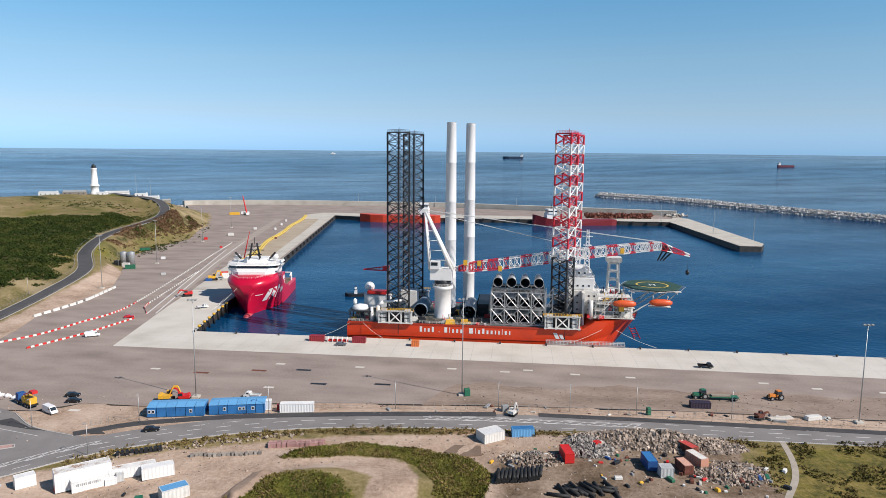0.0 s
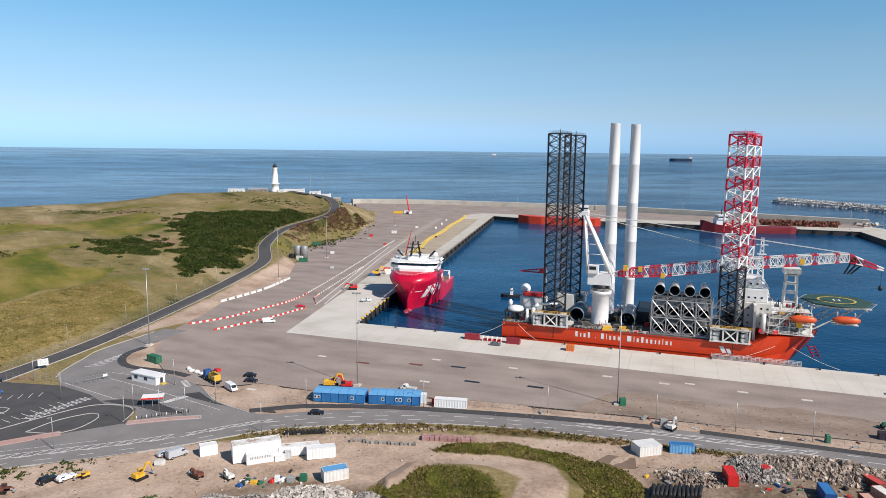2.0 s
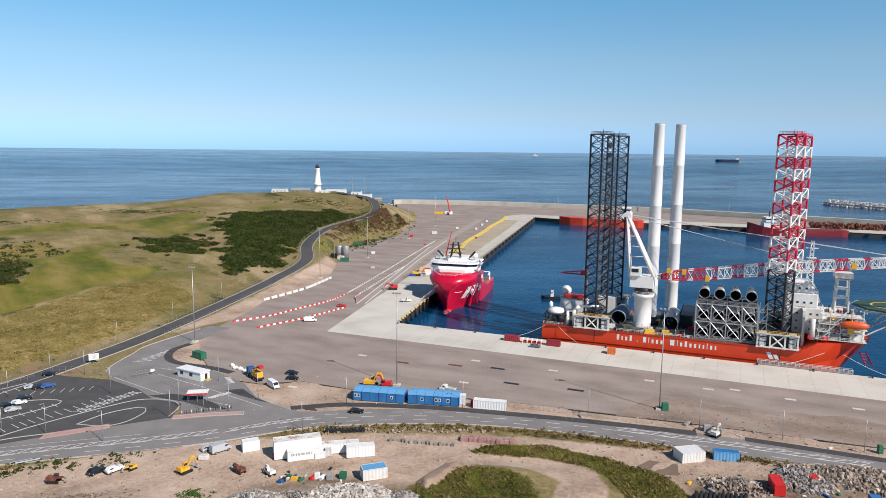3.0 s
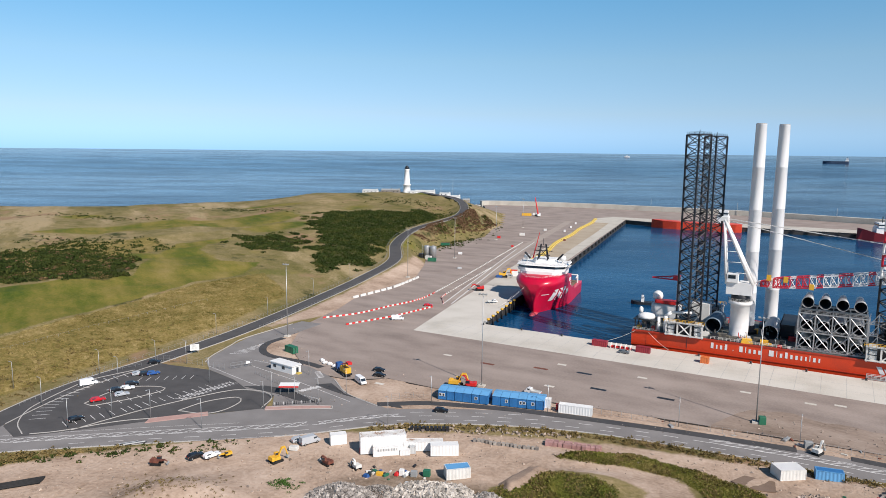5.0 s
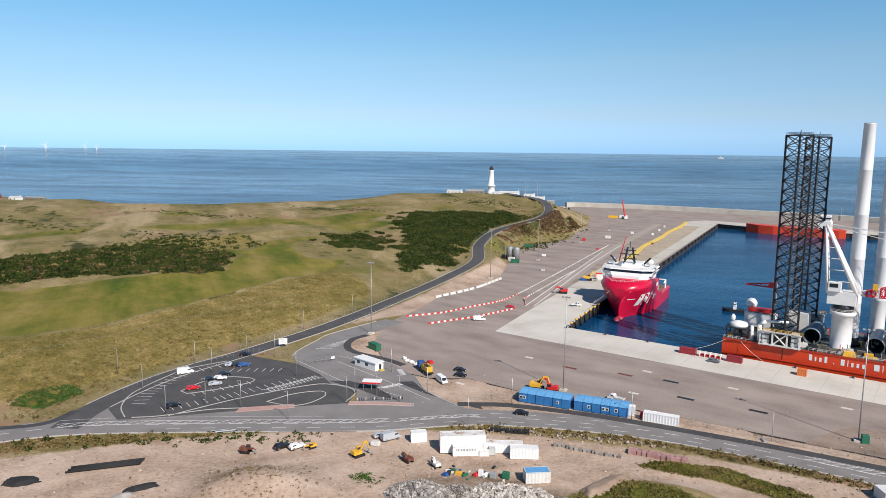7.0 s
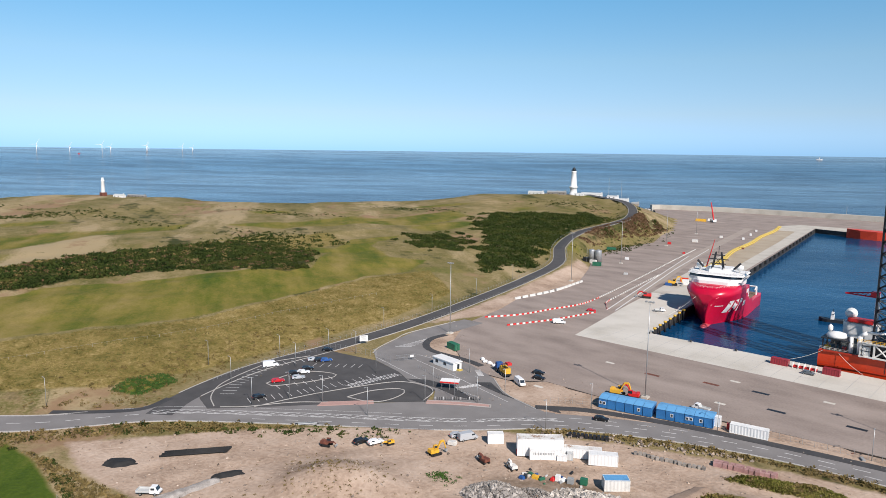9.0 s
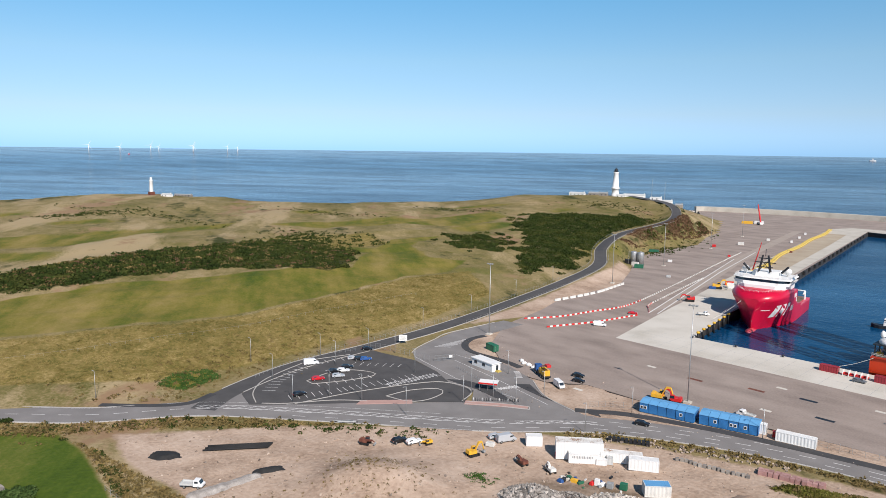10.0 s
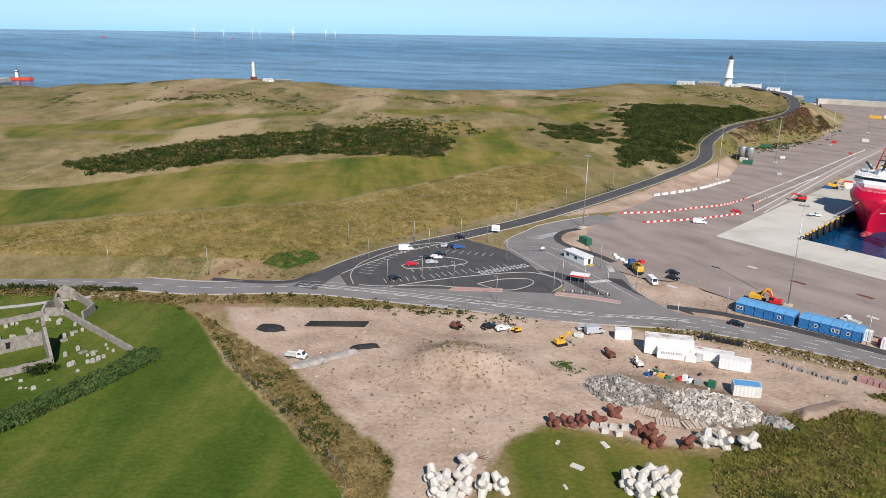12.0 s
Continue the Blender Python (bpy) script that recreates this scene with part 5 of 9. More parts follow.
for pts, w in (([(-216, 92), (-204, 102), (-197, 111), (-199, 121)], 1.3), ([(-177, 240), (-178, 231), (-174, 222), (-166, 216.5), (-150, 215), (-140, 212.5)], 1.5), ([(-204, 140), (-207, 158), (-208, 169), (-203, 184), (-201.5, 192)], -0.9)):
    if w > 0:
        thing("pavement", ribbon(bmesh.new(), smooth_line(pts, 2), w, -w, 0.12, 0.3), ASPHALT_NEW, "curving black asphalt footpath", "pavement", kind="structure")


def kerb(pts, z=0.19, w=0.16):
    thing("kerb", ribbon(bmesh.new(), smooth_line(pts, 2), w, -w, z, 0.3), KERB, "pale concrete kerb edging", "kerb", kind="structure")


kerb([(-182, 125.5), (-190, 130), (-197, 138), (-200.5, 147), (-203, 158), (-204, 167), (-199, 181)])
kerb([(-180, 126.3), (-174, 131.5), (-165.5, 143), (-157, 150)])
kerb([(-172, 133), (-165.5, 154), (-155, 176), (-149, 181), (-142, 181.9), (-136.6, 178.3), (-134.2, 170)])
kerb([(-186.5, 149.5), (-187.8, 160), (-185, 167.6), (-176.8, 171.3), (-173.5, 169), (-176.3, 160), (-179.5, 154), (-183, 149), (-186.5, 149.5)])
kerb([(-155.6, 157.2), (-153.4, 166.8), (-147.6, 173.9), (-143.6, 171.7), (-143.3, 163.6), (-147, 158.5), (-155.6, 157.2)])
kerb([(-183, 199.5), (-186.4, 207), (-189.6, 221.4), (-191.7, 233), (-188, 262)])
kerb([(-128.3, 202.8), (-117, 192.4), (-102.3, 186.3)])
kerb([(-133, 170.8), (-124, 176.5), (-115, 180.3), (-114, 178.6), (-124, 173.8), (-132, 168.9)])
for a, w, z in ((main, 6.25, 0.15), (main[: len(main) // 1], -6.05, 0.15)):
    nrm = sides(a)
    k0 = 0 if w < 0 else None
    line = np.array([p[:2] + n * w for p, n in zip(a, nrm)])
    keep = [p for p in line if not (w > 0 and -206 < p[0] < -98)]
    if w > 0:
        runs = [[p for p in keep if p[0] < -205]]
    else:
        runs = [[p for p in keep if p[0] < -135], [p for p in keep if p[0] > -118]]
    for r in runs:
        thing("kerb", ribbon(bmesh.new(), np.array(r), 0.12, -0.12, z, 0.3), KERB, "pale concrete kerb edging", "kerb", kind="structure")
for s in (4.3, -4.3):
    line = np.array([np.append(p[:2] + n * s, p[2]) for p, n in zip(rd, sides(rd))][5:])
    thing("kerb", ribbon(bmesh.new(), line, 0.14, -0.14, 0.2, 0.4), KERB, "pale concrete kerb edging", "kerb", kind="structure")
line = np.array([np.append(p[:2] + n * 1.6, p[2]) for p, n in zip(rd, sides(rd))][118:182])
thing("road_patch", ribbon(bmesh.new(), line, 2.4, -3.0, 0.075), ASPHALT_NEW, "freshly laid black asphalt patch on the hill road", "road", kind="structure")
flat("pavement", [(-158.6, 149), (-146.8, 160.2), (-144.6, 158), (-157.2, 145.6)], 0.17, PINK, "buff-pink tactile paving by the crossing", "pavement")
flat("pavement", [(-133.6, 171.4), (-124, 176.8), (-115.4, 180.2), (-114.6, 178.4), (-124, 173.4), (-132, 168.6)], 0.17, PINK, "buff-pink tactile paving by the bus stop", "pavement")
flat("traffic_island", [(-131, 195.4), (-126.8, 198.6), (-117.4, 191.6), (-110, 189.4), (-117, 190.6), (-126, 193.4)], 0.17, ASPHALT_NEW, "black asphalt traffic island with pale kerb", "traffic island")
flat("traffic_island", [(-100.8, 189.2), (-97, 190.6), (-94.2, 188.0), (-98, 187.8)], 0.17, ASPHALT_NEW, "black asphalt traffic island with pale kerb", "traffic island")
flat("traffic_island", [(-152, 183.5), (-137, 182.2), (-128, 179.8), (-122, 181), (-136, 187.6), (-146, 187)], 0.16, ASPHALT_NEW, "dark asphalt verge round the shelter", "pavement")
GRASS_PATCH = [(-201, 194), (-188, 196.5), (-185.2, 200), (-188, 208), (-192, 222), (-195, 236), (-197, 240)]


def mark(pts, w=0.14, z=0.075, name="road_marking", label="white painted road line"):
    bm = bmesh.new()
    for a, c in pts:
        a, c = np.array(a, float), np.array(c, float)
        d = (c - a) / np.linalg.norm(c - a)
        n = np.array([-d[1], d[0]]) * w
        q = [bm.verts.new((*p, z)) for p in (a - n, c - n, c + n, a + n)]
        bm.faces.new(q)
    return thing(name, bm, WHITE_LINE, label, "road marking", kind="structure")


def offset_marks(line, off, dash, gap, w=0.14, z=0.075, lo=0, hi=None):
    p = np.array([q[:2] + n * off for q, n in zip(line, sides(line))])[lo:hi]
    s = np.concatenate([[0], np.cumsum(np.linalg.norm(np.diff(p, axis=0), axis=1))])
    out, t = [], 0.0
    while t + dash < s[-1]:
        a = [np.interp(t, s, p[:, k]) for k in (0, 1)]
        c = [np.interp(t + dash, s, p[:, k]) for k in (0, 1)]
        out.append((a, c))
        t += dash + gap
    return out


mark(offset_marks(main, 0.2, 4, 4), 0.12)
mark(offset_marks(main, 3.3, 4, 6, lo=150), 0.1)
mark(offset_marks(main, -2.9, 4, 6, lo=120), 0.1)
mark(offset_marks(main, 5.7, 2.9, 0.2, lo=90, hi=135), 0.07)
mark(offset_marks(main, -5.6, 6, 0.3), 0.07)
# hatched strips
for lo, hi, off, width in ((110, 141, 0.6, 2.4), (178, 200, 0.4, 2.2), (141, 150, 0.6, 1.6)):
    p = np.array([q[:2] + n * off for q, n in zip(main, sides(main))])[lo:hi]
    q_ = np.array([q[:2] + n * (off + width) for q, n in zip(main, sides(main))])[lo:hi]
    lines = [(p[i], q_[i + 1]) for i in range(0, len(p) - 1)]
    lines += [(p[i], p[i + 1]) for i in range(len(p) - 1)] + [(q_[i], q_[i + 1]) for i in range(len(p) - 1)]
    mark(lines, 0.11)
# car park bays
bays = []
outer = smooth_line([(-190, 133.5), (-195.5, 141), (-199, 149), (-202, 160), (-202, 167), (-198, 179)], 2.6)
for p, n in zip(outer, sides(outer)):
    bays.append((p, p - n * 4.6))
row = smooth_line([(-175.5, 134.5), (-169, 150), (-160.5, 178)], 2.6)
for p, n in zip(row, sides(row)):
    bays.append((p, p + n * 4.4))
for k in range(7):
    t = k / 6
    a = np.array([-182, 150]) * (1 - t) + np.array([-175.4, 168]) * t
    bays.append((a, a + np.array([3.4, -1.2])))
    a = np.array([-190, 176]) + k * np.array([2.4, 1.6])
    bays.append((a, a + np.array([1.5, -3.6])))
mark(bays, 0.09, 0.09, "bay_marking", "white painted parking bay lines")
hat = []
for k in range(14):
    a = np.array([-164.6, 165]) + k * np.array([0.35, 1.45])
    hat.append((a, a + np.array([4.0, 1.5])))
    hat.append((a + np.array([3.8, 0]), a + np.array([0.2, 1.4])))
mark(hat, 0.13, 0.09, "bay_marking", "white hatched disabled bays")
zeb = [((-133.5 + 0.45 * k, 187.0 + 1.0 * k), (-131.0 + 0.45 * k, 188.0 + 0.8 * k)) for k in range(8)]
mark(zeb, 0.28, 0.085, "zebra_crossing", "white zebra crossing stripes")
zeb = [((-139 + 0.9 * k, 206.5 - 0.9 * k), (-137.5 + 0.9 * k, 208 - 0.9 * k)) for k in range(6)]
mark(zeb, 0.28, 0.085, "zebra_crossing", "white zebra crossing stripes")
ch = [((-182 + 0.3 * k, 212 + 2.2 * k), (-176.5 - 0.2 * k, 216 + 2.4 * k)) for k in range(8)]
mark(ch, 0.18, 0.085, "road_marking", "white chevron hatching at the gate")
mark([((-178, 196), (-150, 186.5)), ((-150, 186.5), (-122, 184)), ((-164, 203), (-140, 196)), ((-140, 196), (-112, 186)), ((-168, 209), (-150, 207.5))], 0.09, 0.085)
sq = [(23.3, 247), (32, 249), (48.5, 244.7), (67.7, 241.7), (113, 236.8), (129, 231.4), (-58, 228), (-30, 251), (-112, 205.6), (150, 228), (-104, 247), (-60, 254), (4, 250)]
for x, y in sq:
    bm = box(bmesh.new(), (x, y, 0.0), (3.4, 1.5, 0.09), -0.11)
    o = thing("concrete_pad", bm, CONCRETE, "pale square concrete pad set in the yard", "concrete pad", "pads in the yard")
for x, y in ((-86, 243), (-66, 246), (-50, 247), (-20, 232), (-42, 232)):
    bm = box(bmesh.new(), (x, y, 0.0), (5.5, 1.6, 0.07), -0.11)
    thing("steel_plate", bm, RUST if x < -60 else DARK, "dark steel plate lying on the yard", "steel plate", "plates in the yard")
mark([((-142.5, 331), (-171, 551)), ((-138.6, 333), (-158, 480)), ((-158, 480), (-170, 600))], 0.3, 0.02, "yard_marking", "faded pale line across the yard")
flat("haul_road", [(-143, 331), (-171, 551), (-190, 800), (-182, 800), (-163, 551), (-149, 440), (-140, 352)], 0.012, surface("pale_track", [(0.29, 0.24, 0.2), (0.35, 0.3, 0.255)], 0.95, 0.08, 1.5, 0.2), "pale worn vehicle track across the yard", "road")
flat("stained_apron", [(-148, 520), (-156, 690), (-163, 800), (-141, 800), (-135, 690), (-128, 520)], 0.05, surface("ochre_stained_concrete", [(0.30, 0.235, 0.16), (0.42, 0.36, 0.27)], 0.9, 0.05, 1.0, 0.2), "brown stained concrete of the older quay", "quay apron")


# ---- loose things ----
def wheels(parent, spots, r, w):
    for x, y in spots:
        bm = bmesh.new()
        tube(bm, (x, y - w / 2, r), (x, y + w / 2, r), r, seg=14)
        wh = part("wheel", bm, BLACK, parent)
        bm = bmesh.new()
        tube(bm, (x, y - w / 2 - 0.02, r), (x, y + w / 2 + 0.02, r), r * 0.55, seg=10)
        part("rim", bm, STEEL, wh)


def profile_body(pts, width, tuck=0.0, zt=1.0):
    """A body drawn by its side view (x, z), tucked in above height zt."""
    bm = bmesh.new()
    secs = []
    for y in (-width / 2, width / 2):
        secs.append([bm.verts.new((x, y * (1 - tuck if z > zt else 1), z)) for x, z in pts])
    n = len(pts)
    for i in range(n):
        bm.faces.new((secs[0][i], secs[0][(i + 1) % n], secs[1][(i + 1) % n], secs[1][i]))
    bm.faces.new(secs[0][::-1])
    bm.faces.new(secs[1])
    bmesh.ops.recalc_face_normals(bm, faces=bm.faces)
    bmesh.ops.bevel(bm, geom=list(bm.edges), offset=0.05, segments=1, affect="EDGES")
    return bm


CAR_PAINT = {}


def car_paint(name, c):
    if name not in CAR_PAINT:
        CAR_PAINT[name] = paint(name + "_car_paint", c, 0.22, 0.06)
    return CAR_PAINT[name]


TINT = {"black": (0.012, 0.012, 0.014), "white": (0.75, 0.75, 0.74), "red": (0.5, 0.015, 0.02), "blue": (0.03, 0.09, 0.28), "silver": (0.4, 0.42, 0.44), "grey": (0.12, 0.13, 0.14), "skyblue": (0.2, 0.33, 0.48)}


def car(x, y, turn, colour="black", kind="car", z=0.09):
    label = {"car": f"{colour} parked estate car with dark windows", "van": f"{colour} panel van with dark windscreen", "pickup": f"{colour} drop-side pickup truck"}[kind]
    c = holder("car" if kind == "car" else ("van" if kind == "van" else "pickup_truck"), pose(x, y, z, 0, 0, turn), label, kind if kind != "pickup" else "truck", "vehicles")
    m = car_paint(colour, TINT[colour])
    if kind == "car":
        part("body", profile_body([(-2.2, 0.35), (2.2, 0.35), (2.25, 0.7), (1.9, 0.88), (1.0, 0.95), (0.35, 1.42), (-1.5, 1.47), (-2.15, 1.0), (-2.25, 0.7)], 1.8, 0.16, 0.97), m, c)
        part("side_glass", profile_body([(0.85, 0.98), (0.3, 1.38), (-1.45, 1.41), (-1.9, 1.0)], 1.72, 0.1, 1.1), GLASS, c)
        part("windscreen", box(bmesh.new(), (0.7, 0, 1.2), (0.06, 1.35, 0.72), 0, 0, -0.95), GLASS, c)
        wheels(c, [(-1.35, -0.82), (1.35, -0.82), (-1.35, 0.82), (1.35, 0.82)], 0.33, 0.22)
        ends, hy = (2.24, -2.24), 0.62
    elif kind == "van":
        part("body", profile_body([(-2.8, 0.4), (2.8, 0.4), (2.85, 0.95), (2.3, 1.2), (1.6, 2.1), (1.2, 2.3), (-2.75, 2.35), (-2.85, 0.9)], 2.0, 0.08, 1.3), m, c)
        part("windscreen", box(bmesh.new(), (1.97, 0, 1.66), (0.06, 1.6, 1.05), 0, 0, -0.66), GLASS, c)
        for s in (-1, 1):
            part("side_glass", box(bmesh.new(), (1.3, s * 0.965, 1.6), (1.0, 0.04, 0.6), 0, -s * 0.06), GLASS, c)
        wheels(c, [(-1.8, -0.9), (1.8, -0.9), (-1.8, 0.9), (1.8, 0.9)], 0.36, 0.24)
        ends, hy = (2.84, -2.84), 0.75
    else:
        part("cab", profile_body([(0.4, 0.5), (2.7, 0.5), (2.75, 1.0), (2.3, 1.2), (1.8, 2.0), (0.5, 2.05)], 1.95, 0.12, 1.2), m, c)
        part("windscreen", box(bmesh.new(), (2.1, 0, 1.6), (0.06, 1.55, 0.85), 0, 0, -0.55), GLASS, c)
        part("side_glass", box(bmesh.new(), (1.2, 0, 1.6), (0.9, 1.86, 0.5)), GLASS, c)
        bm = box(bmesh.new(), (-1.2, 0, 0.85), (3.2, 2.0, 0.16))
        for s in (-1, 1):
            box(bm, (-1.2, s * 0.98, 1.1), (3.2, 0.06, 0.4))
        box(bm, (-2.78, 0, 1.1), (0.06, 2.0, 0.4))
        box(bm, (0.35, 0, 1.3), (0.06, 2.0, 0.9))
        part("load_bed", bm, LIGHT_GREY if colour == "white" else m, c)
        wheels(c, [(-1.7, -0.88), (1.7, -0.88), (-1.7, 0.88), (1.7, 0.88)], 0.36, 0.24)
        ends, hy = (2.74, -2.8), 0.75
    for s in (-1, 1):
        part("headlight", box(bmesh.new(), (ends[0], s * hy, 0.72), (0.08, 0.34, 0.16)), OFFWHITE, c)
        part("tail_light", box(bmesh.new(), (ends[1], s * hy, 0.8), (0.06, 0.26, 0.18)), RED, c)
    return c


for spec in ((-118.6, 217.6, 8, "black", "car", 0.0), (-115.6, 212.4, 5, "black", "car", 0.0), (-118, 203.2, -35, "white", "van", 0.09), (-61, 218, 170, "white", "pickup", 0.0),
             (-148, 290, 25, "white", "van", 0.0), (-147.4, 323.5, 20, "red", "car", 0.0), (-82, 190.2, 14, "black", "car", 0.06),
             (-200, 162.5, 60, "white", "van"), (-193.3, 177.5, 55, "silver", "car"), (-191, 178.6, 55, "black", "car"), (-189, 180, 55, "blue", "car"),
             (-186.4, 162, 50, "black", "car"), (-184.8, 164.8, 50, "white", "car"), (-186.8, 168.5, 50, "black", "car"), (-181.6, 159.6, 55, "silver", "car"), (-184.4, 152.8, 60, "red", "car"), (-176.8, 138.6, 75, "black", "car"),
             (-127.1, 133.7, 70, "black", "car", 0.1), (-123.6, 135.8, 70, "white", "car", 0.1), (-108.8, 153.6, 60, "silver", "car", 0.1), (-105.4, 153.7, 62, "silver", "van", 0.1), (-198.5, 190, 30, "black", "car"),
             (-145.6, 82.3, 35, "white", "pickup", 0.15), (99, 254, -10, "black", "pickup", 0.03), (-41, 279.5, -6, "grey", "car", 0.03), (-120, 345, 35, "white", "pickup", 0.03)):
    car(*spec)


def container(x, y, turn, length, mat, label, roof=None, h=2.6, w=2.44, doors=True, z=0.1, name="shipping_container", cat="container"):
    c = holder(name, pose(x, y, z, 0, 0, turn), label, cat, "containers on the site")
    bm = bmesh.new()
    n = max(4, int(length / 0.42))
    for s in (-1, 1):
        prev = None
        for i in range(n * 2 + 1):
            u = -length / 2 + length * i / (n * 2)
            d = (w / 2 - (0.06 if (i // 1) % 4 in (1, 2) else 0.0)) * s
            cur = (bm.verts.new((u, d, 0.12)), bm.verts.new((u, d, h - 0.1)))
            if prev:
                bm.faces.new((prev[0], cur[0], cur[1], prev[1]))
            prev = cur
    box(bm, (-length / 2 + 0.06, 0, h / 2), (0.12, w - 0.05, h - 0.2))
    part("corrugated_side", bm, mat, c)
    bm = bmesh.new()
    for i in range(n):
        box(bm, (-length / 2 + length * (i + 0.5) / n, 0, h - 0.06), (length / n * 0.7, w - 0.1, 0.06))
    box(bm, (0, 0, h - 0.12), (length, w, 0.09))
    part("roof", bm, roof or mat, c)
    bm = bmesh.new()
    for sx in (-1, 1):
        for sy in (-1, 1):
            box(bm, (sx * (length / 2 - 0.08), sy * (w / 2 - 0.06), h / 2), (0.17, 0.15, h))
    for sy in (-1, 1):
        box(bm, (0, sy * (w / 2 - 0.04), 0.08), (length, 0.12, 0.16))
        box(bm, (0, sy * (w / 2 - 0.04), h - 0.06), (length, 0.12, 0.12))
        for z_ in (0.08, h - 0.06):
            box(bm, (sy * (length / 2 - 0.07), 0, z_), (0.13, w, 0.12))
    part("frame", bm, mat, c)
    if doors:
        for s in (-1, 1):
            dr = part("door", box(bmesh.new(), (length / 2 - 0.03, s * w / 4, h / 2), (0.08, w / 2 - 0.12, h - 0.3)), mat, c)
            bm = bmesh.new()
            tube(bm, (length / 2 + 0.04, s * 0.3, 0.2), (length / 2 + 0.04, s * 0.3, h - 0.2), 0.03, seg=5)
            part("lock_rod", bm, STEEL, dr)
    else:
        part("end_wall", box(bmesh.new(), (length / 2 - 0.05, 0, h / 2), (0.1, w - 0.1, h - 0.2)), mat, c)
    return c


WHITE_RUST = surface("white_steel_rust", [(0.3, 0.16, 0.08), (0.62, 0.6, 0.56), (0.74, 0.73, 0.7)], 0.6, 0.35, 3.0, 0.1, stops=[0.36, 0.44, 0.6])
container(-85.2, 158.2, 35, 12.2, WHITE, "white storage container with rust-stained roof", WHITE_RUST, 4.7, 3.6)
low = container(-82.8, 156.6, 35, 8.0, WHITE, "low white container beside a taller one", None, 2.6, 2.6)
for k in range(13):
    part("text_bar", box(bmesh.new(), (-3.0 + k * 0.42, -1.33, 1.7), (0.16 + 0.1 * (k % 3 == 1), 0.03, 0.62)), GREY, low)
container(-75.5, 163.2, 27, 10.5, WHITE, "white container with rust-stained roof", WHITE_RUST, 2.6)
container(-69.2, 162.8, 27, 7.4, WHITE, "white site store container", None, 2.9, 2.6)
container(-61.2, 152.2, 36, 6.1, OFFWHITE, "grey-white container with faded blue roof", BLUE_ROOF, 2.8, 3.2)
container(-98.4, 157, 40, 4.4, WHITE, "small white container with doorway", None, 2.8)
container(-78.6, 158.2, 30, 2.6, WHITE, "small white generator box", None, 1.5, 1.4)
container(-77.2, 160, 30, 1.6, LIGHT_GREY, "pale grey upright equipment cabinet", None, 1.9, 1.4)
container(14, 186.6, 28, 6.6, OFFWHITE, "weathered white container beside the road", WHITE, 2.7, 4.6)
container(23.2, 188.8, 5, 6.3, BLUE_ROOF, "blue container with faded roof beside the road", BLUE, 2.6)
container(33.2, 174.6, 95, 6.1, RED, "rusty red shipping container among rubble", RED, 2.6)
container(53.6, 170.6, 92, 6.1, BLUE_DARK, "blue shipping container among rubble", BLUE, 2.6)
container(66.2, 179, 115, 6.1, RUST, "red shipping container on the works site", paint("faded_red", (0.45, 0.06, 0.05), 0.6, 0.3), 2.6)
container(66.4, 172.2, 110, 6.1, paint("salmon", (0.5, 0.25, 0.17), 0.6, 0.3), "salmon pink container with open front", OFFWHITE, 2.6)
container(61.8, 168.2, 100, 5, RUST, "rusty open-fronted container among rubble", paint("faded_pink", (0.55, 0.33, 0.25), 0.6, 0.3), 2.4)
container(56.2, 165.2, 0, 3.2, LIGHT_GREY, "grey site cabin with small window", LIGHT_GREY, 2.6, 2.8)
container(-44, 206.4, 4, 10.2, WHITE, "long white storage container beside cabins", None, 2.7)
container(-53.6, 208, 4, 2.6, WHITE, "white toilet cabin beside the blue cabins", None, 2.9, 2.2)
container(82, 212.8, -4, 6.2, paint("dark_purple", (0.035, 0.025, 0.045), 0.6, 0.2), "open dark waste skip on the verge", None, 1.9, 2.4)
container(-161.5, 224, -20, 5.6, GREEN, "green storage container by the gate", GREEN, 2.5)
container(-206, 458, 15, 6.1, GREEN, "green container on the yard", GREEN, 2.5)
container(-231.2, 541, 20, 7.5, GREEN, "green open-topped container below the bank", RUST, 2.4)
container(-52, 286.4, -6, 6.2, paint("maroon", (0.28, 0.02, 0.03), 0.5, 0.3), "maroon container on the quay edge", None, 2.4, z=0.03)
container(-34.2, 284.4, -6, 5.6, paint("maroon_b", (0.26, 0.02, 0.03), 0.5, 0.3), "maroon container on the quay edge", None, 2.4, z=0.03)
container(-10.6, 280.0, -6, 3.0, paint("orange_box", (0.62, 0.16, 0.04), 0.5, 0.2), "orange tool container on the quay", None, 2.4, 2.6, z=0.03)
container(42.3, 180.6, 30, 2.0, RED, "small red cabinet among rubble", None, 2.2, 1.6)


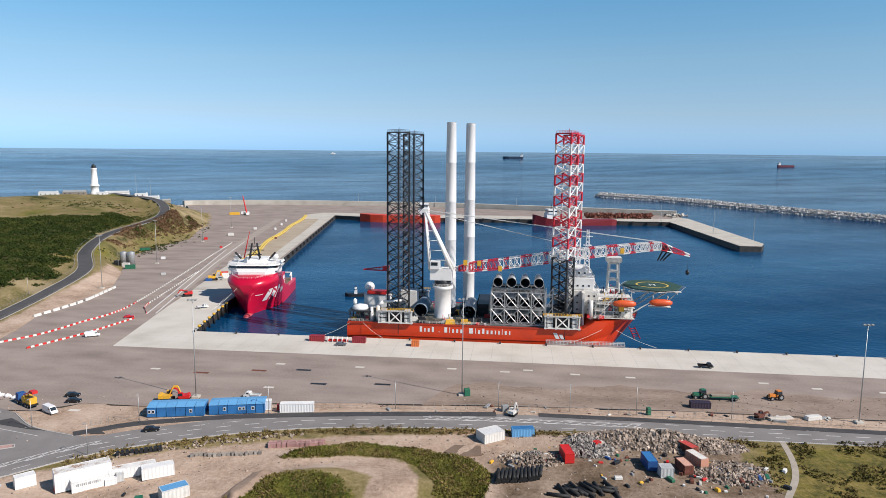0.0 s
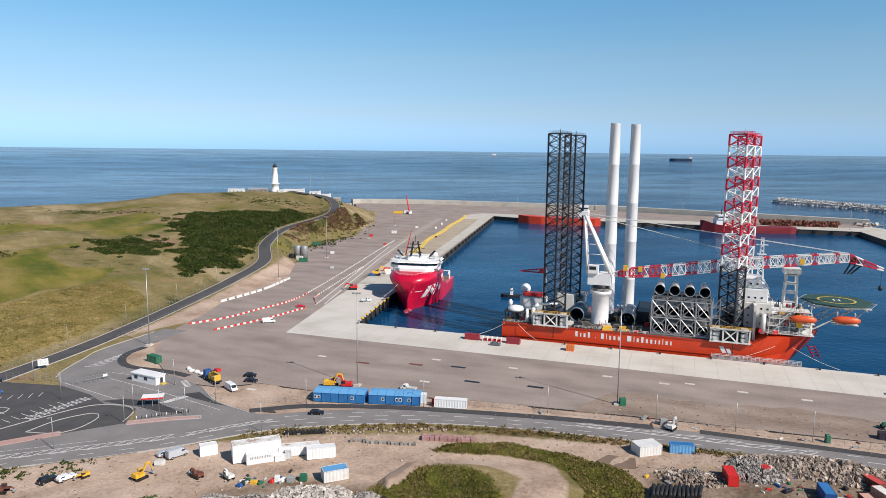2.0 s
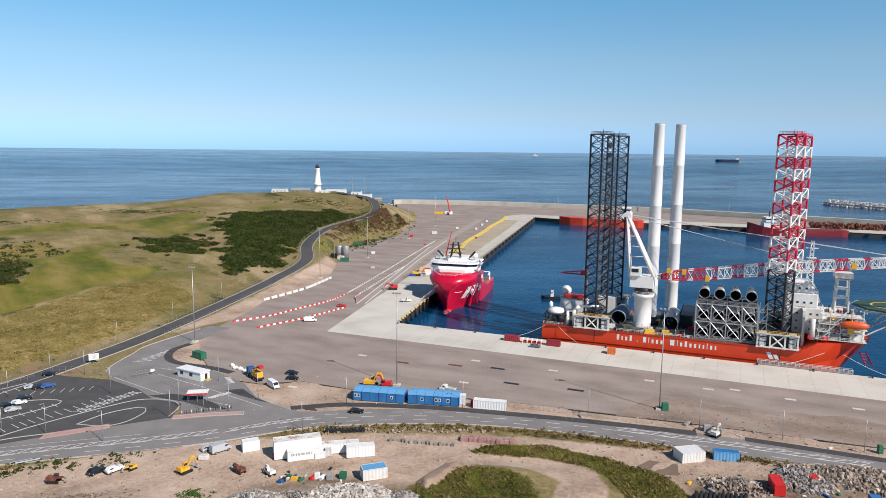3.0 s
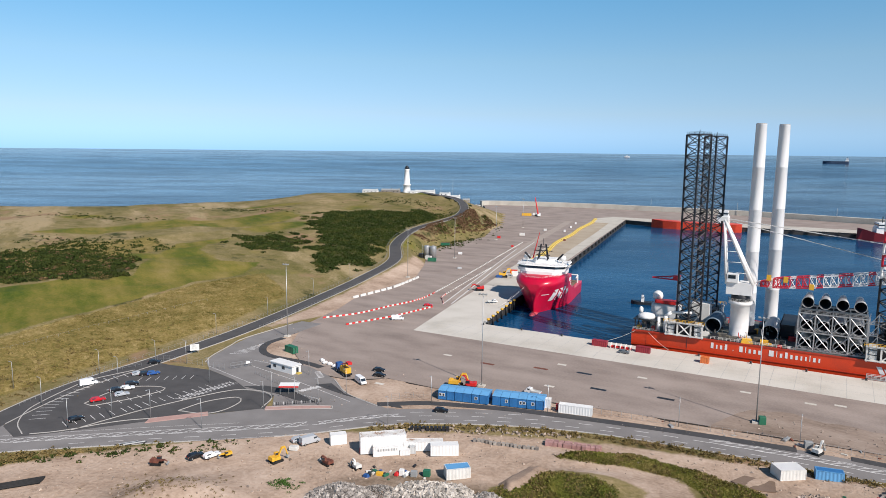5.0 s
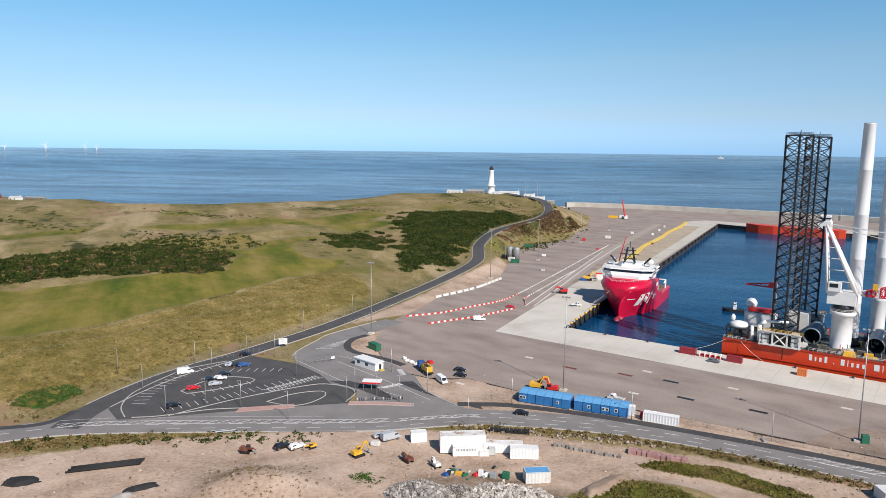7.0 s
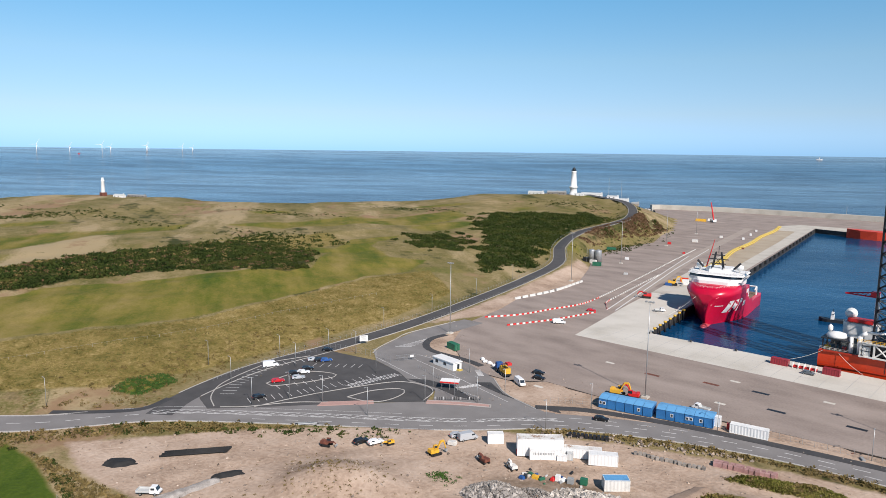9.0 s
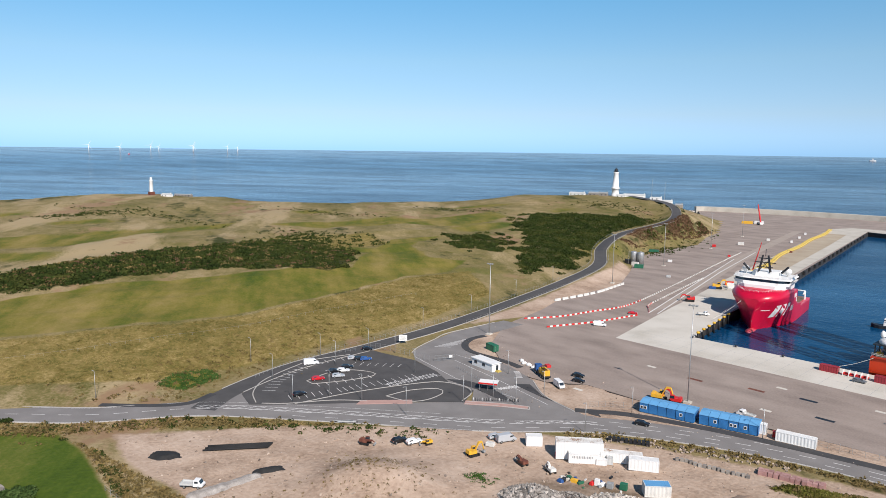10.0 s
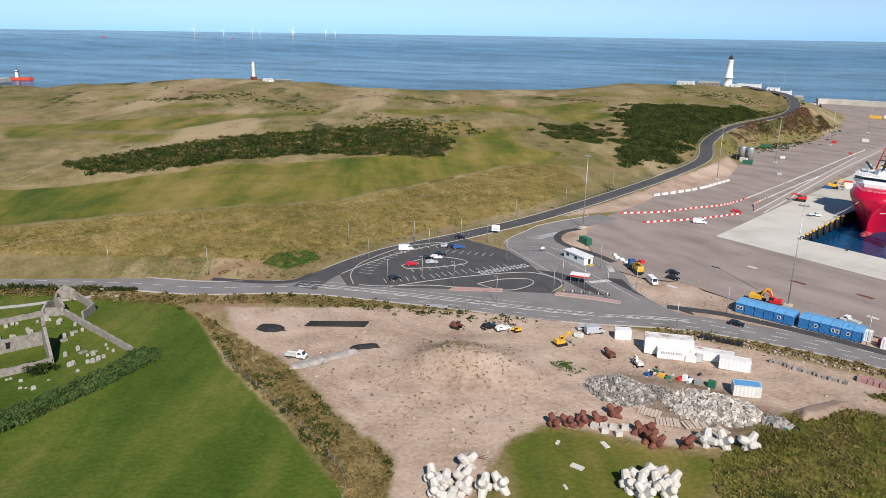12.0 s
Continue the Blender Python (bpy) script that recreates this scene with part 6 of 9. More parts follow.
def cabin(x, y, turn, spots):
    """One blue cabin module with its gable roof."""
    c = holder("site_cabin", pose(x, y, 0.1, 0, 0, turn), "blue corrugated site cabin with faded roof beside the road", "cabin", "blue site cabins")
    part("body", box(bmesh.new(), (0, 0, 1.55), (2.6, 6.2, 2.9)), BLUE, c)
    for k in range(9):
        bm = box(bmesh.new(), (-1.2 + k * 0.3, -3.12, 1.5), (0.1, 0.06, 2.7))
        part("rib", bm, BLUE, c)
    bm = loft(bmesh.new(), [[(-1.32, y_, 3.0), (1.32, y_, 3.0), (1.32, y_, 3.08), (-1.32, y_, 3.12)] if abs(y_) > 3 else [(-1.32, y_, 3.0), (1.32, y_, 3.0), (1.32, y_, 3.6), (-1.32, y_, 3.64)] for y_ in (-3.25, 0, 3.25)])
    part("roof", bm, BLUE_ROOF, c)
    for u in spots:
        w = part("window", box(bmesh.new(), (u, -3.17, 1.75), (0.9, 0.08, 1.0)), WHITE, c, "white framed window")
        part("pane", box(bmesh.new(), (u, -3.215, 1.75), (0.62, 0.03, 0.72)), GLASS, w)
    return c


for k in range(6):
    cabin(-86.4 + 2.76 * k, 203.2 + 0.30 * k, 6.3, {0: (-0.6, 0.5), 4: (0.2,)}.get(k, ()))
for k in range(6):
    cabin(-68.8 + 2.72 * k, 205.6 + 0.36 * k, 7.5, {1: (0.5,), 3: (-0.5, 0.6), 4: (0.6,)}.get(k, ()))


# gatehouse and shelter
gh = holder("gatehouse", pose(-149.6, 203.8, 0.08, 0, 0, -13), "white gatehouse cabin with flat roof and dark windows", "gatehouse")
part("wall", box(bmesh.new(), (0, 0, 1.4), (11.5, 4, 2.8)), WHITE, gh)
part("roof", box(bmesh.new(), (0, 0, 2.95), (12.1, 4.6, 0.3)), WHITE, gh)
for u in (-3.6, 1.0):
    part("window", box(bmesh.new(), (u, -2.02, 1.7), (1.5, 0.08, 1.1)), GLASS, gh)
part("door", box(bmesh.new(), (5.77, 0.4, 1.15), (0.08, 1.1, 2.2)), GLASS, gh)
part("step", box(bmesh.new(), (6.5, 0.4, 0.15), (1.4, 1.8, 0.4)), YELLOW_HOSE, gh)
st = holder("bus_shelter", pose(-134.2, 184.6, 0.17, 0, 0, 25), "open shelter with pale roof and red fascia", "shelter")
part("roof", box(bmesh.new(), (0, 0, 2.8), (6.4, 3.2, 0.2), 0, 0.06), WHITE, st)
part("fascia", box(bmesh.new(), (0, -1.62, 2.55), (6.4, 0.08, 0.5)), RED, st)
for sx in (-2.8, 0, 2.8):
    for sy in (-1.3, 1.3):
        part("post", tube(bmesh.new(), (sx, sy, 0), (sx, sy, 2.7), 0.07, seg=6), GREY, st)
sg = holder("sign_board", pose(-194.6, 206.6, 0.05, 0, 0, 50), "white notice board on two posts in grass", "sign")
part("panel", box(bmesh.new(), (0, 0, 2.4), (3.4, 0.12, 2.4)), WHITE, sg)
for sx in (-1.3, 1.3):
    part("post", tube(bmesh.new(), (sx, 0.12, 0), (sx, 0.12, 3.4), 0.07, seg=6), STEEL, sg)
for k in range(5):
    part("text_bar", box(bmesh.new(), (-0.1 + 0.1 * (k % 2), -0.075, 3.2 - k * 0.36), (2.4 - 0.3 * (k % 3), 0.02, 0.12)), GREY, sg)


# lamps
def mast(x, y, h=33.0, turn=0):
    m = holder("light_mast", pose(x, y, 0, 0, 0, turn), "tall slender galvanised floodlight mast on concrete base", "light mast", "yard light masts")
    part("pole", tube(bmesh.new(), (0, 0, 0.5), (0, 0, h), 0.2, 0.1, seg=10), STEEL, m)
    part("base", box(bmesh.new(), (0, 0, 0.3), (2.2, 2.2, 0.6)), CONCRETE, m)
    bm = bmesh.new()
    box(bm, (0, 0, h + 0.1), (2.6, 0.3, 0.2))
    box(bm, (0, 0, h + 0.1), (0.3, 2.0, 0.2))
    part("crossarm", bm, STEEL, m)
    for dx in (-1.2, 0, 1.2):
        part("floodlight", box(bmesh.new(), (dx, -0.3, h + 0.25), (0.6, 0.7, 0.3), 0, 0.35), GREY, m)


for x, y, h in ((-79, 217.8, 32), (7, 222, 32), (125.4, 201, 30), (-177.0, 242.9, 31.2), (-193, 392, 30), (-197, 479, 30), (-205, 596, 30), (-213, 705, 30)):
    mast(x, y, h)


def street_lamp(x, y, turn=0, h=9.0, z=None):
    m = holder("street_lamp", pose(x, y, ground_z(x, y) if z is None else z, 0, 0, turn), "slim galvanised street lamp with small head", "street lamp", "street lamps")
    part("pole", tube(bmesh.new(), (0, 0, 0), (0, 0, h), 0.11, 0.06, seg=8), STEEL, m)
    part("arm", tube(bmesh.new(), (0, 0, h), (0.9, 0, h + 0.1), 0.05, seg=6), STEEL, m)
    part("lamp_head", box(bmesh.new(), (1.1, 0, h + 0.1), (0.7, 0.28, 0.12)), GREY, m)


for x, y in ((-217.6, 148.4), (-197, 143), (-173.9, 133.7), (-169, 144.6), (-193.3, 168.7), (-206, 172), (-198, 190), (-187.6, 194.6), (-139.5, 149.6), (-158.3, 149), (-133, 169.4), (-165, 181.5), (-136.6, 178.3), (-126.8, 177), (-119.6, 179.4), (-139, 203), (-116.4, 191), (-221, 93), (-243, 68), (-207, 233), (-208, 270), (-214, 318), (-219, 365), (-52, 203.5), (-14, 209), (18, 209.5), (60, 206), (88, 203), (-88, 196), (-270, 40), (-92, 174), (40, 208)):
    street_lamp(x, y, 180 if x < -180 else -90)


# red and white barriers
def barrier_unit(mat, name):
    return mesh_of(name, loft(bmesh.new(), [[(u, -0.2, 0), (u, 0.2, 0), (u, 0.12, 0.25), (u, 0.08, 0.72), (u, -0.08, 0.72), (u, -0.12, 0.25)] for u in (-0.74, 0.74)]), mat)


unit_red, unit_white = barrier_unit(RED, "barrier_red"), barrier_unit(OFFWHITE, "barrier_white")
for pts in ([(-181, 278), (-171, 293), (-164.6, 314), (-159, 331), (-158, 353), (-163, 420), (-172, 520), (-178, 590)], [(-164.5, 271.5), (-153.3, 294.3), (-144.5, 321)], [(-143.2, 333), (-146.5, 340), (-149.9, 347.4), (-152, 370), (-156, 420), (-158, 450)]):
    line = smooth_line(pts, 1.62)
    for k, (p, n) in enumerate(zip(line, sides(line))):
        far = p[1] > 356
        if far and k % 2:
            continue
        ob = new("barrier", unit_red if k % 2 == 0 and not far else unit_white)
        ob.matrix_basis = pose(p[0], p[1], 0.02, 0, 0, math.degrees(math.atan2(-n[0], n[1])))
        tagged(ob, "red plastic road barrier in a row" if k % 2 == 0 and not far else "white plastic road barrier in a row", "barrier", "yard barriers")
big = mesh_of("barrier_block", loft(bmesh.new(), [[(u, -0.5, 0), (u, 0.5, 0), (u, 0.25, 0.5), (u, 0.2, 1.2), (u, -0.2, 1.2), (u, -0.25, 0.5)] for u in (-2.2, 2.2)]), OFFWHITE)
line = smooth_line([(-191.5, 325), (-188, 342.8), (-185.7, 361), (-186.5, 392)], 4.9)
for p, n in zip(line, sides(line)):
    ob = new("concrete_barrier", big)
    ob.matrix_basis = pose(p[0], p[1], 0.02, 0, 0, math.degrees(math.atan2(-n[0], n[1])))
    tagged(ob, "white concrete barrier beside the verge", "barrier", "white barriers")


# machines
def excavator(x, y, turn, mat, label, s=1.0, z=0.05, boom_up=0.9):
    e = holder("excavator", pose(x, y, z, 0, 0, turn) @ Matrix.Scale(s, 4), label, "excavator", "machines")
    for sy in (-1, 1):
        bm = bmesh.new()
        box(bm, (0, sy * 1.1, 0.5), (3.2, 0.6, 0.9))
        for k in (-1.6, 1.6):
            tube(bm, (k, sy * 1.1 - 0.3, 0.5), (k, sy * 1.1 + 0.3, 0.5), 0.45, seg=10)
        part("track", bm, BLACK, e)
    bm = box(bmesh.new(), (-0.6, 0, 1.55), (3.0, 2.5, 1.0))
    box(bm, (-1.7, 0, 1.7), (1.0, 2.5, 1.2), taper=0.85)
    part("upper_body", bm, mat, e)
    cb = part("cab", box(bmesh.new(), (0.6, 0.75, 2.1), (1.5, 1.0, 1.7), taper=0.9), mat, e)
    part("cab_glass", box(bmesh.new(), (0.66, 0.75, 2.35), (1.5, 1.04, 0.9), taper=0.9), GLASS, cb)
    k = Vector((3.2, -0.2, 4.6 * boom_up))
    bm = bmesh.new()
    loft(bm, [[(p[0], -0.2 - w, p[2] - w), (p[0], -0.2 + w, p[2] - w), (p[0], -0.2 + w, p[2] + w), (p[0], -0.2 - w, p[2] + w)] for p, w in (((0.8, 0, 1.9), 0.28), ((1.9, 0, k.z), 0.34), ((3.2, 0, k.z + 0.2), 0.25))])
    part("boom_arm", bm, mat, e)
    bm = bmesh.new()
    tube(bm, (3.2, -0.2, k.z + 0.2), (4.2, -0.2, 1.4), 0.24, 0.18, seg=6)
    part("stick", bm, mat, e)
    bm = bmesh.new()
    loft(bm, [[(4.2, y_, 1.5), (4.7, y_, 0.9), (4.3, y_, 0.3), (3.7, y_, 0.7)] for y_ in (-0.7, 0.3)])
    part("bucket", bm, GREY, e)
    return e


excavator(-87, 214.2, 10, YELLOW, "yellow tracked excavator behind blue cabins", 1.1)
excavator(-82.0, 214.6, 190, RED, "red piling machine with dark frame", 1.0)
excavator(22, 204.6, 60, OFFWHITE, "small white and red excavator on the verge", 0.75)
excavator(-106.7, 140.4, 70, YELLOW, "old yellow and brown excavator on the site", 0.8)
excavator(-93.8, 144.4, 160, RUST, "rusty red machine with a raised arm", 0.7, boom_up=0.5)
excavator(-86, 145.6, 150, OFFWHITE, "white and red mini excavator", 0.65, boom_up=0.6)
excavator(-133.2, 126.6, 20, RUST, "rusty old machine arm on bare earth", 0.7, boom_up=0.4)
excavator(-137.6, 373, 200, RED, "red handling machine on the quay", 1.2, boom_up=0.6)
excavator(-120.3, 137.8, 250, YELLOW, "yellow dumper with dark seat", 0.55, boom_up=0.4)
excavator(-139, 420, 20, YELLOW, "yellow machine on the older quay", 1.3)
excavator(97, 203.4, 20, RUST, "brown machine on the verge", 0.8, boom_up=0.5)


def tractor(x, y, turn, mat, label):
    e = holder("tractor", pose(x, y, 0.02, 0, 0, turn), label, "tractor", "machines")
    part("bonnet", box(bmesh.new(), (1.2, 0, 1.5), (2.6, 1.1, 1.0), taper=0.85), mat, e)
    part("cab", box(bmesh.new(), (-0.9, 0, 2.1), (1.8, 1.7, 2.0), taper=0.85), mat, e)
    part("cab_glass", box(bmesh.new(), (-0.9, 0, 2.4), (1.84, 1.74, 1.0), taper=0.88), GLASS, e)
    wheels(e, [(-1.2, -1.1), (-1.2, 1.1)], 1.0, 0.6)
    wheels(e, [(1.9, -0.95), (1.9, 0.95)], 0.65, 0.45)
    return e


tractor(85, 221.2, 185, GREEN, "green tractor with a loaded flat trailer")
tractor(109.6, 220.6, 190, paint("orange_machine", (0.6, 0.2, 0.03), 0.5, 0.3), "orange yellow dumper truck on the yard")
tr = holder("flat_trailer", pose(92.4, 220.2, 0.02, 0, 0, -4), "dark green flat trailer carrying planks", "trailer")
part("bed", box(bmesh.new(), (0, 0, 1.0), (9, 2.4, 0.3)), GREEN, tr)
part("load", box(bmesh.new(), (-1, 0, 1.35), (6, 1.8, 0.4)), surface("grey_timber", [(0.2, 0.17, 0.13), (0.32, 0.28, 0.22)], 0.9, 1, 5, 0.2), tr)
wheels(tr, [(2.4, -1.1), (2.4, 1.1), (3.6, -1.1), (3.6, 1.1)], 0.5, 0.35)
dr = holder("drilling_rig", pose(-128.6, 209.4, 0.09, 0, 0, -35), "blue, yellow and red truck-mounted drilling rig parked at the gate", "drilling rig")
part("chassis", box(bmesh.new(), (0, 0, 1.0), (9.5, 2.4, 0.5)), DARK, dr)
part("cab", box(bmesh.new(), (-3.9, 0, 2.2), (2.0, 2.4, 2.2), taper=0.9), BLUE_DARK, dr)
part("winch_drum", tube(bmesh.new(), (0.2, -1.2, 2.3), (0.2, 1.2, 2.3), 1.1, seg=12), YELLOW, dr)
part("engine_cover", box(bmesh.new(), (2.6, 0, 2.2), (3.0, 2.2, 2.0)), YELLOW, dr)
bm = bmesh.new()
for s in (-0.5, 0.5):
    tube(bm, (-0.6, s, 3.5), (4.8, s, 5.4), 0.2, seg=6)
    for k in range(5):
        tube(bm, (-0.4 + k, -0.5, 3.6 + k * 0.36), (0.4 + k, 0.5, 3.9 + k * 0.36), 0.12, seg=4)
box(bm, (4.6, 0, 5.2), (2.2, 1.6, 0.8))
part("folded_mast", bm, RED, dr)
wheels(dr, [(-3.4, -1.1), (-3.4, 1.1), (1.6, -1.1), (1.6, 1.1), (3.0, -1.1), (3.0, 1.1)], 0.52, 0.4)
for k, (x, y, z) in enumerate(((-136, 215, 0), (-139, 216.5, 0), (-141.5, 217.2, 0), (-133.8, 214.2, 0), (-143.8, 219, 0))):
    bm = bmesh.new()
    bmesh.ops.create_icosphere(bm, subdivisions=2, radius=1.0)
    for v in bm.verts:
        v.co = Vector((v.co.x * 1.3, v.co.y, max(v.co.z * 0.9, -0.5) + 0.5)) * (0.8 + 0.3 * noise.noise(v.co * 1.7 + Vector((k, 0, 0))))
    ob = thing("bulk_bag", bm, WHITE, "white bulk bag on the ground by the gate", "bulk bag", "bulk bags")
    ob.matrix_basis = pose(x, y, z, 0, 0, k * 40)
# silos
sl = holder("silo_group", pose(-214, 472, 0, 0, 0, 0), "pair of pale steel storage silos with pipework", "silo")
for dx in (-2.6, 2.6):
    part("silo", lathe(bmesh.new(), [(2.4, 0), (2.4, 8.6), (2.3, 8.9), (0.4, 9.6)], (dx, 0, 0), 18), STEEL, sl)
part("pump_house", box(bmesh.new(), (-6.5, -1, 1.6), (3.4, 3.4, 3.2)), DARK, sl)
part("pipe", tube(bmesh.new(), (-5.2, -2.6, 0), (-5.2, -2.6, 9.8), 0.15, seg=6), STEEL, sl)
part("cabinet", box(bmesh.new(), (1, -5, 1.2), (4.6, 2.4, 2.4)), OFFWHITE, sl)


# ---- plants, stones and earth ----
def leaf_mass(name, centres, radii, per, mat, label, cat, size=0.42, flat_=0.75, seed=1, kind="stuff"):
    """Clumps of many small leaf sprays; centres are the feet of the clumps."""
    rng = np.random.RandomState(seed)
    c = np.repeat(np.array(centres, float), per, 0)
    r = np.repeat(np.array(radii, float), per)
    n = len(c)
    u, th = rng.uniform(-0.1, 1, n), rng.uniform(0, 2 * np.pi, n)
    k = np.sqrt(np.clip(1 - u * u, 0, 1))
    d = np.stack([k * np.cos(th), k * np.sin(th), u * flat_], 1)
    p = c + d * (r * rng.uniform(0.62, 1.05, n))[:, None]
    a, b2 = rng.normal(size=(n, 3)), rng.normal(size=(n, 3))
    a = a / np.linalg.norm(a, axis=1)[:, None]
    b2 = np.cross(a, b2)
    b2 = b2 / np.linalg.norm(b2, axis=1)[:, None]
    s = (r * size * rng.uniform(0.6, 1.3, n))[:, None]
    v = np.stack([p - a * s, p + b2 * s * 0.6, p + a * s, p - b2 * s * 0.6], 1).reshape(-1, 3)
    f = np.arange(n * 4).reshape(n, 4)
    me = bpy.data.meshes.new(name)
    me.from_pydata(v.tolist(), [], f.tolist())
    me.materials.append(mat)
    return tagged(new(name, me), label, cat, kind=kind)


def scatter(poly, n, seed, pad=0.0):
    rng = np.random.RandomState(seed)
    q = np.array(poly)
    lo, hi = q.min(0), q.max(0)
    pts = np.zeros((0, 2))
    while len(pts) < n:
        t = rng.uniform(lo, hi, (n * 2, 2))
        pts = np.vstack([pts, t[inside(t[:, 0], t[:, 1], poly)]])
    return pts[:n]


def masked(pts, scale, seed, keep):
    w = wave(pts[:, 0], pts[:, 1], scale, seed)
    return pts[w > keep]


def thicket(poly, n, seed, w, size, wave_seed, much, keep=0.5):
    """Feet of bushes, in a ragged outline round poly, with gaps."""
    q = np.array(poly, float)
    lo, hi = q.min(0) - w, q.max(0) + w
    t = np.random.RandomState(seed).uniform(lo, hi, (n, 2))
    return t[ragged(t[:, 0], t[:, 1], poly, w, size, wave_seed, much) > keep]


def with_ground(pts, sink=0.15):
    return np.column_stack([pts, ground_zs(pts) - sink])


rng = np.random.RandomState(5)
pts = thicket(BUSHES, 11500, 1, 8, 24, 77, 0.3)
leaf_mass("gorse", with_ground(pts), 0.7 + 2.6 * rng.beta(1.6, 2.6, len(pts)), 26, LEAF, "dark green gorse thicket on the golf links", "gorse", 0.27, seed=2)
pts = masked(scatter(BUSHES, 2600, 3), 24, 12, 0.25)
leaf_mass("dry_gorse", with_ground(pts, -0.2), rng.uniform(0.8, 1.9, len(pts)), 14, DRY_LEAF, "brown dry gorse among green thicket", "gorse", 0.36, seed=4)
pts = np.vstack([thicket(MID_BUSH, 3000, 68, 14, 26, 5, 0.4), thicket(BANK_BUSH, 21000, 6, 16, 34, 21, 0.42), masked(scatter(BANK_LOW, 900, 66), 30, 3, 0.3), masked(scatter(SAND, 300, 67), 16, 3, 0.0)])
pts = pts[dist_to(pts[:, 0], pts[:, 1], HILL_ROAD)[0] > 8]
leaf_mass("bank_scrub", with_ground(pts), rng.uniform(0.9, 2.2, len(pts)), 14, LEAF, "dark green bracken and scrub on the bank", "scrub", 0.38, seed=7)
SMALL_SCRUB = [((-400, 330), (34, 24), 240), ((-440, 350), (30, 20), 160), ((-668, 280), (16, 34), 260), ((-620, 330), (70, 12), 120), ((-560, 480), (60, 14), 160), ((-700, 300), (40, 10), 90), ((-470, 590), (50, 14), 110), ((-245, 455), (16, 40), 140), ((-228, 560), (10, 50), 160), ((-268, 640), (30, 60), 320), ((-330, 700), (60, 25), 200)]
allp = []
for (cx, cy), (sx, sy), n in SMALL_SCRUB:
    allp.append(np.column_stack([rng.normal(cx, sx * 0.6, n), rng.normal(cy, sy * 0.6, n)]))
pts = np.vstack(allp)
pts = pts[dist_to(pts[:, 0], pts[:, 1], HILL_ROAD)[0] > 7]
leaf_mass("links_scrub", with_ground(pts), rng.uniform(0.7, 1.7, len(pts)), 12, LEAF, "low dark scrub scattered over the links", "scrub", 0.4, seed=9)

# verge between the coast road and the works, and rough strip beside the field
def along(line, off0, off1, n, seed):
    r = np.random.RandomState(seed)
    i = r.randint(0, len(line), n)
    nr = sides(line)
    o = r.uniform(off0, off1, n)[:, None]
    return line[i, :2] + nr[i] * o + r.normal(0, 1.0, (n, 2))


west = main[main[:, 0] < -128]
pts = along(west[west[:, 0] > -330], -7.6, -14.5, 2600, 11)
pts = pts[~inside(pts[:, 0], pts[:, 1], SITE)]
pts2 = along(main[(main[:, 0] > -100) & (main[:, 0] < 90)], -7.0, -9.8, 900, 12)
leaf_mass("verge_grass", with_ground(np.vstack([pts, pts2]), 0.05), rng.uniform(0.35, 1.0, len(pts) + len(pts2)), 12, DRY_LEAF, "tall dry grass on the road verge", "grass", 0.4, 1.0, seed=13)
pts = along(west[west[:, 0] > -330], -7.4, -13.5, 420, 14)
leaf_mass("verge_scrub", with_ground(pts), rng.uniform(0.5, 1.3, len(pts)), 14, LEAF, "dark low scrub on the road verge", "scrub", 0.4, seed=15)
STRIP = [(-206, 72), (-188, 76), (-172, 77), (-140, 78), (-115, 74), (-94, 73), (-78, 58), (-60, 30), (-64, 24), (-86, 58), (-100, 62), (-123, 66), (-153, 68), (-188, 75)]
pts = scatter(STRIP, 1700, 16)
leaf_mass("rough_strip", with_ground(pts, 0.05), rng.uniform(0.35, 1.0, len(pts)), 14, DRY_LEAF, "tall dry grass beside the field fence", "grass", 0.38, 1.0, seed=17)
pts = masked(scatter(STRIP, 1500, 18), 22, 5, 0.0)
leaf_mass("rough_scrub", with_ground(pts), rng.uniform(0.5, 1.2, len(pts)), 16, LEAF, "green bramble scrub beside the field fence", "scrub", 0.36, seed=19)
OLIVE = surface("olive_scrub", [(0.025, 0.03, 0.007), (0.085, 0.072, 0.02), (0.20, 0.145, 0.055)], 0.9, 0.08, 1.2, 0.0)
GRASS_BLADE = surface("rank_grass", [(0.055, 0.068, 0.012), (0.145, 0.142, 0.030), (0.27, 0.21, 0.075)], 0.9, 0.07, 1.0, 0.0)
for poly, k in ((MOUND_A, 0), (MOUND_B, 200)):
    pts = masked(scatter(poly, 2400, 20 + k), 15, 6, 0.2)
    leaf_mass("mound_scrub", with_ground(pts), rng.uniform(0.35, 0.95, len(pts)), 14, OLIVE, "dark olive and brown scrub on a spoil mound", "scrub", 0.34, seed=21 + k)
    pts = scatter(poly, 4200, 70 + k)
    leaf_mass("mound_grass", with_ground(pts, 0.05), rng.uniform(0.25, 0.7, len(pts)), 11, GRASS_BLADE, "rank yellow-green grass on a spoil mound", "grass", 0.36, 0.9, seed=71 + k)
    pts = masked(scatter(poly, 1500, 72 + k), 11, 9, 0.1)
    leaf_mass("mound_straw", with_ground(pts, -0.05), rng.uniform(0.3, 0.8, len(pts)), 11, DRY_LEAF, "dry golden grass on a spoil mound", "grass", 0.38, 0.9, seed=73 + k)
pts = masked(scatter(EAST_ROUGH, 6500, 22), 22, 7, -0.1)
pts = pts[dist_to(pts[:, 0], pts[:, 1], [(96, 187), (95, 184), (92, 173), (88, 164), (78, 150)])[0] > 1.6]
leaf_mass("east_grass", with_ground(pts, 0.05), rng.uniform(0.3, 0.9, len(pts)), 12, bpy.data.materials["olive_scrub"], "long dry grass beside the trodden path", "grass", 0.4, 0.9, seed=23)
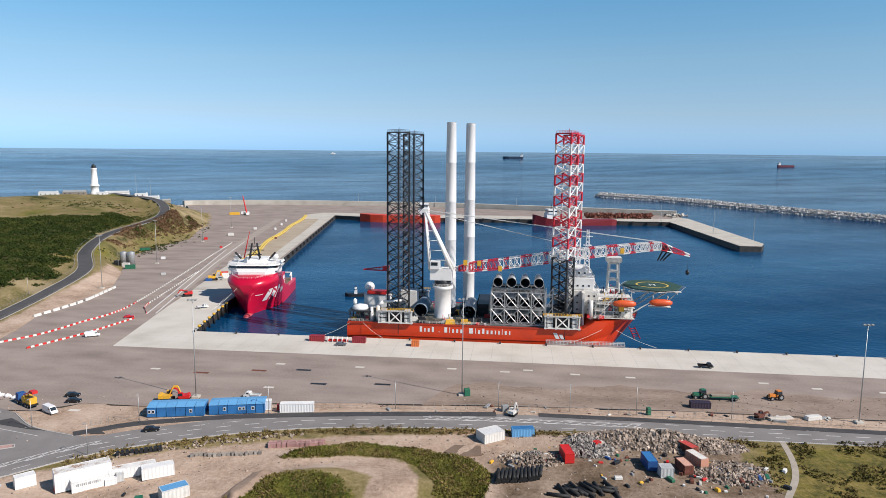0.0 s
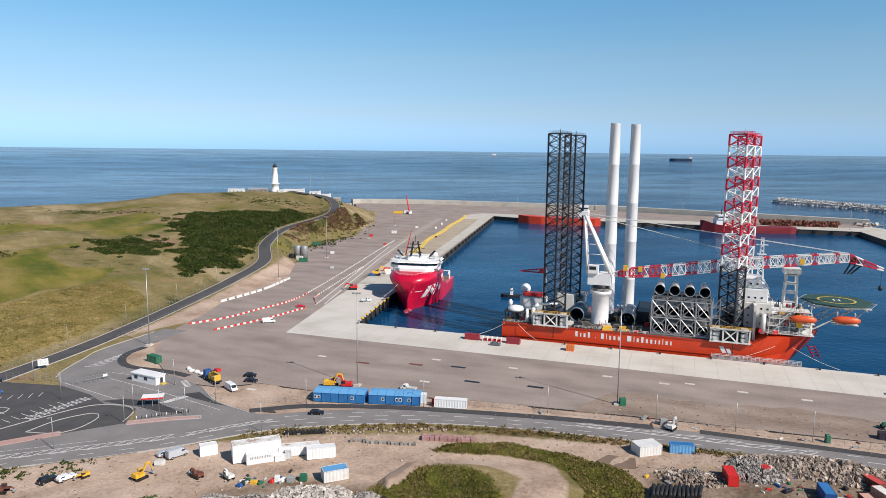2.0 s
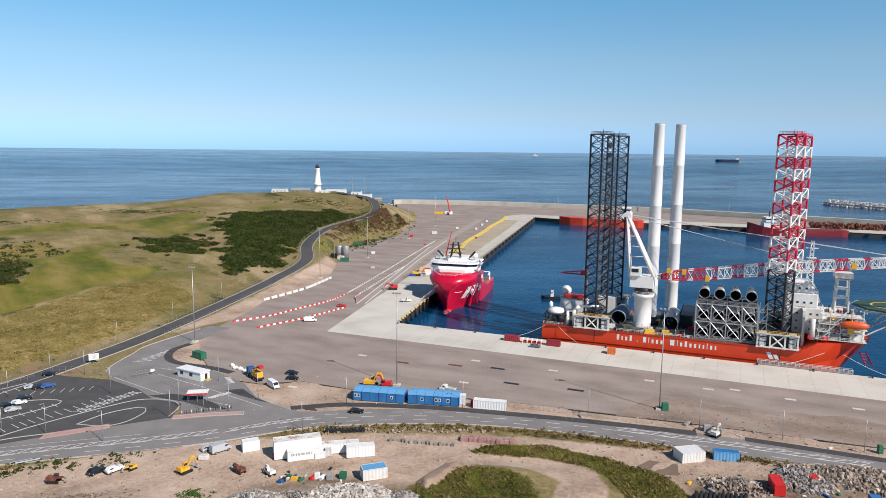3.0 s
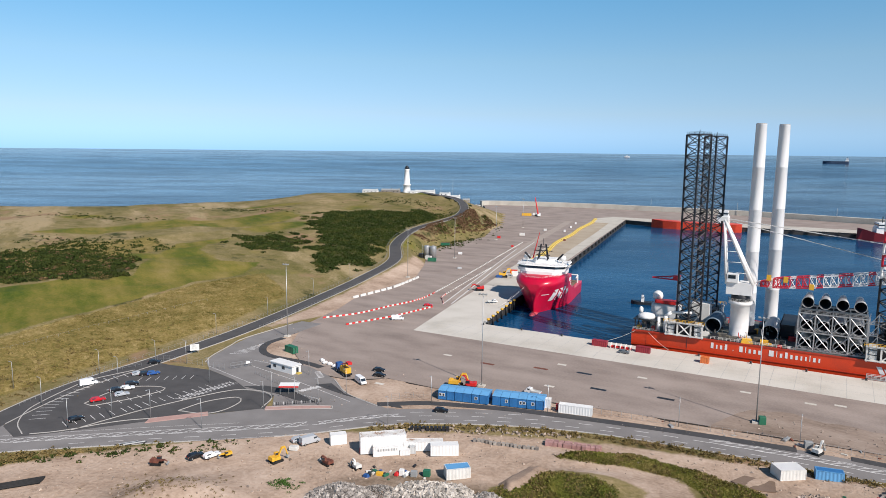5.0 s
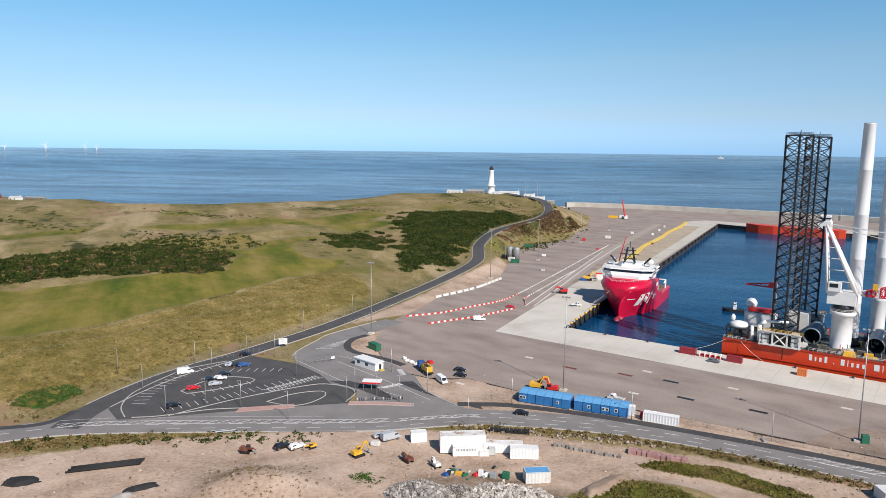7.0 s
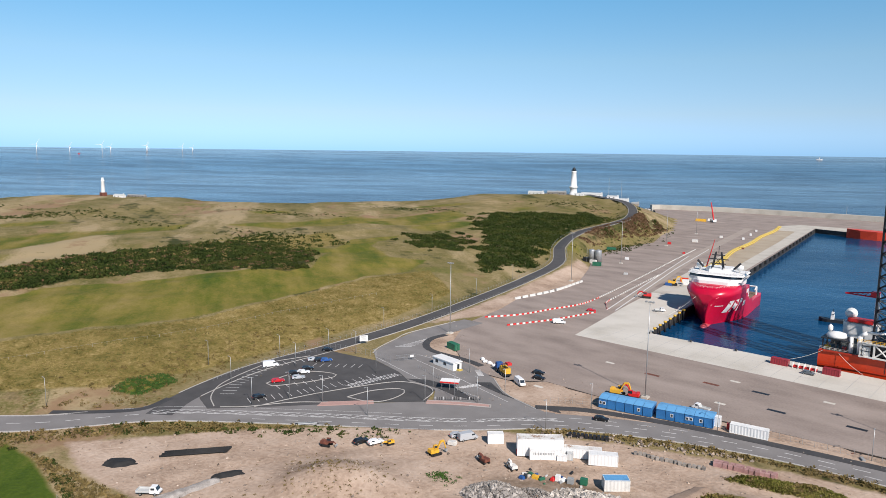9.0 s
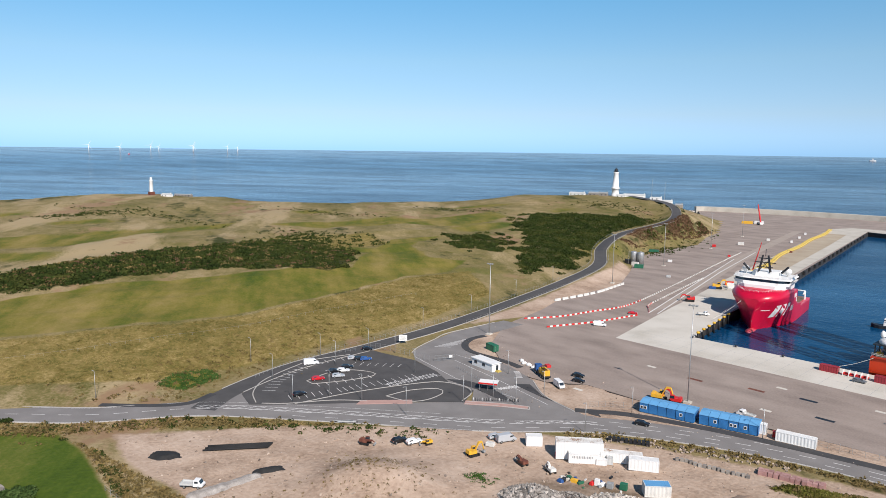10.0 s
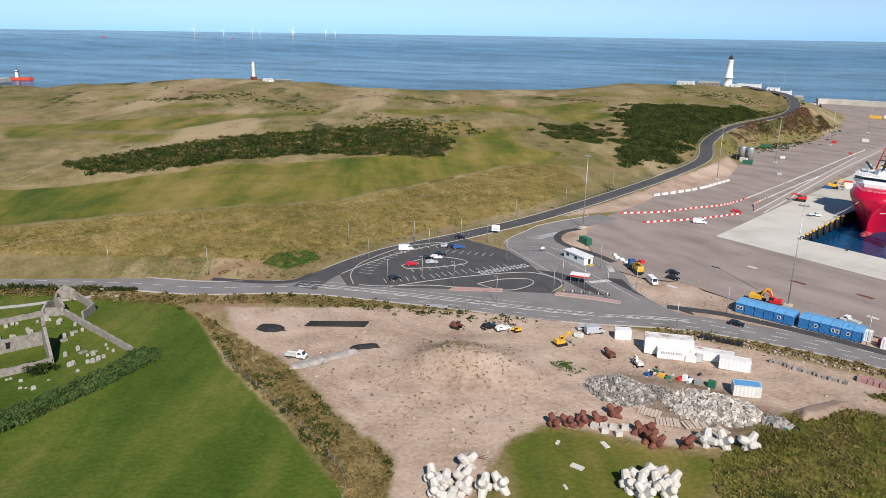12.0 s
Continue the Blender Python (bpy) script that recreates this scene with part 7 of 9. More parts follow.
pts = np.vstack([np.column_stack([rng.normal(-117, 8, 260), rng.normal(112, 7, 260)]), scatter([(-150, 82), (-100, 78), (-80, 95), (-95, 125), (-120, 100)], 160, 24)])
leaf_mass("weeds", with_ground(pts, 0.05), rng.uniform(0.2, 0.5, len(pts)), 9, DRY_LEAF, "sparse dry weeds on bare earth", "weeds", 0.45, 0.9, seed=25)
pts = np.column_stack([rng.normal(-97.4, 2.0, 60), rng.normal(131, 1.6, 60)])
leaf_mass("green_weeds", with_ground(pts, 0.05), rng.uniform(0.3, 0.7, 60), 12, surface("fresh_leaf", [(0.03, 0.07, 0.012), (0.07, 0.13, 0.03)], 0.8, 0.5, 3, 0.0), "patch of fresh green weeds on earth", "weeds", 0.4, 0.8, seed=26)
pts = np.vstack([np.column_stack([rng.normal(-213, 8, 200), rng.normal(118, 26, 200)]), np.column_stack([rng.normal(-226, 10, 260), rng.normal(150, 40, 260)])])
pts = pts[(dist_to(pts[:, 0], pts[:, 1], HILL_ROAD)[0] > 7) & (dist_to(pts[:, 0], pts[:, 1], MAIN)[0] > 9)]
leaf_mass("roadside_grass", with_ground(pts, 0.05), rng.uniform(0.4, 1.1, len(pts)), 12, DRY_LEAF, "tall dry roadside grass", "grass", 0.4, 0.9, seed=27)
pts = masked(scatter(STRAW, 15000, 28), 13, 41, -0.55)
leaf_mass("hay_grass", with_ground(pts, 0.1), rng.uniform(0.3, 0.85, len(pts)), 9, surface("straw_grass", [(0.085, 0.08, 0.018), (0.21, 0.165, 0.054), (0.36, 0.28, 0.115)], 0.95, 0.06, 1.2, 0.0), "tall straw-coloured grass on the slope", "grass", 0.36, 0.9, seed=29)
pts = masked(scatter(NETTLES, 420, 128), 8, 5, -0.6)
leaf_mass("nettles", with_ground(pts, 0.05), rng.uniform(0.4, 1.0, len(pts)), 14, bpy.data.materials["fresh_leaf"], "bank of fresh green nettles beside the road bend", "weeds", 0.34, 0.9, seed=129)


# stones
def rock_shape(seed):
    """An angular broken piece."""
    bm = bmesh.new()
    r = random.Random(seed)
    flat_ = r.uniform(0.45, 0.9)
    box(bm, (0, 0, 0), (1.7, r.uniform(1.0, 1.6), 1.5 * flat_), taper=r.uniform(0.6, 0.95))
    for v in bm.verts:
        v.co += Vector((r.uniform(-0.3, 0.3), r.uniform(-0.3, 0.3), r.uniform(-0.22, 0.22)))
    bmesh.ops.triangulate(bm, faces=list(bm.faces))
    bm.verts.index_update()
    out = np.array([v.co[:] for v in bm.verts]), np.array([[v.index for v in f.verts] for f in bm.faces])
    bm.free()
    return out


ROCKS = [rock_shape(k) for k in range(9)]


def rock_heap(name, pts, sizes, mat, label, cat="rubble", seed=1, kind="stuff"):
    rng_ = np.random.RandomState(seed)
    vs, fs, base = [], [], 0
    for p, s in zip(pts, sizes):
        v, f = ROCKS[rng_.randint(9)]
        e = np.array(Euler(rng_.uniform(0, 6.28, 3)).to_matrix())
        vs.append((v * s * rng_.uniform(0.75, 1.25, 3)) @ e + p)
        fs.append(f + base)
        base += len(v)
    me = bpy.data.meshes.new(name)
    me.from_pydata(np.vstack(vs).tolist(), [], np.vstack(fs).tolist())
    me.materials.append(mat)
    return tagged(new(name, me), label, cat, kind=kind)


def island_rock(name, cols):
    """Stone whose tone differs from block to block."""
    m = surface(name, cols, 0.9, 0.6, 5.0, 0.3)
    n, l = m.node_tree.nodes, m.node_tree.links
    b = n["Principled BSDF"]
    geo = n.new("ShaderNodeNewGeometry")
    hsv = n.new("ShaderNodeHueSaturation")
    mr = n.new("ShaderNodeMapRange")
    mr.inputs["To Min"].default_value, mr.inputs["To Max"].default_value = 0.4, 1.45
    l.new(geo.outputs["Random Per Island"], mr.inputs[0])
    l.new(mr.outputs[0], hsv.inputs["Value"])
    old = b.inputs["Base Color"].links[0].from_socket
    l.new(old, hsv.inputs["Color"])
    l.new(hsv.outputs[0], b.inputs["Base Color"])
    return m


PALE_ROCK = island_rock("pale_rubble", [(0.28, 0.25, 0.21), (0.41, 0.375, 0.33), (0.48, 0.445, 0.40)])
GREY_ROCK = island_rock("grey_rubble", [(0.15, 0.135, 0.12), (0.27, 0.245, 0.22), (0.40, 0.37, 0.335)])
MIX_ROCK = island_rock("mixed_rubble", [(0.14, 0.105, 0.075), (0.30, 0.24, 0.19), (0.46, 0.39, 0.325)])


def heap_pts(cx, cy, rx, ry, n, h, seed, turn=0.0):
    r = np.random.RandomState(seed)
    a, q = r.uniform(0, 6.28, n), np.sqrt(r.uniform(0, 1, n))
    u, v = q * np.cos(a) * rx, q * np.sin(a) * ry
    x, y = cx + u * math.cos(turn) - v * math.sin(turn), cy + u * math.sin(turn) + v * math.cos(turn)
    g = ground_zs(np.column_stack([x, y]))
    return np.column_stack([x, y, g + h * (1 - q ** 1.4) * r.uniform(0.75, 1.0, n)])


rs = np.random.RandomState(31)
rock_heap("rubble_heap", heap_pts(-81, 130, 8.5, 6.5, 1500, 2.4, 32), rs.uniform(0.18, 0.6, 1500), GREY_ROCK, "grey broken concrete rubble heap", seed=33)
rock_heap("rubble_heap", heap_pts(-63, 139.5, 10.5, 7.5, 1700, 2.2, 34, 0.5), rs.uniform(0.25, 0.75, 1700), PALE_ROCK, "pale broken concrete rubble heap", seed=35)
rock_heap("gravel_heap", heap_pts(-74, 136.5, 5, 4, 900, 1.8, 36), rs.uniform(0.08, 0.2, 900), GREY_ROCK, "small grey gravel heap", seed=37)
rock_heap("rubble_heap", heap_pts(-50.2, 143.4, 3.2, 2.6, 260, 1.2, 38), rs.uniform(0.2, 0.6, 260), GREY_ROCK, "small dark rubble heap", seed=39)
rock_heap("rubble_bank", heap_pts(60, 184, 24, 5.5, 3400, 3.2, 40, -0.12), rs.uniform(0.15, 0.66, 3400), MIX_ROCK, "long bank of mixed building rubble beside the road", seed=41)
rock_heap("rubble_heap", heap_pts(40, 180.5, 7, 6, 700, 2.0, 42), rs.uniform(0.2, 0.6, 700), GREY_ROCK, "pale broken concrete rubble heap", seed=43)
rock_heap("rubble_scatter", heap_pts(73, 167, 10, 7, 800, 1.0, 44), rs.uniform(0.15, 0.6, 800), MIX_ROCK, "scattered building rubble and scrap", seed=45)
rock_heap("rubble_scatter", heap_pts(24, 174, 9, 5, 420, 0.9, 46), rs.uniform(0.12, 0.5, 420), MIX_ROCK, "scattered building rubble", seed=47)
rock_heap("gravel_heap", heap_pts(25, 176, 4.0, 3, 500, 1.6, 48), rs.uniform(0.08, 0.2, 500), GREY_ROCK, "small grey gravel heap", seed=49)
sp = scatter(SITE, 1700, 50)
rock_heap("site_stones", np.column_stack([sp, ground_zs(sp) + 0.02]), rs.uniform(0.06, 0.24, 1700) * rs.choice([1, 1, 1.8], 1700), MIX_ROCK, "loose stones scattered over bare earth", seed=51)
sp = along(main[(main[:, 0] > -96) & (main[:, 0] < -40)], -9.5, -11.5, 160, 52)
rock_heap("verge_blocks", np.column_stack([sp, ground_zs(sp) + 0.15]), rs.uniform(0.2, 0.5, 160), MIX_ROCK, "row of stone blocks beside the road", seed=53)
sp = np.column_stack([rs.uniform(0, 200, 420), rs.uniform(2, 18, 420)])
sp[:, 1] += np.interp(sp[:, 0], [0, 72, 128, 200], [213, 210.4, 204.4, 198.4])
rock_heap("strip_stones", np.column_stack([sp, np.full(420, 0.03)]), rs.uniform(0.06, 0.28, 420), MIX_ROCK, "loose stones and rubble on the bare earth strip", seed=58)
# breakwater of armour blocks
bw = smooth_line([(300, 1325), (312, 1300), (360, 1245), (412, 1165), (466, 1046), (520, 950), (590, 840), (680, 700)], 4)
n = 8000
i = rs.randint(0, len(bw), n)
u = rs.uniform(-1, 1, n)
sp = bw[i] + sides(bw)[i] * (u * 17)[:, None] + rs.normal(0, 1.2, (n, 2))
rock_heap("breakwater", np.column_stack([sp, -7 + 9.5 * (1 - np.abs(u) ** 1.5)]), rs.uniform(0.9, 1.8, n), island_rock("armour_rock", [(0.32, 0.31, 0.29), (0.48, 0.47, 0.45), (0.56, 0.55, 0.52)]), "long breakwater of pale armour blocks", "breakwater", seed=54)
core = bmesh.new()
ribbon(core, bw, 13, -13, -0.8, 12)
thing("breakwater_core", core, ROCK, "dark stone core of the breakwater", "breakwater", kind="structure")
sp = along(smooth_line([(-395, 900), (-352, 985), (-330, 1000), (-210, 1012), (-18, 996), (295, 892)], 4), 2, 12, 1500, 55)
rock_heap("shore_rocks", np.column_stack([sp, rs.uniform(-6, -1, 1500)]), rs.uniform(1.2, 2.6, 1500), GREY_ROCK, "rock armour along the shore", "rocks", seed=56)
sp = np.column_stack([rs.normal(288, 6, 60), rs.normal(868, 5, 60)])
rock_heap("wall_end_rocks", np.column_stack([sp, rs.uniform(0.2, 3, 60)]), rs.uniform(1.0, 2.2, 60), PALE_ROCK, "rock armour piled at the wall's end", "rocks", seed=57)


# concrete armour units
def armour_mesh(name, mat):
    """Four tapered legs crossed in one plane and a nose on either side."""
    bm = bmesh.new()
    for d in ((1, 0, 0), (-1, 0, 0), (0, 0, 1), (0, 0, -1), (0, 1, 0), (0, -1, 0)):
        d = Vector(d)
        L, r0, r1 = (2.5, 1.05, 0.72) if abs(d.y) < 0.5 else (1.6, 1.0, 0.7)
        tube(bm, d * 0.1, d * (L - 0.15), r0, r1, seg=8)
        tube(bm, d * (L - 0.16), d * L, r1, r1 * 0.72, seg=8)
    for f in bm.faces:
        f.smooth = False
    return mesh_of(name, bm, mat)


UNIT_MAT = surface("cast_concrete", [(0.36, 0.34, 0.29), (0.50, 0.475, 0.425), (0.56, 0.54, 0.49)], 0.85, 0.8, 5.0, 0.15)
unit = armour_mesh("armour_unit", UNIT_MAT)
rusty = armour_mesh("armour_mould", RUST)
ra = random.Random(8)
for x, y in ((-83.6, 74.2), (-81, 75), (-79.6, 78.3), (-82.8, 82.4), (-77.4, 76.4), (-75.6, 79.6), (-74, 82.4), (-80, 72), (-77, 72.5), (-56.3, 124.6), (-53.4, 126.2), (-49.6, 129), (-58.8, 100.3), (-56.6, 101.4), (-56.9, 106.8), (-55, 104.3), (-53.6, 106.8), (-58.3, 103.3), (-52.4, 103.6), (-55, 100)):
    ob = new("armour_unit", unit)
    ob.matrix_basis = pose(x, y, ground_z(x, y) + 1.3, ra.uniform(-30, 30), ra.choice((45, 45, 20)) + ra.uniform(-8, 8), ra.uniform(0, 180))
    tagged(ob, "pale concrete armour unit with stubby legs lying on grass", "armour unit", "concrete armour units")
for x, y in ((-81.6, 107), (-79.8, 109.6), (-78.4, 112.4), (-76, 114.8), (-75.4, 120), (-67.6, 118.4), (-64.8, 117.4), (-66, 119.8), (-62.8, 116.8), (-58.6, 121.2)):
    ob = new("armour_mould", rusty)
    ob.matrix_basis = pose(x, y, ground_z(x, y) + 0.95, ra.uniform(-40, 40), 45 + ra.uniform(-20, 20), ra.uniform(0, 180)) @ Matrix.Scale(0.85, 4)
    tagged(ob, "rusty steel casting mould for armour units", "casting mould", "rusty moulds")
block = mesh_of("concrete_block", box(bmesh.new(), (0, 0, 0.55), (1.5, 1.1, 1.1)), UNIT_MAT)
for x, y in ((-75.5, 113), (-74.6, 115.2), (-72.6, 115.6), (-70.8, 117.4), (-70.4, 114.4), (-73, 113.2)):
    ob = new("concrete_block", block)
    ob.matrix_basis = pose(x, y, ground_z(x, y), 0, 0, ra.uniform(0, 90))
    tagged(ob, "square pale concrete block on the site", "concrete block", "concrete blocks")
for x, y, s in ((-69.1, 98.8, 2.6), (-77, 102.6, 1.4), (-70.1, 109.2, 2.2), (-66.6, 92, 1.2)):
    ob = thing("slab", box(bmesh.new(), (0, 0, 0.12), (s, s * 0.5, 0.25)), CONCRETE, "flat concrete slab lying in grass", "slab", "slabs in grass")
    ob.matrix_basis = pose(x, y, ground_z(x, y), 0, 0, ra.uniform(0, 180))
for k, (x, y) in enumerate(((-70.8, 126.7), (-66.3, 126.8), (-62, 130.2), (-57, 130.4))):
    bm = bmesh.new()
    for j in range(7):
        box(bm, (j * 0.72 - 2.2, 0, 0.25 + 0.12 * (j % 2)), (0.62, 3.0, 0.3), 0, 0, 0.1 * (j % 3))
    ob = thing("concrete_mattress", bm, surface("sandy_concrete", [(0.4, 0.32, 0.25), (0.52, 0.44, 0.36)], 0.9, 0.6, 4, 0.2), "buckled sandy concrete mattress", "mattress", "concrete mattresses")
    ob.matrix_basis = pose(x, y, ground_z(x, y), 0, 0, 20 + k * 18)

# asphalt planings and dark stacks on the works
def heap(name, poly, h, mat, label, cat):
    X, Y = np.meshgrid(np.linspace(min(p[0] for p in poly) - 2, max(p[0] for p in poly) + 2, 34), np.linspace(min(p[1] for p in poly) - 2, max(p[1] for p in poly) + 2, 34))
    k = np.clip((soft_in(X, Y, poly, 1.4) - 0.25) * 1.6 + 0.18 * wave(X, Y, 2.6, 4), 0, 1)
    z = land_height(X, Y)[0] - 0.25 + (h + 0.25) * k
    me = bpy.data.meshes.new(name)
    idx = np.arange(X.size).reshape(X.shape)
    q = np.stack([idx[:-1, :-1], idx[:-1, 1:], idx[1:, 1:], idx[1:, :-1]], -1).reshape(-1, 4)
    me.from_pydata(np.stack([X, Y, z], -1).reshape(-1, 3).tolist(), [], q.tolist())
    me.materials.append(mat)
    me.polygons.foreach_set("use_smooth", np.ones(len(me.polygons), bool))
    return tagged(new(name, me), label, cat)


heap("tar_heap", [(-171, 86), (-167, 90), (-163, 89), (-165, 85), (-169, 83.5)], 0.9, TAR, "black heap of asphalt planings", "heap")
heap("tar_heap", [(-142.5, 98), (-139.5, 103), (-137, 102), (-139, 98), (-141.5, 96)], 0.9, TAR, "black heap of asphalt planings", "heap")
heap("gravel_mound", [(-144, 80), (-141, 97), (-138, 96.5), (-139, 84), (-141, 78)], 0.5, GREY_ROCK, "low grey heap of gravel", "heap")
for k in range(5):
    bm = bmesh.new()
    tube(bm, (-8.5 + k % 2, 0, 0.25), (8.5, 0, 0.25), 0.25, seg=8)
    ob = thing("pipe", bm, TAR, "long black plastic pipe on bare earth", "pipe", "black pipes")
    ob.matrix_basis = pose(-157.5 + 0.35 * k, 103.4 - 0.6 * k, ground_z(-157, 103) + 0.1, 0, 0, 49)
PIPE = mesh_of("short_pipe", tube(bmesh.new(), (0, -2.8, 0.45), (0, 2.8, 0.45), 0.45, seg=10), BLACK)
for k in range(12):
    for lvl in range(2):
        ob = new("black_pipe", PIPE)
        x, y = 13.8 + k * 0.98 + 0.45 * lvl, 162.2 + 0.25 * k
        ob.matrix_basis = pose(x, y, ground_z(x, y) + 0.8 * lvl, 0, 0, ra.uniform(-4, 4) - 8)
        tagged(ob, "black plastic drain pipe stacked on the site", "pipe", "stacked black pipes")
for k in range(14):
    ob = new("black_pipe", PIPE)
    x, y = 28 + k * 1.05 + ra.uniform(-0.4, 0.4), 156 + ra.uniform(-1.5, 2.5)
    ob.matrix_basis = pose(x, y, ground_z(x, y), ra.uniform(-6, 6), 0, ra.choice((75, 30, 15)) + ra.uniform(-10, 10))
    tagged(ob, "black plastic pipe lying on the site", "pipe", "loose black pipes")
PAL = mesh_of("brick_pack", box(bmesh.new(), (0, 0, 0.55), (1.1, 1.1, 1.1)), surface("pink_block", [(0.28, 0.15, 0.14), (0.4, 0.24, 0.22)], 0.9, 1.2, 6, 0.3, vary=0.2))
for k in range(24):
    ob = new("brick_pack", PAL)
    x, y = -46 + (k % 12) * 1.25 + ra.uniform(-0.15, 0.15), 180.0 + (k // 12) * 1.4 + 0.14 * (k % 12)
    ob.matrix_basis = pose(x, y, ground_z(x, y) + (0.0), 0, 0, 8 + ra.uniform(-6, 6))
    tagged(ob, "shrink-wrapped pack of pinkish bricks beside the road", "brick pack", "brick packs")
for k in range(16):
    x, y = -64.8 + k * 1.15, 173.8 + 0.25 * math.sin(k) + k * 0.12
    ob = thing("stone_crate", box(bmesh.new(), (0, 0, 0.4), (0.9, 0.8, 0.8)), PALE_ROCK if k % 3 else GREY_ROCK, "small crate of pale stone blocks", "crate", "stone crates")
    ob.matrix_basis = pose(x, y, ground_z(x, y), 0, 0, ra.uniform(0, 40))
for k in range(10):
    ob = thing("plant_pot_crate", box(bmesh.new(), (0, 0, 0.6), (0.9, 0.9, 1.2), taper=0.9), DARK, "dark upright crate beside the road", "crate", "dark crates")
    ob.matrix_basis = pose(-84 + k * 1.05, 173.6 + 0.42 * k, 0.1, 0, 0, 20)
SCRAP = [RED, WHITE, GREY, YELLOW, BLUE_DARK, RUST, RUST, OFFWHITE, OFFWHITE, LIGHT_GREY, CONCRETE, DARK, DARK, GREEN]
for k in range(190):
    cx, cy, r_ = ra.choice(((78, 163, 9), (66, 160, 8), (24, 174, 8), (34, 178, 6), (60, 172, 9), (72, 167, 8), (73, 167, 8), (24, 173, 7), (-72, 147, 5), (-80, 145, 4), (48, 166, 7), (-49, 143, 3), (45, 176, 6)))
    x, y, s = cx + ra.gauss(0, r_ * 0.6), cy + ra.gauss(0, r_ * 0.4), ra.choice((0.35, 0.5, 0.7, 0.9, 1.3))
    bm = box(bmesh.new(), (0, 0, s * 0.3), (s * ra.uniform(0.8, 2.2), s * 0.8, s * 0.6), 0, 0, 0, 0, ra.uniform(0.7, 1))
    bmesh.ops.bevel(bm, geom=list(bm.edges), offset=0.06 * s, segments=1, affect="EDGES")
    m_ = SCRAP[ra.randrange(len(SCRAP))]
    ob = thing("scrap", bm, m_, "discarded building scrap lying on the site", "scrap", "scrap on the site")
    ob.matrix_basis = pose(x, y, ground_z(x, y) + 0.02, 0, 0, ra.uniform(0, 180))
for x, y, m_, lab, s in ((-68.2, 149.5, GREEN, "green tool cabinet on the site", (1.8, 1.2, 1.6)), (-78.9, 144.8, YELLOW, "yellow skip bucket on the site", (1.8, 1.2, 0.8)), (-89.6, 154.6, RED, "red bin beside white container", (1, 1, 1.5)), (-49.8, 207.6, RED, "red tank beside white cabin", (1.4, 1.2, 1.7)), (8.6, 221.6, GREEN, "green generator beside the light mast", (2.0, 1.6, 2.4)), (63.8, 206.2, GREEN, "green portable toilet on the verge", (1.2, 1.2, 2.3)), (-74, 147.2, WHITE, "white mixer on the site", (1.2, 1.2, 1.5)), (-71, 148, GREY, "grey plant on the site", (1.6, 1.2, 1.4)), (-107, 148.6, OFFWHITE, "pale wrapped bundle on earth", (2.4, 1.6, 1.0)), (20, 208.2, GREY, "grey cabinet on the road verge", (2.2, 1.4, 1.9)), (103, 203.4, CONCRETE, "pale concrete slab on the verge", (8, 1.8, 0.7)), (113, 203.6, OFFWHITE, "white skip on the verge", (5, 2, 1.2)), (-141, 418, BLUE_DARK, "blue pump unit on the older quay", (4, 2, 1.6)), (-134, 428, WHITE, "white container unit on the older quay", (4, 3, 3)), (-137.5, 437, ORANGE, "orange handling frame on the older quay", (5, 2, 2.4)), (-132, 440, DARK, "dark crates on the older quay", (4, 3, 2.2)), (-201, 500, WHITE, "white crate on the yard", (3, 2, 1.6)), (-178, 560, RED, "red and white barrier on the yard", (2, 1.4, 1.4)), (-194, 640, OFFWHITE, "white cabin on the yard", (5, 2.4, 2.4)), (-176, 437, LIGHT_GREY, "pale crate on the yard", (2.6, 2, 1.2)), (-207, 610, RED, "red container on the yard", (3, 2.4, 2)), (-185, 690, OFFWHITE, "white block on the yard", (3, 2, 2)), (-149, 620, RUST, "small buggy on the older quay", (4, 2, 1.4)), (-165, 690, WHITE, "white marker block on the yard", (2, 2, 2)), (-168, 730, WHITE, "white marker block on the yard", (2, 2, 2)), (-172, 770, WHITE, "white marker block on the yard", (2, 2, 2)), (-250, 842, YELLOW, "yellow load on the far yard", (12, 3, 3)), (-240, 852, WHITE, "white load on the far yard", (10, 3, 3))):
    bm = box(bmesh.new(), (0, 0, s[2] / 2), s, 0, 0, 0, 0, 0.95)
    bmesh.ops.bevel(bm, geom=list(bm.edges), offset=0.06, segments=1, affect="EDGES")
    ob = thing("site_box", bm, m_, lab, "equipment", "equipment")
    ob.matrix_basis = pose(x, y, max(0.03, ground_z(x, y)), 0, 0, 12)

# works track, gully, puddle
heap("soil_mound", [(-50, 152), (-46, 163), (-42, 165), (-44, 154), (-47, 149)], 1.2, surface("brown_earth", [(0.2, 0.14, 0.1), (0.32, 0.24, 0.18)], 0.95, 0.4, 3, 0.4), "grey-brown earth heap beside the track", "heap")
bm = prism(bmesh.new(), [(1, 178), (4, 182.5), (11, 182), (11, 176), (5, 175)], -0.3, 0.16)
thing("puddle", bm, surface("muddy_water", [(0.16, 0.11, 0.075), (0.2, 0.14, 0.1)], 0.15, 0.3, 2, 0.0), "shallow muddy puddle on the track", "puddle", kind="structure")
pl = smooth_line([(95.6, 187), (94.5, 182), (92, 173), (88, 164), (82, 155), (76, 146)], 2)
pl = np.column_stack([pl, ground_zs(pl)])
thing("footpath", ribbon(bmesh.new(), pl, 0.8, -0.8, 0.06), surface("trodden_path", [(0.3, 0.26, 0.21), (0.4, 0.36, 0.3)], 0.95, 0.5, 3, 0.2), "narrow trodden footpath through grass", "path", kind="structure")


# ---- churchyard ----
GZ = ground_z(-190, 38)


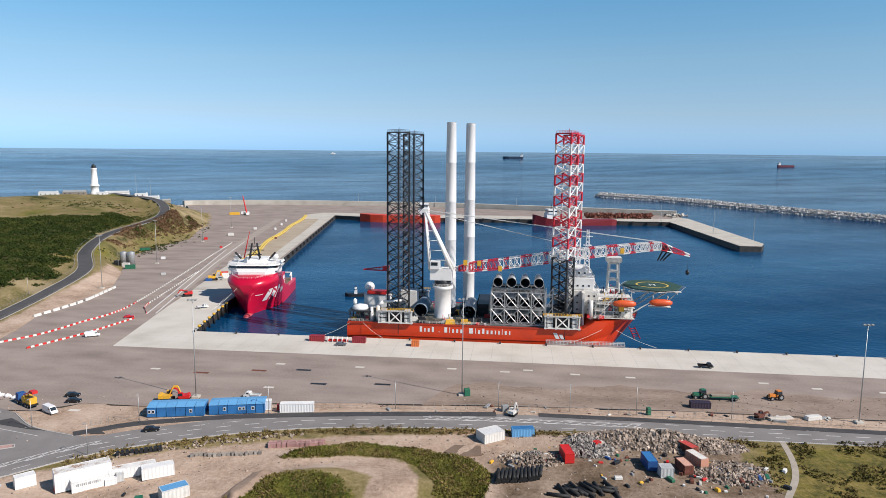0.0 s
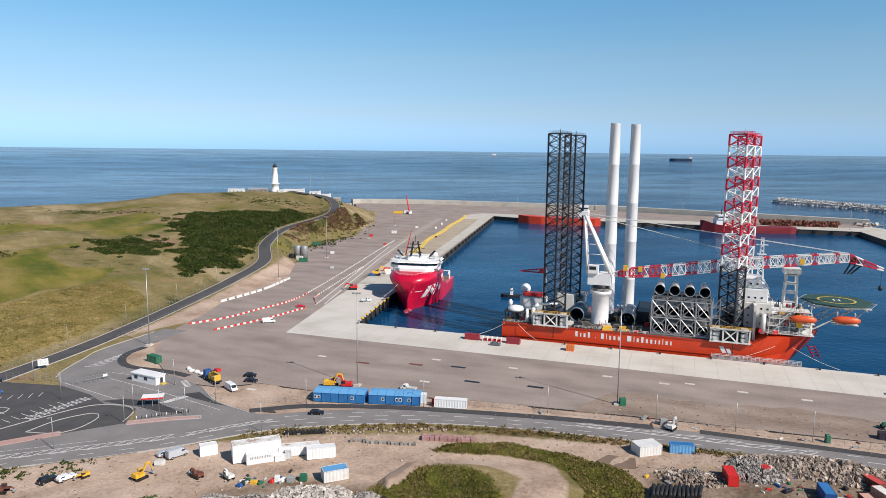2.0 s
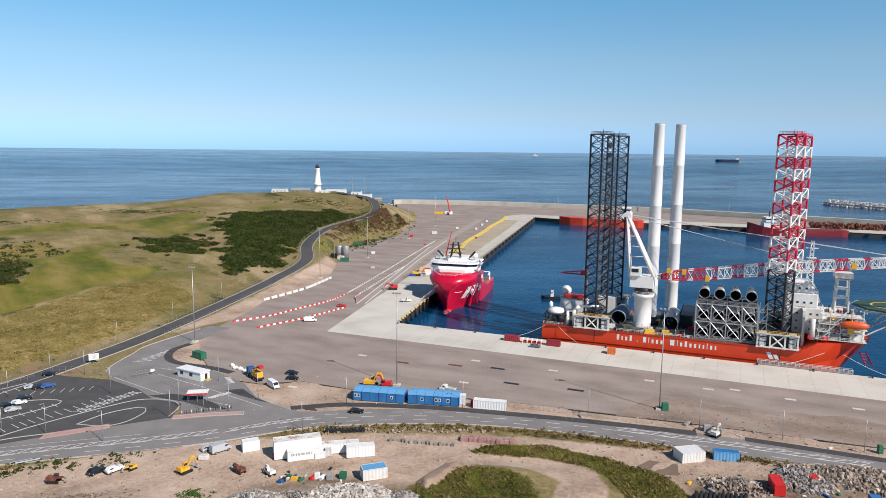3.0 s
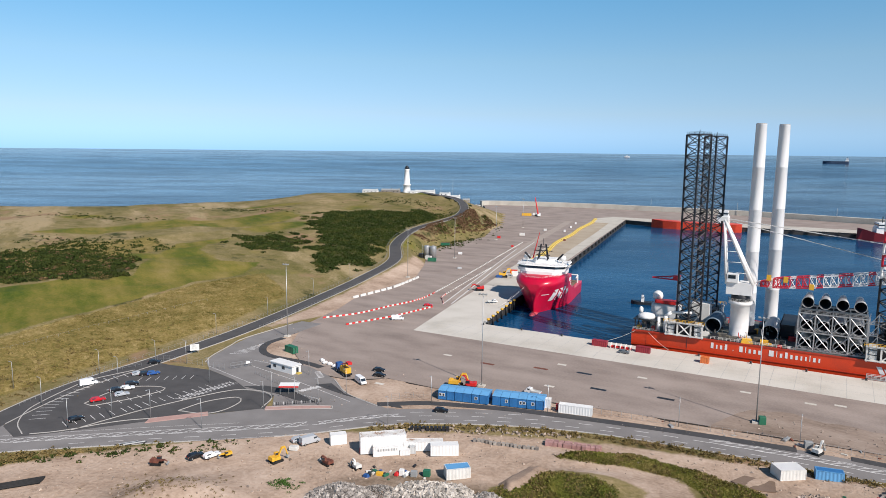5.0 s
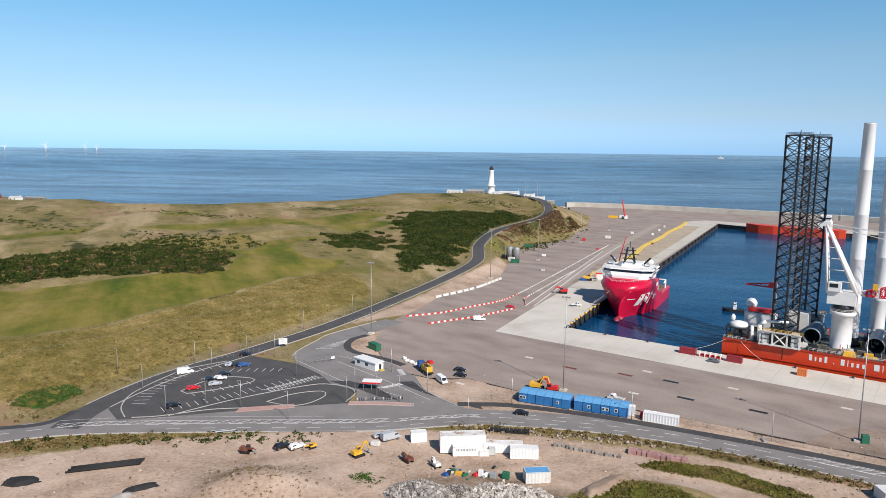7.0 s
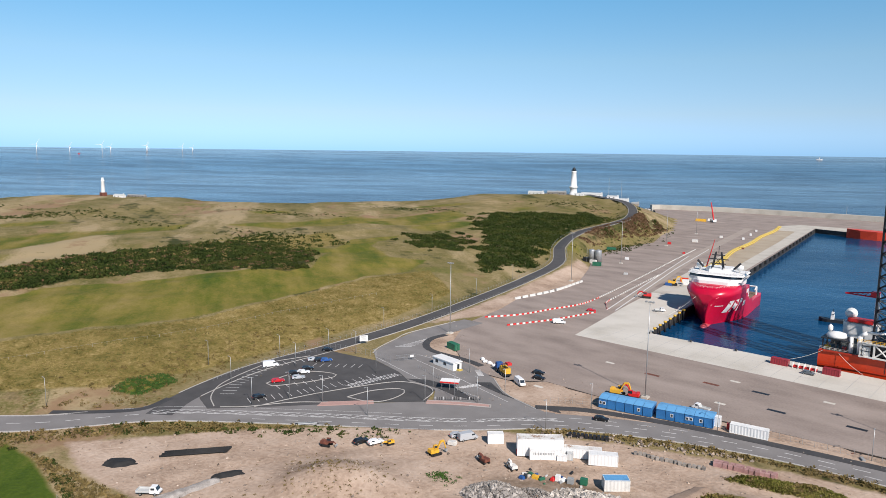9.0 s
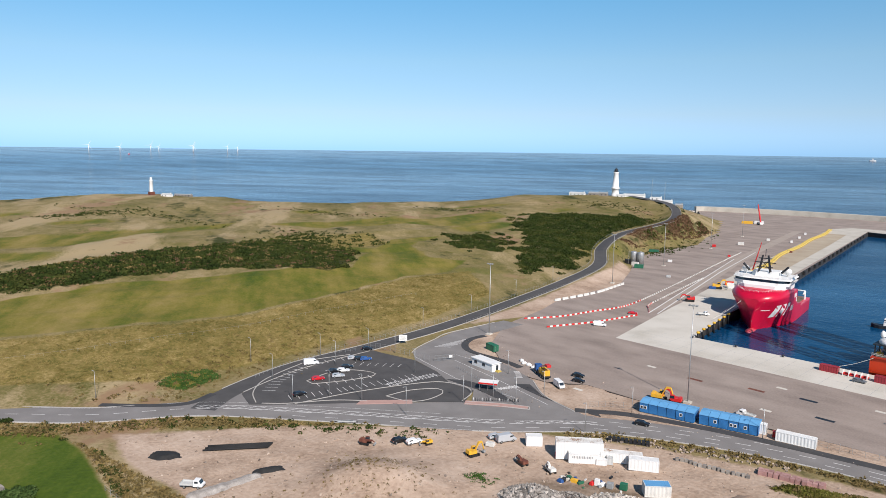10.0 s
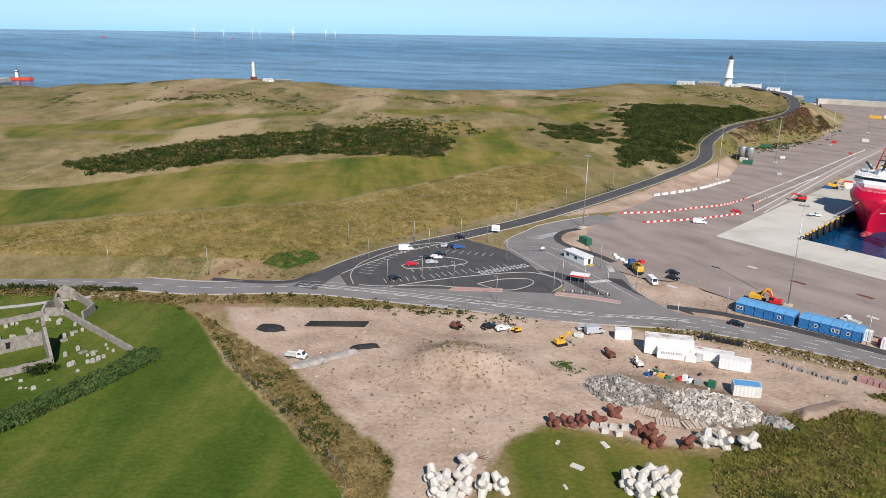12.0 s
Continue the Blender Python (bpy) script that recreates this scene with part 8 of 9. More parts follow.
def wall_run(name, a, c, h, w=0.7, label="old granite rubble wall", z=None, parent=None, gable=0.0):
    a, c = np.array(a, float), np.array(c, float)
    L = np.linalg.norm(c - a)
    ang = math.atan2(c[1] - a[1], c[0] - a[0])
    z0 = GZ if z is None else z
    bm = bmesh.new()
    n = max(2, int(L / 1.2))
    secs = []
    for i in range(n + 1):
        u = L * i / n
        top = h + 0.12 * math.sin(i * 1.7) + gable * (1 - abs(2 * i / n - 1))
        secs.append([(u, -w / 2, -0.4), (u, w / 2, -0.4), (u, w / 2 * 0.8, top), (u, -w / 2 * 0.8, top)])
    loft(bm, secs)
    m = pose(a[0], a[1], z0, 0, 0, math.degrees(ang))
    if parent:
        ob = part(name, bm, STONE, parent)
        ob.matrix_basis = m
        return ob
    ob = thing(name, bm, STONE, label, "wall", kind="structure")
    ob.matrix_basis = m
    return ob


wall_run("churchyard_wall", (-217, 8), (-217.5, 30), 1.8)
wall_run("churchyard_wall", (-217.5, 30), (-217, 41), 1.9)
wall_run("churchyard_wall", (-214.5, 46.2), (-175.6, 51.9), 1.9, 1.0)
wall_run("churchyard_wall", (-217, 41), (-214.5, 46.2), 2.6, 0.9)
annex = holder("roofless_lodge", Matrix.Identity(4), "roofless granite lodge at the churchyard corner", "ruin")
for a, c, h, g in (((-216, 41), (-221, 45.5), 2.6, 1.8), ((-221, 45.5), (-228.5, 48), 2.6, 0.4), ((-228.5, 48), (-226, 52.6), 3.0, 2.2), ((-226, 52.6), (-212.7, 53.9), 2.4, 0), ((-212.7, 53.9), (-207.5, 49.2), 2.4, 0), ((-221, 45.5), (-215.2, 46.4), 3.0, 1.6)):
    wall_run("wall", a, c, h, 0.7, parent=annex, gable=g)
ch = holder("church_ruin", Matrix.Identity(4), "roofless granite church ruin with a standing gable and bellcote", "ruin")
wall_run("gable", (-197, 36.6), (-181.0, 34.6), 3.0, 0.9, parent=ch, gable=5.2)
wall_run("side_wall", (-197, 36.6), (-200, 0), 3.4, 0.9, parent=ch)
wall_run("side_wall", (-181, 34.6), (-184, 0), 2.2, 0.9, parent=ch)
bc_ = part("bellcote", box(bmesh.new(), (-189.2, 35.6, GZ + 9.4), (1.3, 0.9, 2.4), -0.12), STONE, ch)
part("bell_opening", box(bmesh.new(), (-189.2, 35.6, GZ + 9.6), (0.6, 0.94, 1.0), -0.12), DARK, bc_)
for k in range(3):
    part("window", box(bmesh.new(), (-197.7 - 0.55 * k, 28.5 - 6.2 * k, GZ + 1.7), (1.0, 1.3, 1.7), 0.08), DARK, ch)
rg = random.Random(21)
GRAVE = [mesh_of("gravestone", loft(bmesh.new(), [[(-0.4, y_, 0), (0.4, y_, 0), (0.4, y_, 1.0), (0.2, y_, 1.25), (-0.2, y_, 1.25), (-0.4, y_, 1.0)] for y_ in (-0.09, 0.09)]), surface("grave_granite%d" % k, [(0.3, 0.28, 0.25), (0.44, 0.42, 0.38)], 0.85, 1, 6, 0.2)) for k in range(2)]
made = 0
while made < 90:
    x, y = rg.uniform(-216, -166), rg.uniform(2, 50)
    if not inside(np.array([x]), np.array([y]), [(-216, 2), (-216, 40), (-212, 45), (-178, 50), (-171, 36), (-163, 8), (-163, 2)])[0] or (-202 < x < -179 and y < 38):
        continue
    ob = new("gravestone", GRAVE[made % 2])
    s = rg.uniform(0.75, 1.5)
    ob.matrix_basis = pose(x, y, GZ - 0.05, rg.uniform(-6, 6), rg.uniform(-4, 4), 95 + rg.uniform(-8, 8)) @ Matrix.Diagonal((s, 1, s, 1))
    tagged(ob, "weathered grey gravestone standing in grass", "gravestone", "gravestones")
    made += 1
for k in range(6):
    x, y = rg.uniform(-200, -172), rg.uniform(38, 46)
    ob = thing("table_tomb", box(bmesh.new(), (0, 0, 0.3), (2.0, 0.9, 0.6)), STONE, "low flat granite table tomb", "tomb", "table tombs")
    ob.matrix_basis = pose(x, y, GZ - 0.05, 0, 0, 95 + rg.uniform(-10, 10))
hp = smooth_line([(-156, 8), (-160, 22), (-164.5, 38), (-170, 51), (-174, 54)], 0.6)
rr = np.random.RandomState(61)
i = rr.randint(0, len(hp), 1500)
sp = hp[i] + sides(hp)[i] * rr.uniform(-4.2, 3.2, 1500)[:, None]
leaf_mass("hedge", np.column_stack([sp, GZ + rr.uniform(0, 1.3, 1500)]), rr.uniform(0.6, 1.1, 1500), 22, surface("hedge_leaves", [(0.025, 0.05, 0.014), (0.055, 0.095, 0.025), (0.1, 0.13, 0.04)], 0.75, 0.4, 3, 0.0), "thick green hedge along the churchyard", "hedge", 0.3, seed=62, kind="")
sp = rr.normal(0, 1.4, (70, 2)) + [-179.6, 31.4]
leaf_mass("bush", np.column_stack([sp, GZ + rr.uniform(0, 1.6, 70)]), rr.uniform(0.7, 1.2, 70), 30, LEAF, "dark green bush inside the church ruin", "bush", 0.28, seed=63, kind="")
sp = np.vstack([np.column_stack([np.linspace(-254, -229, 130) + rr.normal(0, 0.8, 130), np.linspace(33, 60, 130) + rr.normal(0, 0.8, 130)]), np.column_stack([np.linspace(-227, -221, 40) + rr.normal(0, 0.6, 40), np.linspace(62, 68.6, 40) + rr.normal(0, 0.6, 40)])])
leaf_mass("roadside_hedge", np.column_stack([sp, ground_zs(sp) + rr.uniform(0, 0.8, len(sp))]), rr.uniform(0.6, 1.2, len(sp)), 22, LEAF, "dark hawthorn hedge beside the road", "hedge", 0.32, seed=64, kind="")
pp = smooth_line([(-236, 20), (-229, 38), (-227.5, 47), (-224, 58), (-220, 64)], 2)
pp = np.column_stack([pp, ground_zs(pp)])
thing("footpath", ribbon(bmesh.new(), pp, 1.2, -1.2, 0.07), KERB, "grey gravel churchyard path", "path", kind="structure")

# ---- fences ----
def fence(pts, h=1.2, every=3.0, wires=(0.5, 0.95), mat=None, z=None, name="fence", label="thin wire fence on steel posts"):
    line = smooth_line(pts, every)
    zs = ground_zs(line) if z is None else np.full(len(line), z)
    zs = np.maximum(zs, 0.0)
    f = holder(name, Matrix.Identity(4), label, "fence", "fences")
    post = None
    for p, g in zip(line, zs):
        if post is None:
            post = mesh_of("post", tube(bmesh.new(), (0, 0, 0), (0, 0, h), 0.05, seg=5), mat or STEEL)
        ob = new("post", post)
        ob.parent = f
        ob.matrix_basis = pose(p[0], p[1], g)
    for w in wires:
        bm = bmesh.new()
        for (p, g), (q, g2) in zip(zip(line, zs), zip(line[1:], zs[1:])):
            tube(bm, (p[0], p[1], g + h * w), (q[0], q[1], g2 + h * w), 0.022, seg=3, caps=False)
        part("wire", bm, mat or STEEL, f)


off = np.array([p[:2] + n * 6.2 for p, n in zip(rd, sides(rd))])
fence([tuple(p) for p in off[20:150:8]], 1.6, 3.0)
off = np.array([p[:2] - n * 5.4 for p, n in zip(rd, sides(rd))])
fence([tuple(p) for p in off[44:150:8]], 1.6, 3.0)
fence([(-159, 67.8), (-129, 66.8), (-96, 62.8), (-84, 50)], 1.5, 3.0)
fence([(-101, 193.5), (-88, 201), (-45, 208.6), (14, 208.4)], 2.0, 3.0, (0.1, 0.5, 0.97))
fence([(24, 208.2), (71, 204), (129, 197), (200, 188)], 2.0, 3.0, (0.1, 0.5, 0.97))
fence([(-203, 140), (-206.5, 158), (-207, 170), (-201, 186)], 1.2, 2.0)
fence([(-200, 193), (-188, 195.5), (-170, 195)], 2.4, 2.4, (0.1, 0.5, 0.97))
fence([(-157, 196), (-140, 189), (-128, 184), (-120, 182)], 1.1, 1.6)
fence([(-245, 270), (-250, 215), (-252, 160), (-270, 90), (-310, 10)], 1.1, 5.0, (0.9,))
# gates and bollards
gt = holder("vehicle_gate", pose(-166.5, 200, 0.08, 0, 0, 58), "pale mesh vehicle gate at the port entrance", "gate")
bm = bmesh.new()
for z in (0.3, 1.2, 2.2):
    tube(bm, (-4, 0, z), (4, 0, z), 0.06, seg=5)
for k in range(17):
    tube(bm, (-4 + k * 0.5, 0, 0.3), (-4 + k * 0.5, 0, 2.2), 0.03, seg=4)
part("gate_frame", bm, STEEL, gt)
part("notice", box(bmesh.new(), (2.4, -0.1, 1.5), (1.4, 0.05, 0.9)), WHITE, gt)
for k in range(22):
    x, y = -131 + 0.55 * k, 171.5 + 0.42 * k
    ob = thing("bollard", tube(bmesh.new(), (0, 0, 0), (0, 0, 1.0), 0.09, 0.08, seg=8), BLACK if k % 4 else WHITE, "slim bollard beside the pavement", "bollard", "bollards")
    ob.matrix_basis = pose(x - 0.6, y + 1.4, 0.16)

# ---- quay furniture ----
fd = bmesh.new()
tube(fd, (0, 0, -3.2), (0, 0, 1.4), 0.45, seg=10)
fender = mesh_of("fender_pile", fd, BLACK)
cap = mesh_of("pile_cap", lathe(bmesh.new(), [(0.75, 1.4), (0.75, 2.0), (0.6, 2.2)], (0, 0, 0), 12), YELLOW)
for k in range(7):
    t = k / 6
    x, y = -107.2 - 2.0 * t, 303 + 46 * t
    ob = new("fender_pile", fender)
    ob.matrix_basis = pose(x, y, 0)
    tagged(ob, "black fender pile with yellow cap at the quay edge", "fender", "quay fenders")
    c_ = new("cap", cap)
    c_.parent = ob
be = np.array(QUAY_EDGE[:2], float)
boll = mesh_of("mooring_bollard", lathe(bmesh.new(), [(0.5, 0), (0.35, 0.15), (0.3, 0.55), (0.55, 0.7), (0.5, 0.9)], (0, 0, 0), 10), DARK)
for k in range(16):
    p = be[0] * (1 - k / 15) + be[1] * (k / 15)
    ob = new("mooring_bollard", boll)
    ob.matrix_basis = pose(p[0], p[1] - 1.2, 0.03)
    tagged(ob, "dark iron mooring bollard on the quay edge", "bollard", "mooring bollards")
le = np.array(LEFT_EDGE, float)
tyre = mesh_of("dock_fender", box(bmesh.new(), (0, 0, -1.4), (1.4, 2.6, 2.6)), BLACK)
for k in range(22):
    p = le[0] * (1 - (k + 6) / 29) + le[1] * ((k + 6) / 29)
    ob = new("dock_fender", tyre)
    ob.matrix_basis = pose(p[0] + 0.7, p[1], 0.1)
    tagged(ob, "black rubber dock fender on the older quay", "fender", "dock fenders")
for x0, x1, y0, y1, n in ((-93, 104, 834, 822, 14), (104, 270, 822, 802, 10)):
    for k in range(n):
        ob = new("dock_fender", tyre)
        ob.matrix_basis = pose(x0 + (x1 - x0) * k / n, y0 + (y1 - y0) * k / n - 0.9, 0.1, 0, 0, 90)
        tagged(ob, "black rubber dock fender on the far quay", "fender", "dock fenders")
hb = bmesh.new()
hl = smooth_line([(-141, 470), (-144, 530), (-150, 600), (-154, 675), (-158, 760), (-163, 835)], 6)
for (p, q) in zip(hl, hl[1:]):
    for o, r in ((0, 1.0), (2.0, 0.8)):
        tube(hb, (p[0] + o + math.sin(p[1] * 0.05), p[1], 0.8), (q[0] + o + math.sin(q[1] * 0.05), q[1], 0.8), r, seg=6, caps=False)
thing("floating_boom", hb, YELLOW_HOSE, "long yellow pollution boom laid along the quay", "boom")
for x, y, h_ in ((255, 815, 22), (272, 700, 22), (286, 640, 22), (-120, 1000, 16), (-10, 980, 16), (100, 950, 16), (180, 920, 16)):
    ob = thing("quay_lamp", tube(bmesh.new(), (0, 0, 0), (0, 0, h_), 0.35, 0.2, seg=6), STEEL, "slender lamp column on the far quay", "street lamp", "far lamps")
    ob.matrix_basis = pose(x, y, 0.04)
cr = holder("mobile_crane", pose(-236, 842, 0, 0, 0, 120), "red mobile crane with raised boom on the far yard", "crane")
part("carrier", box(bmesh.new(), (0, 0, 1.8), (14, 3.4, 2.2)), WHITE, cr)
part("boom", tube(bmesh.new(), (-2, 0, 3), (14, 0, 22), 1.0, 0.6, seg=6), RED, cr)
wheels(cr, [(-4.5, -1.6), (-1.5, -1.6), (1.5, -1.6), (4.5, -1.6), (-4.5, 1.6), (-1.5, 1.6), (1.5, 1.6), (4.5, 1.6)], 0.8, 0.5)


# ---- other ships ----
def ship(name, m, L, B, D, mat, label, house_at=-0.3, house_h=8, house=WHITE, sheer=0.0):
    s = holder(name, m, label, "ship", "ships at a distance")
    secs = []
    for t, w, lw, up in ((-0.5, 0.8, 0.7, 0), (-0.44, 1, 0.9, 0), (0.2, 1, 1, 0), (0.36, 0.85, 0.6, 0.4), (0.46, 0.45, 0.15, 0.9), (0.5, 0.08, 0.02, 1.0)):
        z1 = D + up * sheer
        secs.append([(t * L, -lw * B / 2, -1.5), (t * L, -w * B / 2, z1), (t * L, w * B / 2, z1), (t * L, lw * B / 2, -1.5)])
    part("hull", loft(bmesh.new(), secs), mat, s)
    bm = box(bmesh.new(), (house_at * L, 0, D + house_h * 0.3), (L * 0.13, B * 0.8, house_h * 0.6))
    box(bm, (house_at * L, 0, D + house_h * 0.8), (L * 0.1, B * 0.9, house_h * 0.4))
    part("deckhouse", bm, house, s)
    part("window_band", box(bmesh.new(), (house_at * L, 0, D + house_h * 0.82), (L * 0.102, B * 0.91, house_h * 0.12)), GLASS, s)
    part("mast", tube(bmesh.new(), (house_at * L, 0, D + house_h), (house_at * L, 0, D + house_h * 1.5), L * 0.004 + 0.1, seg=5), DARK, s)
    return s


tug = ship("pilot_boat", pose(-50, 401, -5, 0, 0, 185), 12.5, 4.4, 1.6, DARK, "small dark-hulled launch with white wheelhouse", 0.0, 3.4, WHITE, 0.5)
ship("moored_ship", pose(-50, 824, -5, 0, 0, 177), 95, 17, 8.5, paint("red_orange", (0.6, 0.05, 0.015), 0.5, 0.2), "red offshore ship moored at the far quay", -0.3, 14, WHITE, 1.0)
ship("moored_ship", pose(152, 808, -5, 0, 0, 187), 98, 17, 6.5, paint("dark_maroon", (0.2, 0.015, 0.02), 0.5, 0.3), "dark red offshore ship moored at the far quay", 0.28, 12, WHITE, 6.0)
sp = np.column_stack([rr.uniform(172, 252, 420), rr.uniform(838, 846, 420)])
rock_heap("scrap_heap", np.column_stack([sp, rr.uniform(0, 5.5, 420)]), rr.uniform(0.8, 2.0, 420), RUST, "long rust-brown heap of scrap on the far quay", "heap", seed=66)
ship("tanker", pose(342, 3453, 40.5, 0, 0, 176), 100, 18, 9, paint("navy_hull", (0.02, 0.04, 0.08), 0.6, 0.1), "dark blue tanker far out at sea", -0.42, 12)
ship("cargo_ship", pose(1341, 2761, 26, 0, 0, 0), 66, 12, 6, paint("brown_hull", (0.12, 0.02, 0.03), 0.6, 0.1), "small dark red cargo ship out at sea", -0.42, 10)
ship("distant_boat", pose(-602, 3873, 52.4, 0, 0, 0), 28, 8, 4, WHITE, "small pale boat far out at sea", 0, 8)
ship("distant_boat", pose(-3192, 1554, 43, 0, 0, 60), 9, 3, 2, RED, "small red boat far out at sea", 0, 3)
ship("distant_boat", pose(-3392, 1048, 43, 0, 0, 70), 12, 4, 2, RED, "small red boat far out at sea", 0, 3)
ship("harbour_ship", pose(-1372, 287, -5, 0, 0, 60), 34, 9, 4, paint("red_hull_b", (0.5, 0.06, 0.02), 0.5, 0.2), "red ship passing the far pier", -0.2, 12)
bm = prism(bmesh.new(), [(-1270, 160), (-1240, 160), (-1330, 262), (-1345, 255)], -10, 1)
thing("pier", bm, [CONCRETE_OLD], "low dark stone pier at the river mouth", "pier", kind="structure")


def wind_turbine(x, y, z, h):
    w = holder("wind_turbine", pose(x, y, z, 0, 0, 65), "white offshore wind turbine far out at sea", "wind turbine", "offshore turbines")
    part("tower", tube(bmesh.new(), (0, 0, -3), (0, 0, h), 1.6, 1.0, seg=8), WHITE, w)
    part("nacelle", box(bmesh.new(), (0, 0, h), (2.4, 5, 2.4)), WHITE, w)
    for k in range(3):
        a = 0.5 + k * 2.094
        part("blade", tube(bmesh.new(), (0, -3, h), (math.sin(a) * h * 0.75, -3, h + math.cos(a) * h * 0.75), 0.9, 0.25, seg=5), WHITE, w)


for x, y, z, h in ((-3352, 1445, 45, 38), (-3325, 1577, 46, 30), (-3372, 1753, 49, 36), (-3372, 1795, 49, 28), (-3345, 1966, 51, 34), (-3306, 2143, 52, 30), (-3300, 2200, 52, 24), (-3412, 2010, 52, 30)):
    wind_turbine(x, y, z, h)

# ---- lighthouse and headland ----
lz = ground_z(-399, 807)
H = 59.9 - lz
lh = holder("lighthouse", pose(-399, 807, lz), "tall white lighthouse tower with black lantern", "lighthouse")
part("tower", lathe(bmesh.new(), [(5.2, -1), (5.2, H * 0.06), (4.6, H * 0.08), (4.2, H * 0.27), (5.4, H * 0.28), (5.4, H * 0.31), (3.9, H * 0.33), (2.9, H * 0.82), (3.4, H * 0.84), (3.4, H * 0.87)], (0, 0, 0), 24), WHITE, lh)
part("lantern", lathe(bmesh.new(), [(2.3, H * 0.87), (2.3, H * 0.95), (2.0, H * 0.96), (0.5, H * 1.0), (0.1, H * 1.03)], (0, 0, 0), 16), DARK, lh)
bm = bmesh.new()
rail(bm, [(3.4 * math.cos(a * 0.524), 3.4 * math.sin(a * 0.524), H * 0.87) for a in range(13)], 1.2, 1.8)
part("gallery_rail", bm, DARK, lh)


def cottage(x, y, turn, L, W, hgt, mat, label):
    c = holder("cottage", pose(x, y, ground_z(x, y) - 0.3, 0, 0, turn), label, "house", "headland buildings")
    part("wall", box(bmesh.new(), (0, 0, hgt / 2), (L, W, hgt)), mat, c)
    part("roof", loft(bmesh.new(), [[(u, -W / 2 - 0.2, hgt), (u, W / 2 + 0.2, hgt), (u, 0, hgt + W * 0.28)] for u in (-L / 2, L / 2)]), GREY if mat is not WHITE else LIGHT_GREY, c)
    for k in range(int(L / 5)):
        part("window", box(bmesh.new(), (-L / 2 + 2.5 + k * 5, -W / 2 - 0.03, hgt * 0.5), (1.2, 0.1, 1.3)), GLASS, c)
    part("chimney", box(bmesh.new(), (L / 2 - 1, 0, hgt + W * 0.28), (1, 1, 1.6)), mat, c)


for x, y, t_, L, W, h_, m_ in ((-376, 812, 20, 26, 7, 4, WHITE), (-412, 802, 15, 10, 6, 3.5, STONE), (-424, 800, 15, 14, 7, 3, STONE), (-446, 796, 10, 20, 6, 3, WHITE), (-340, 822, 20, 16, 7, 3.6, WHITE), (-355, 818, 20, 8, 5, 3, STONE), (-388, 800, 15, 12, 5, 2.6, WHITE), (-325, 826, 30, 9, 6, 3.2, STONE), (-330, 770, 20, 13, 4, 2.4, WHITE)):
    cottage(x, y, t_, L, W, h_, m_, "low pale headland building near the lighthouse" if m_ is WHITE else "low granite headland building near the lighthouse")
for x, y in ((-352, 808), (-345, 830)):
    ob = thing("radio_mast", tube(bmesh.new(), (0, 0, 0), (0, 0, 27), 0.3, 0.12, seg=5), GREY, "thin lattice radio mast on the headland", "mast", "radio masts")
    ob.matrix_basis = pose(x, y, ground_z(x, y))
bz = ground_z(-834, 432)
be_ = holder("beacon_tower", pose(-834, 432, bz), "slim white beacon tower on the shore", "beacon")
part("shaft", lathe(bmesh.new(), [(2.6, -1), (2.4, 4), (1.9, 41.5 - bz - 4), (2.5, 41.5 - bz - 3), (1.4, 41.5 - bz - 2.6), (1.2, 42 - bz)], (0, 0, 0), 14), WHITE, be_)
part("plinth", box(bmesh.new(), (0, 0, 2.5), (6, 6, 6)), RUST, be_)
cottage(-812, 440, 20, 14, 5, 3, WHITE, "low white building on the shore")
cottage(-826, 470, 20, 26, 4, 2, STONE, "low granite building on the shore")
cottage(-900, 338, 60, 14, 5, 2.2, GREY, "dark low building on the far hill")


# ---- small details ----
# ropes from the ships to the quay
def rope(name, a, c, sag, parent_label):
    bm = bmesh.new()
    a, c = Vector(a), Vector(c)
    pts_ = [a.lerp(c, k / 8) - Vector((0, 0, sag * math.sin(math.pi * k / 8))) for k in range(9)]
    for p, q in zip(pts_, pts_[1:]):
        tube(bm, p, q, 0.07, seg=4, caps=False)
    return thing(name, bm, OFFWHITE, parent_label, "rope", "mooring ropes")


for u, v in ((-54, -66), (-50, -40), (58, 74), (52, 36)):
    a = SHIP @ Vector((u, 2.2, 11.2))
    c = SHIP @ Vector((v, -2.4, 5.5))
    rope("mooring_rope", a, c, 0.6, "pale mooring rope from ship to bollard")
for p, q in (((-103, 352, 10.5), (-112.5, 335, 0.9)), ((-109, 368, 8.5), (-113.5, 350, 0.9)), ((-111, 410, 2), (-116.5, 430, 0.9))):
    rope("mooring_rope", p, q, 0.7, "pale mooring rope from ship to quay")

# scaffold stillage with pipes between the maroon containers
sc = holder("pipe_stillage", pose(-43.3, 285.3, 0.03, 0, 0, -6), "red and white tubular stillage on the quay", "stillage")
for k in range(5):
    part("upright", box(bmesh.new(), (-4 + k * 2, 0, 1.0), (0.2, 2.0, 2.0)), WHITE, sc)
for k in range(4):
    part("tube", tube(bmesh.new(), (-4.4, -0.7 + 0.45 * k, 0.5 + 0.35 * (k % 2)), (4.4, -0.7 + 0.45 * k, 0.5 + 0.35 * (k % 2)), 0.16, seg=6), RED, sc)
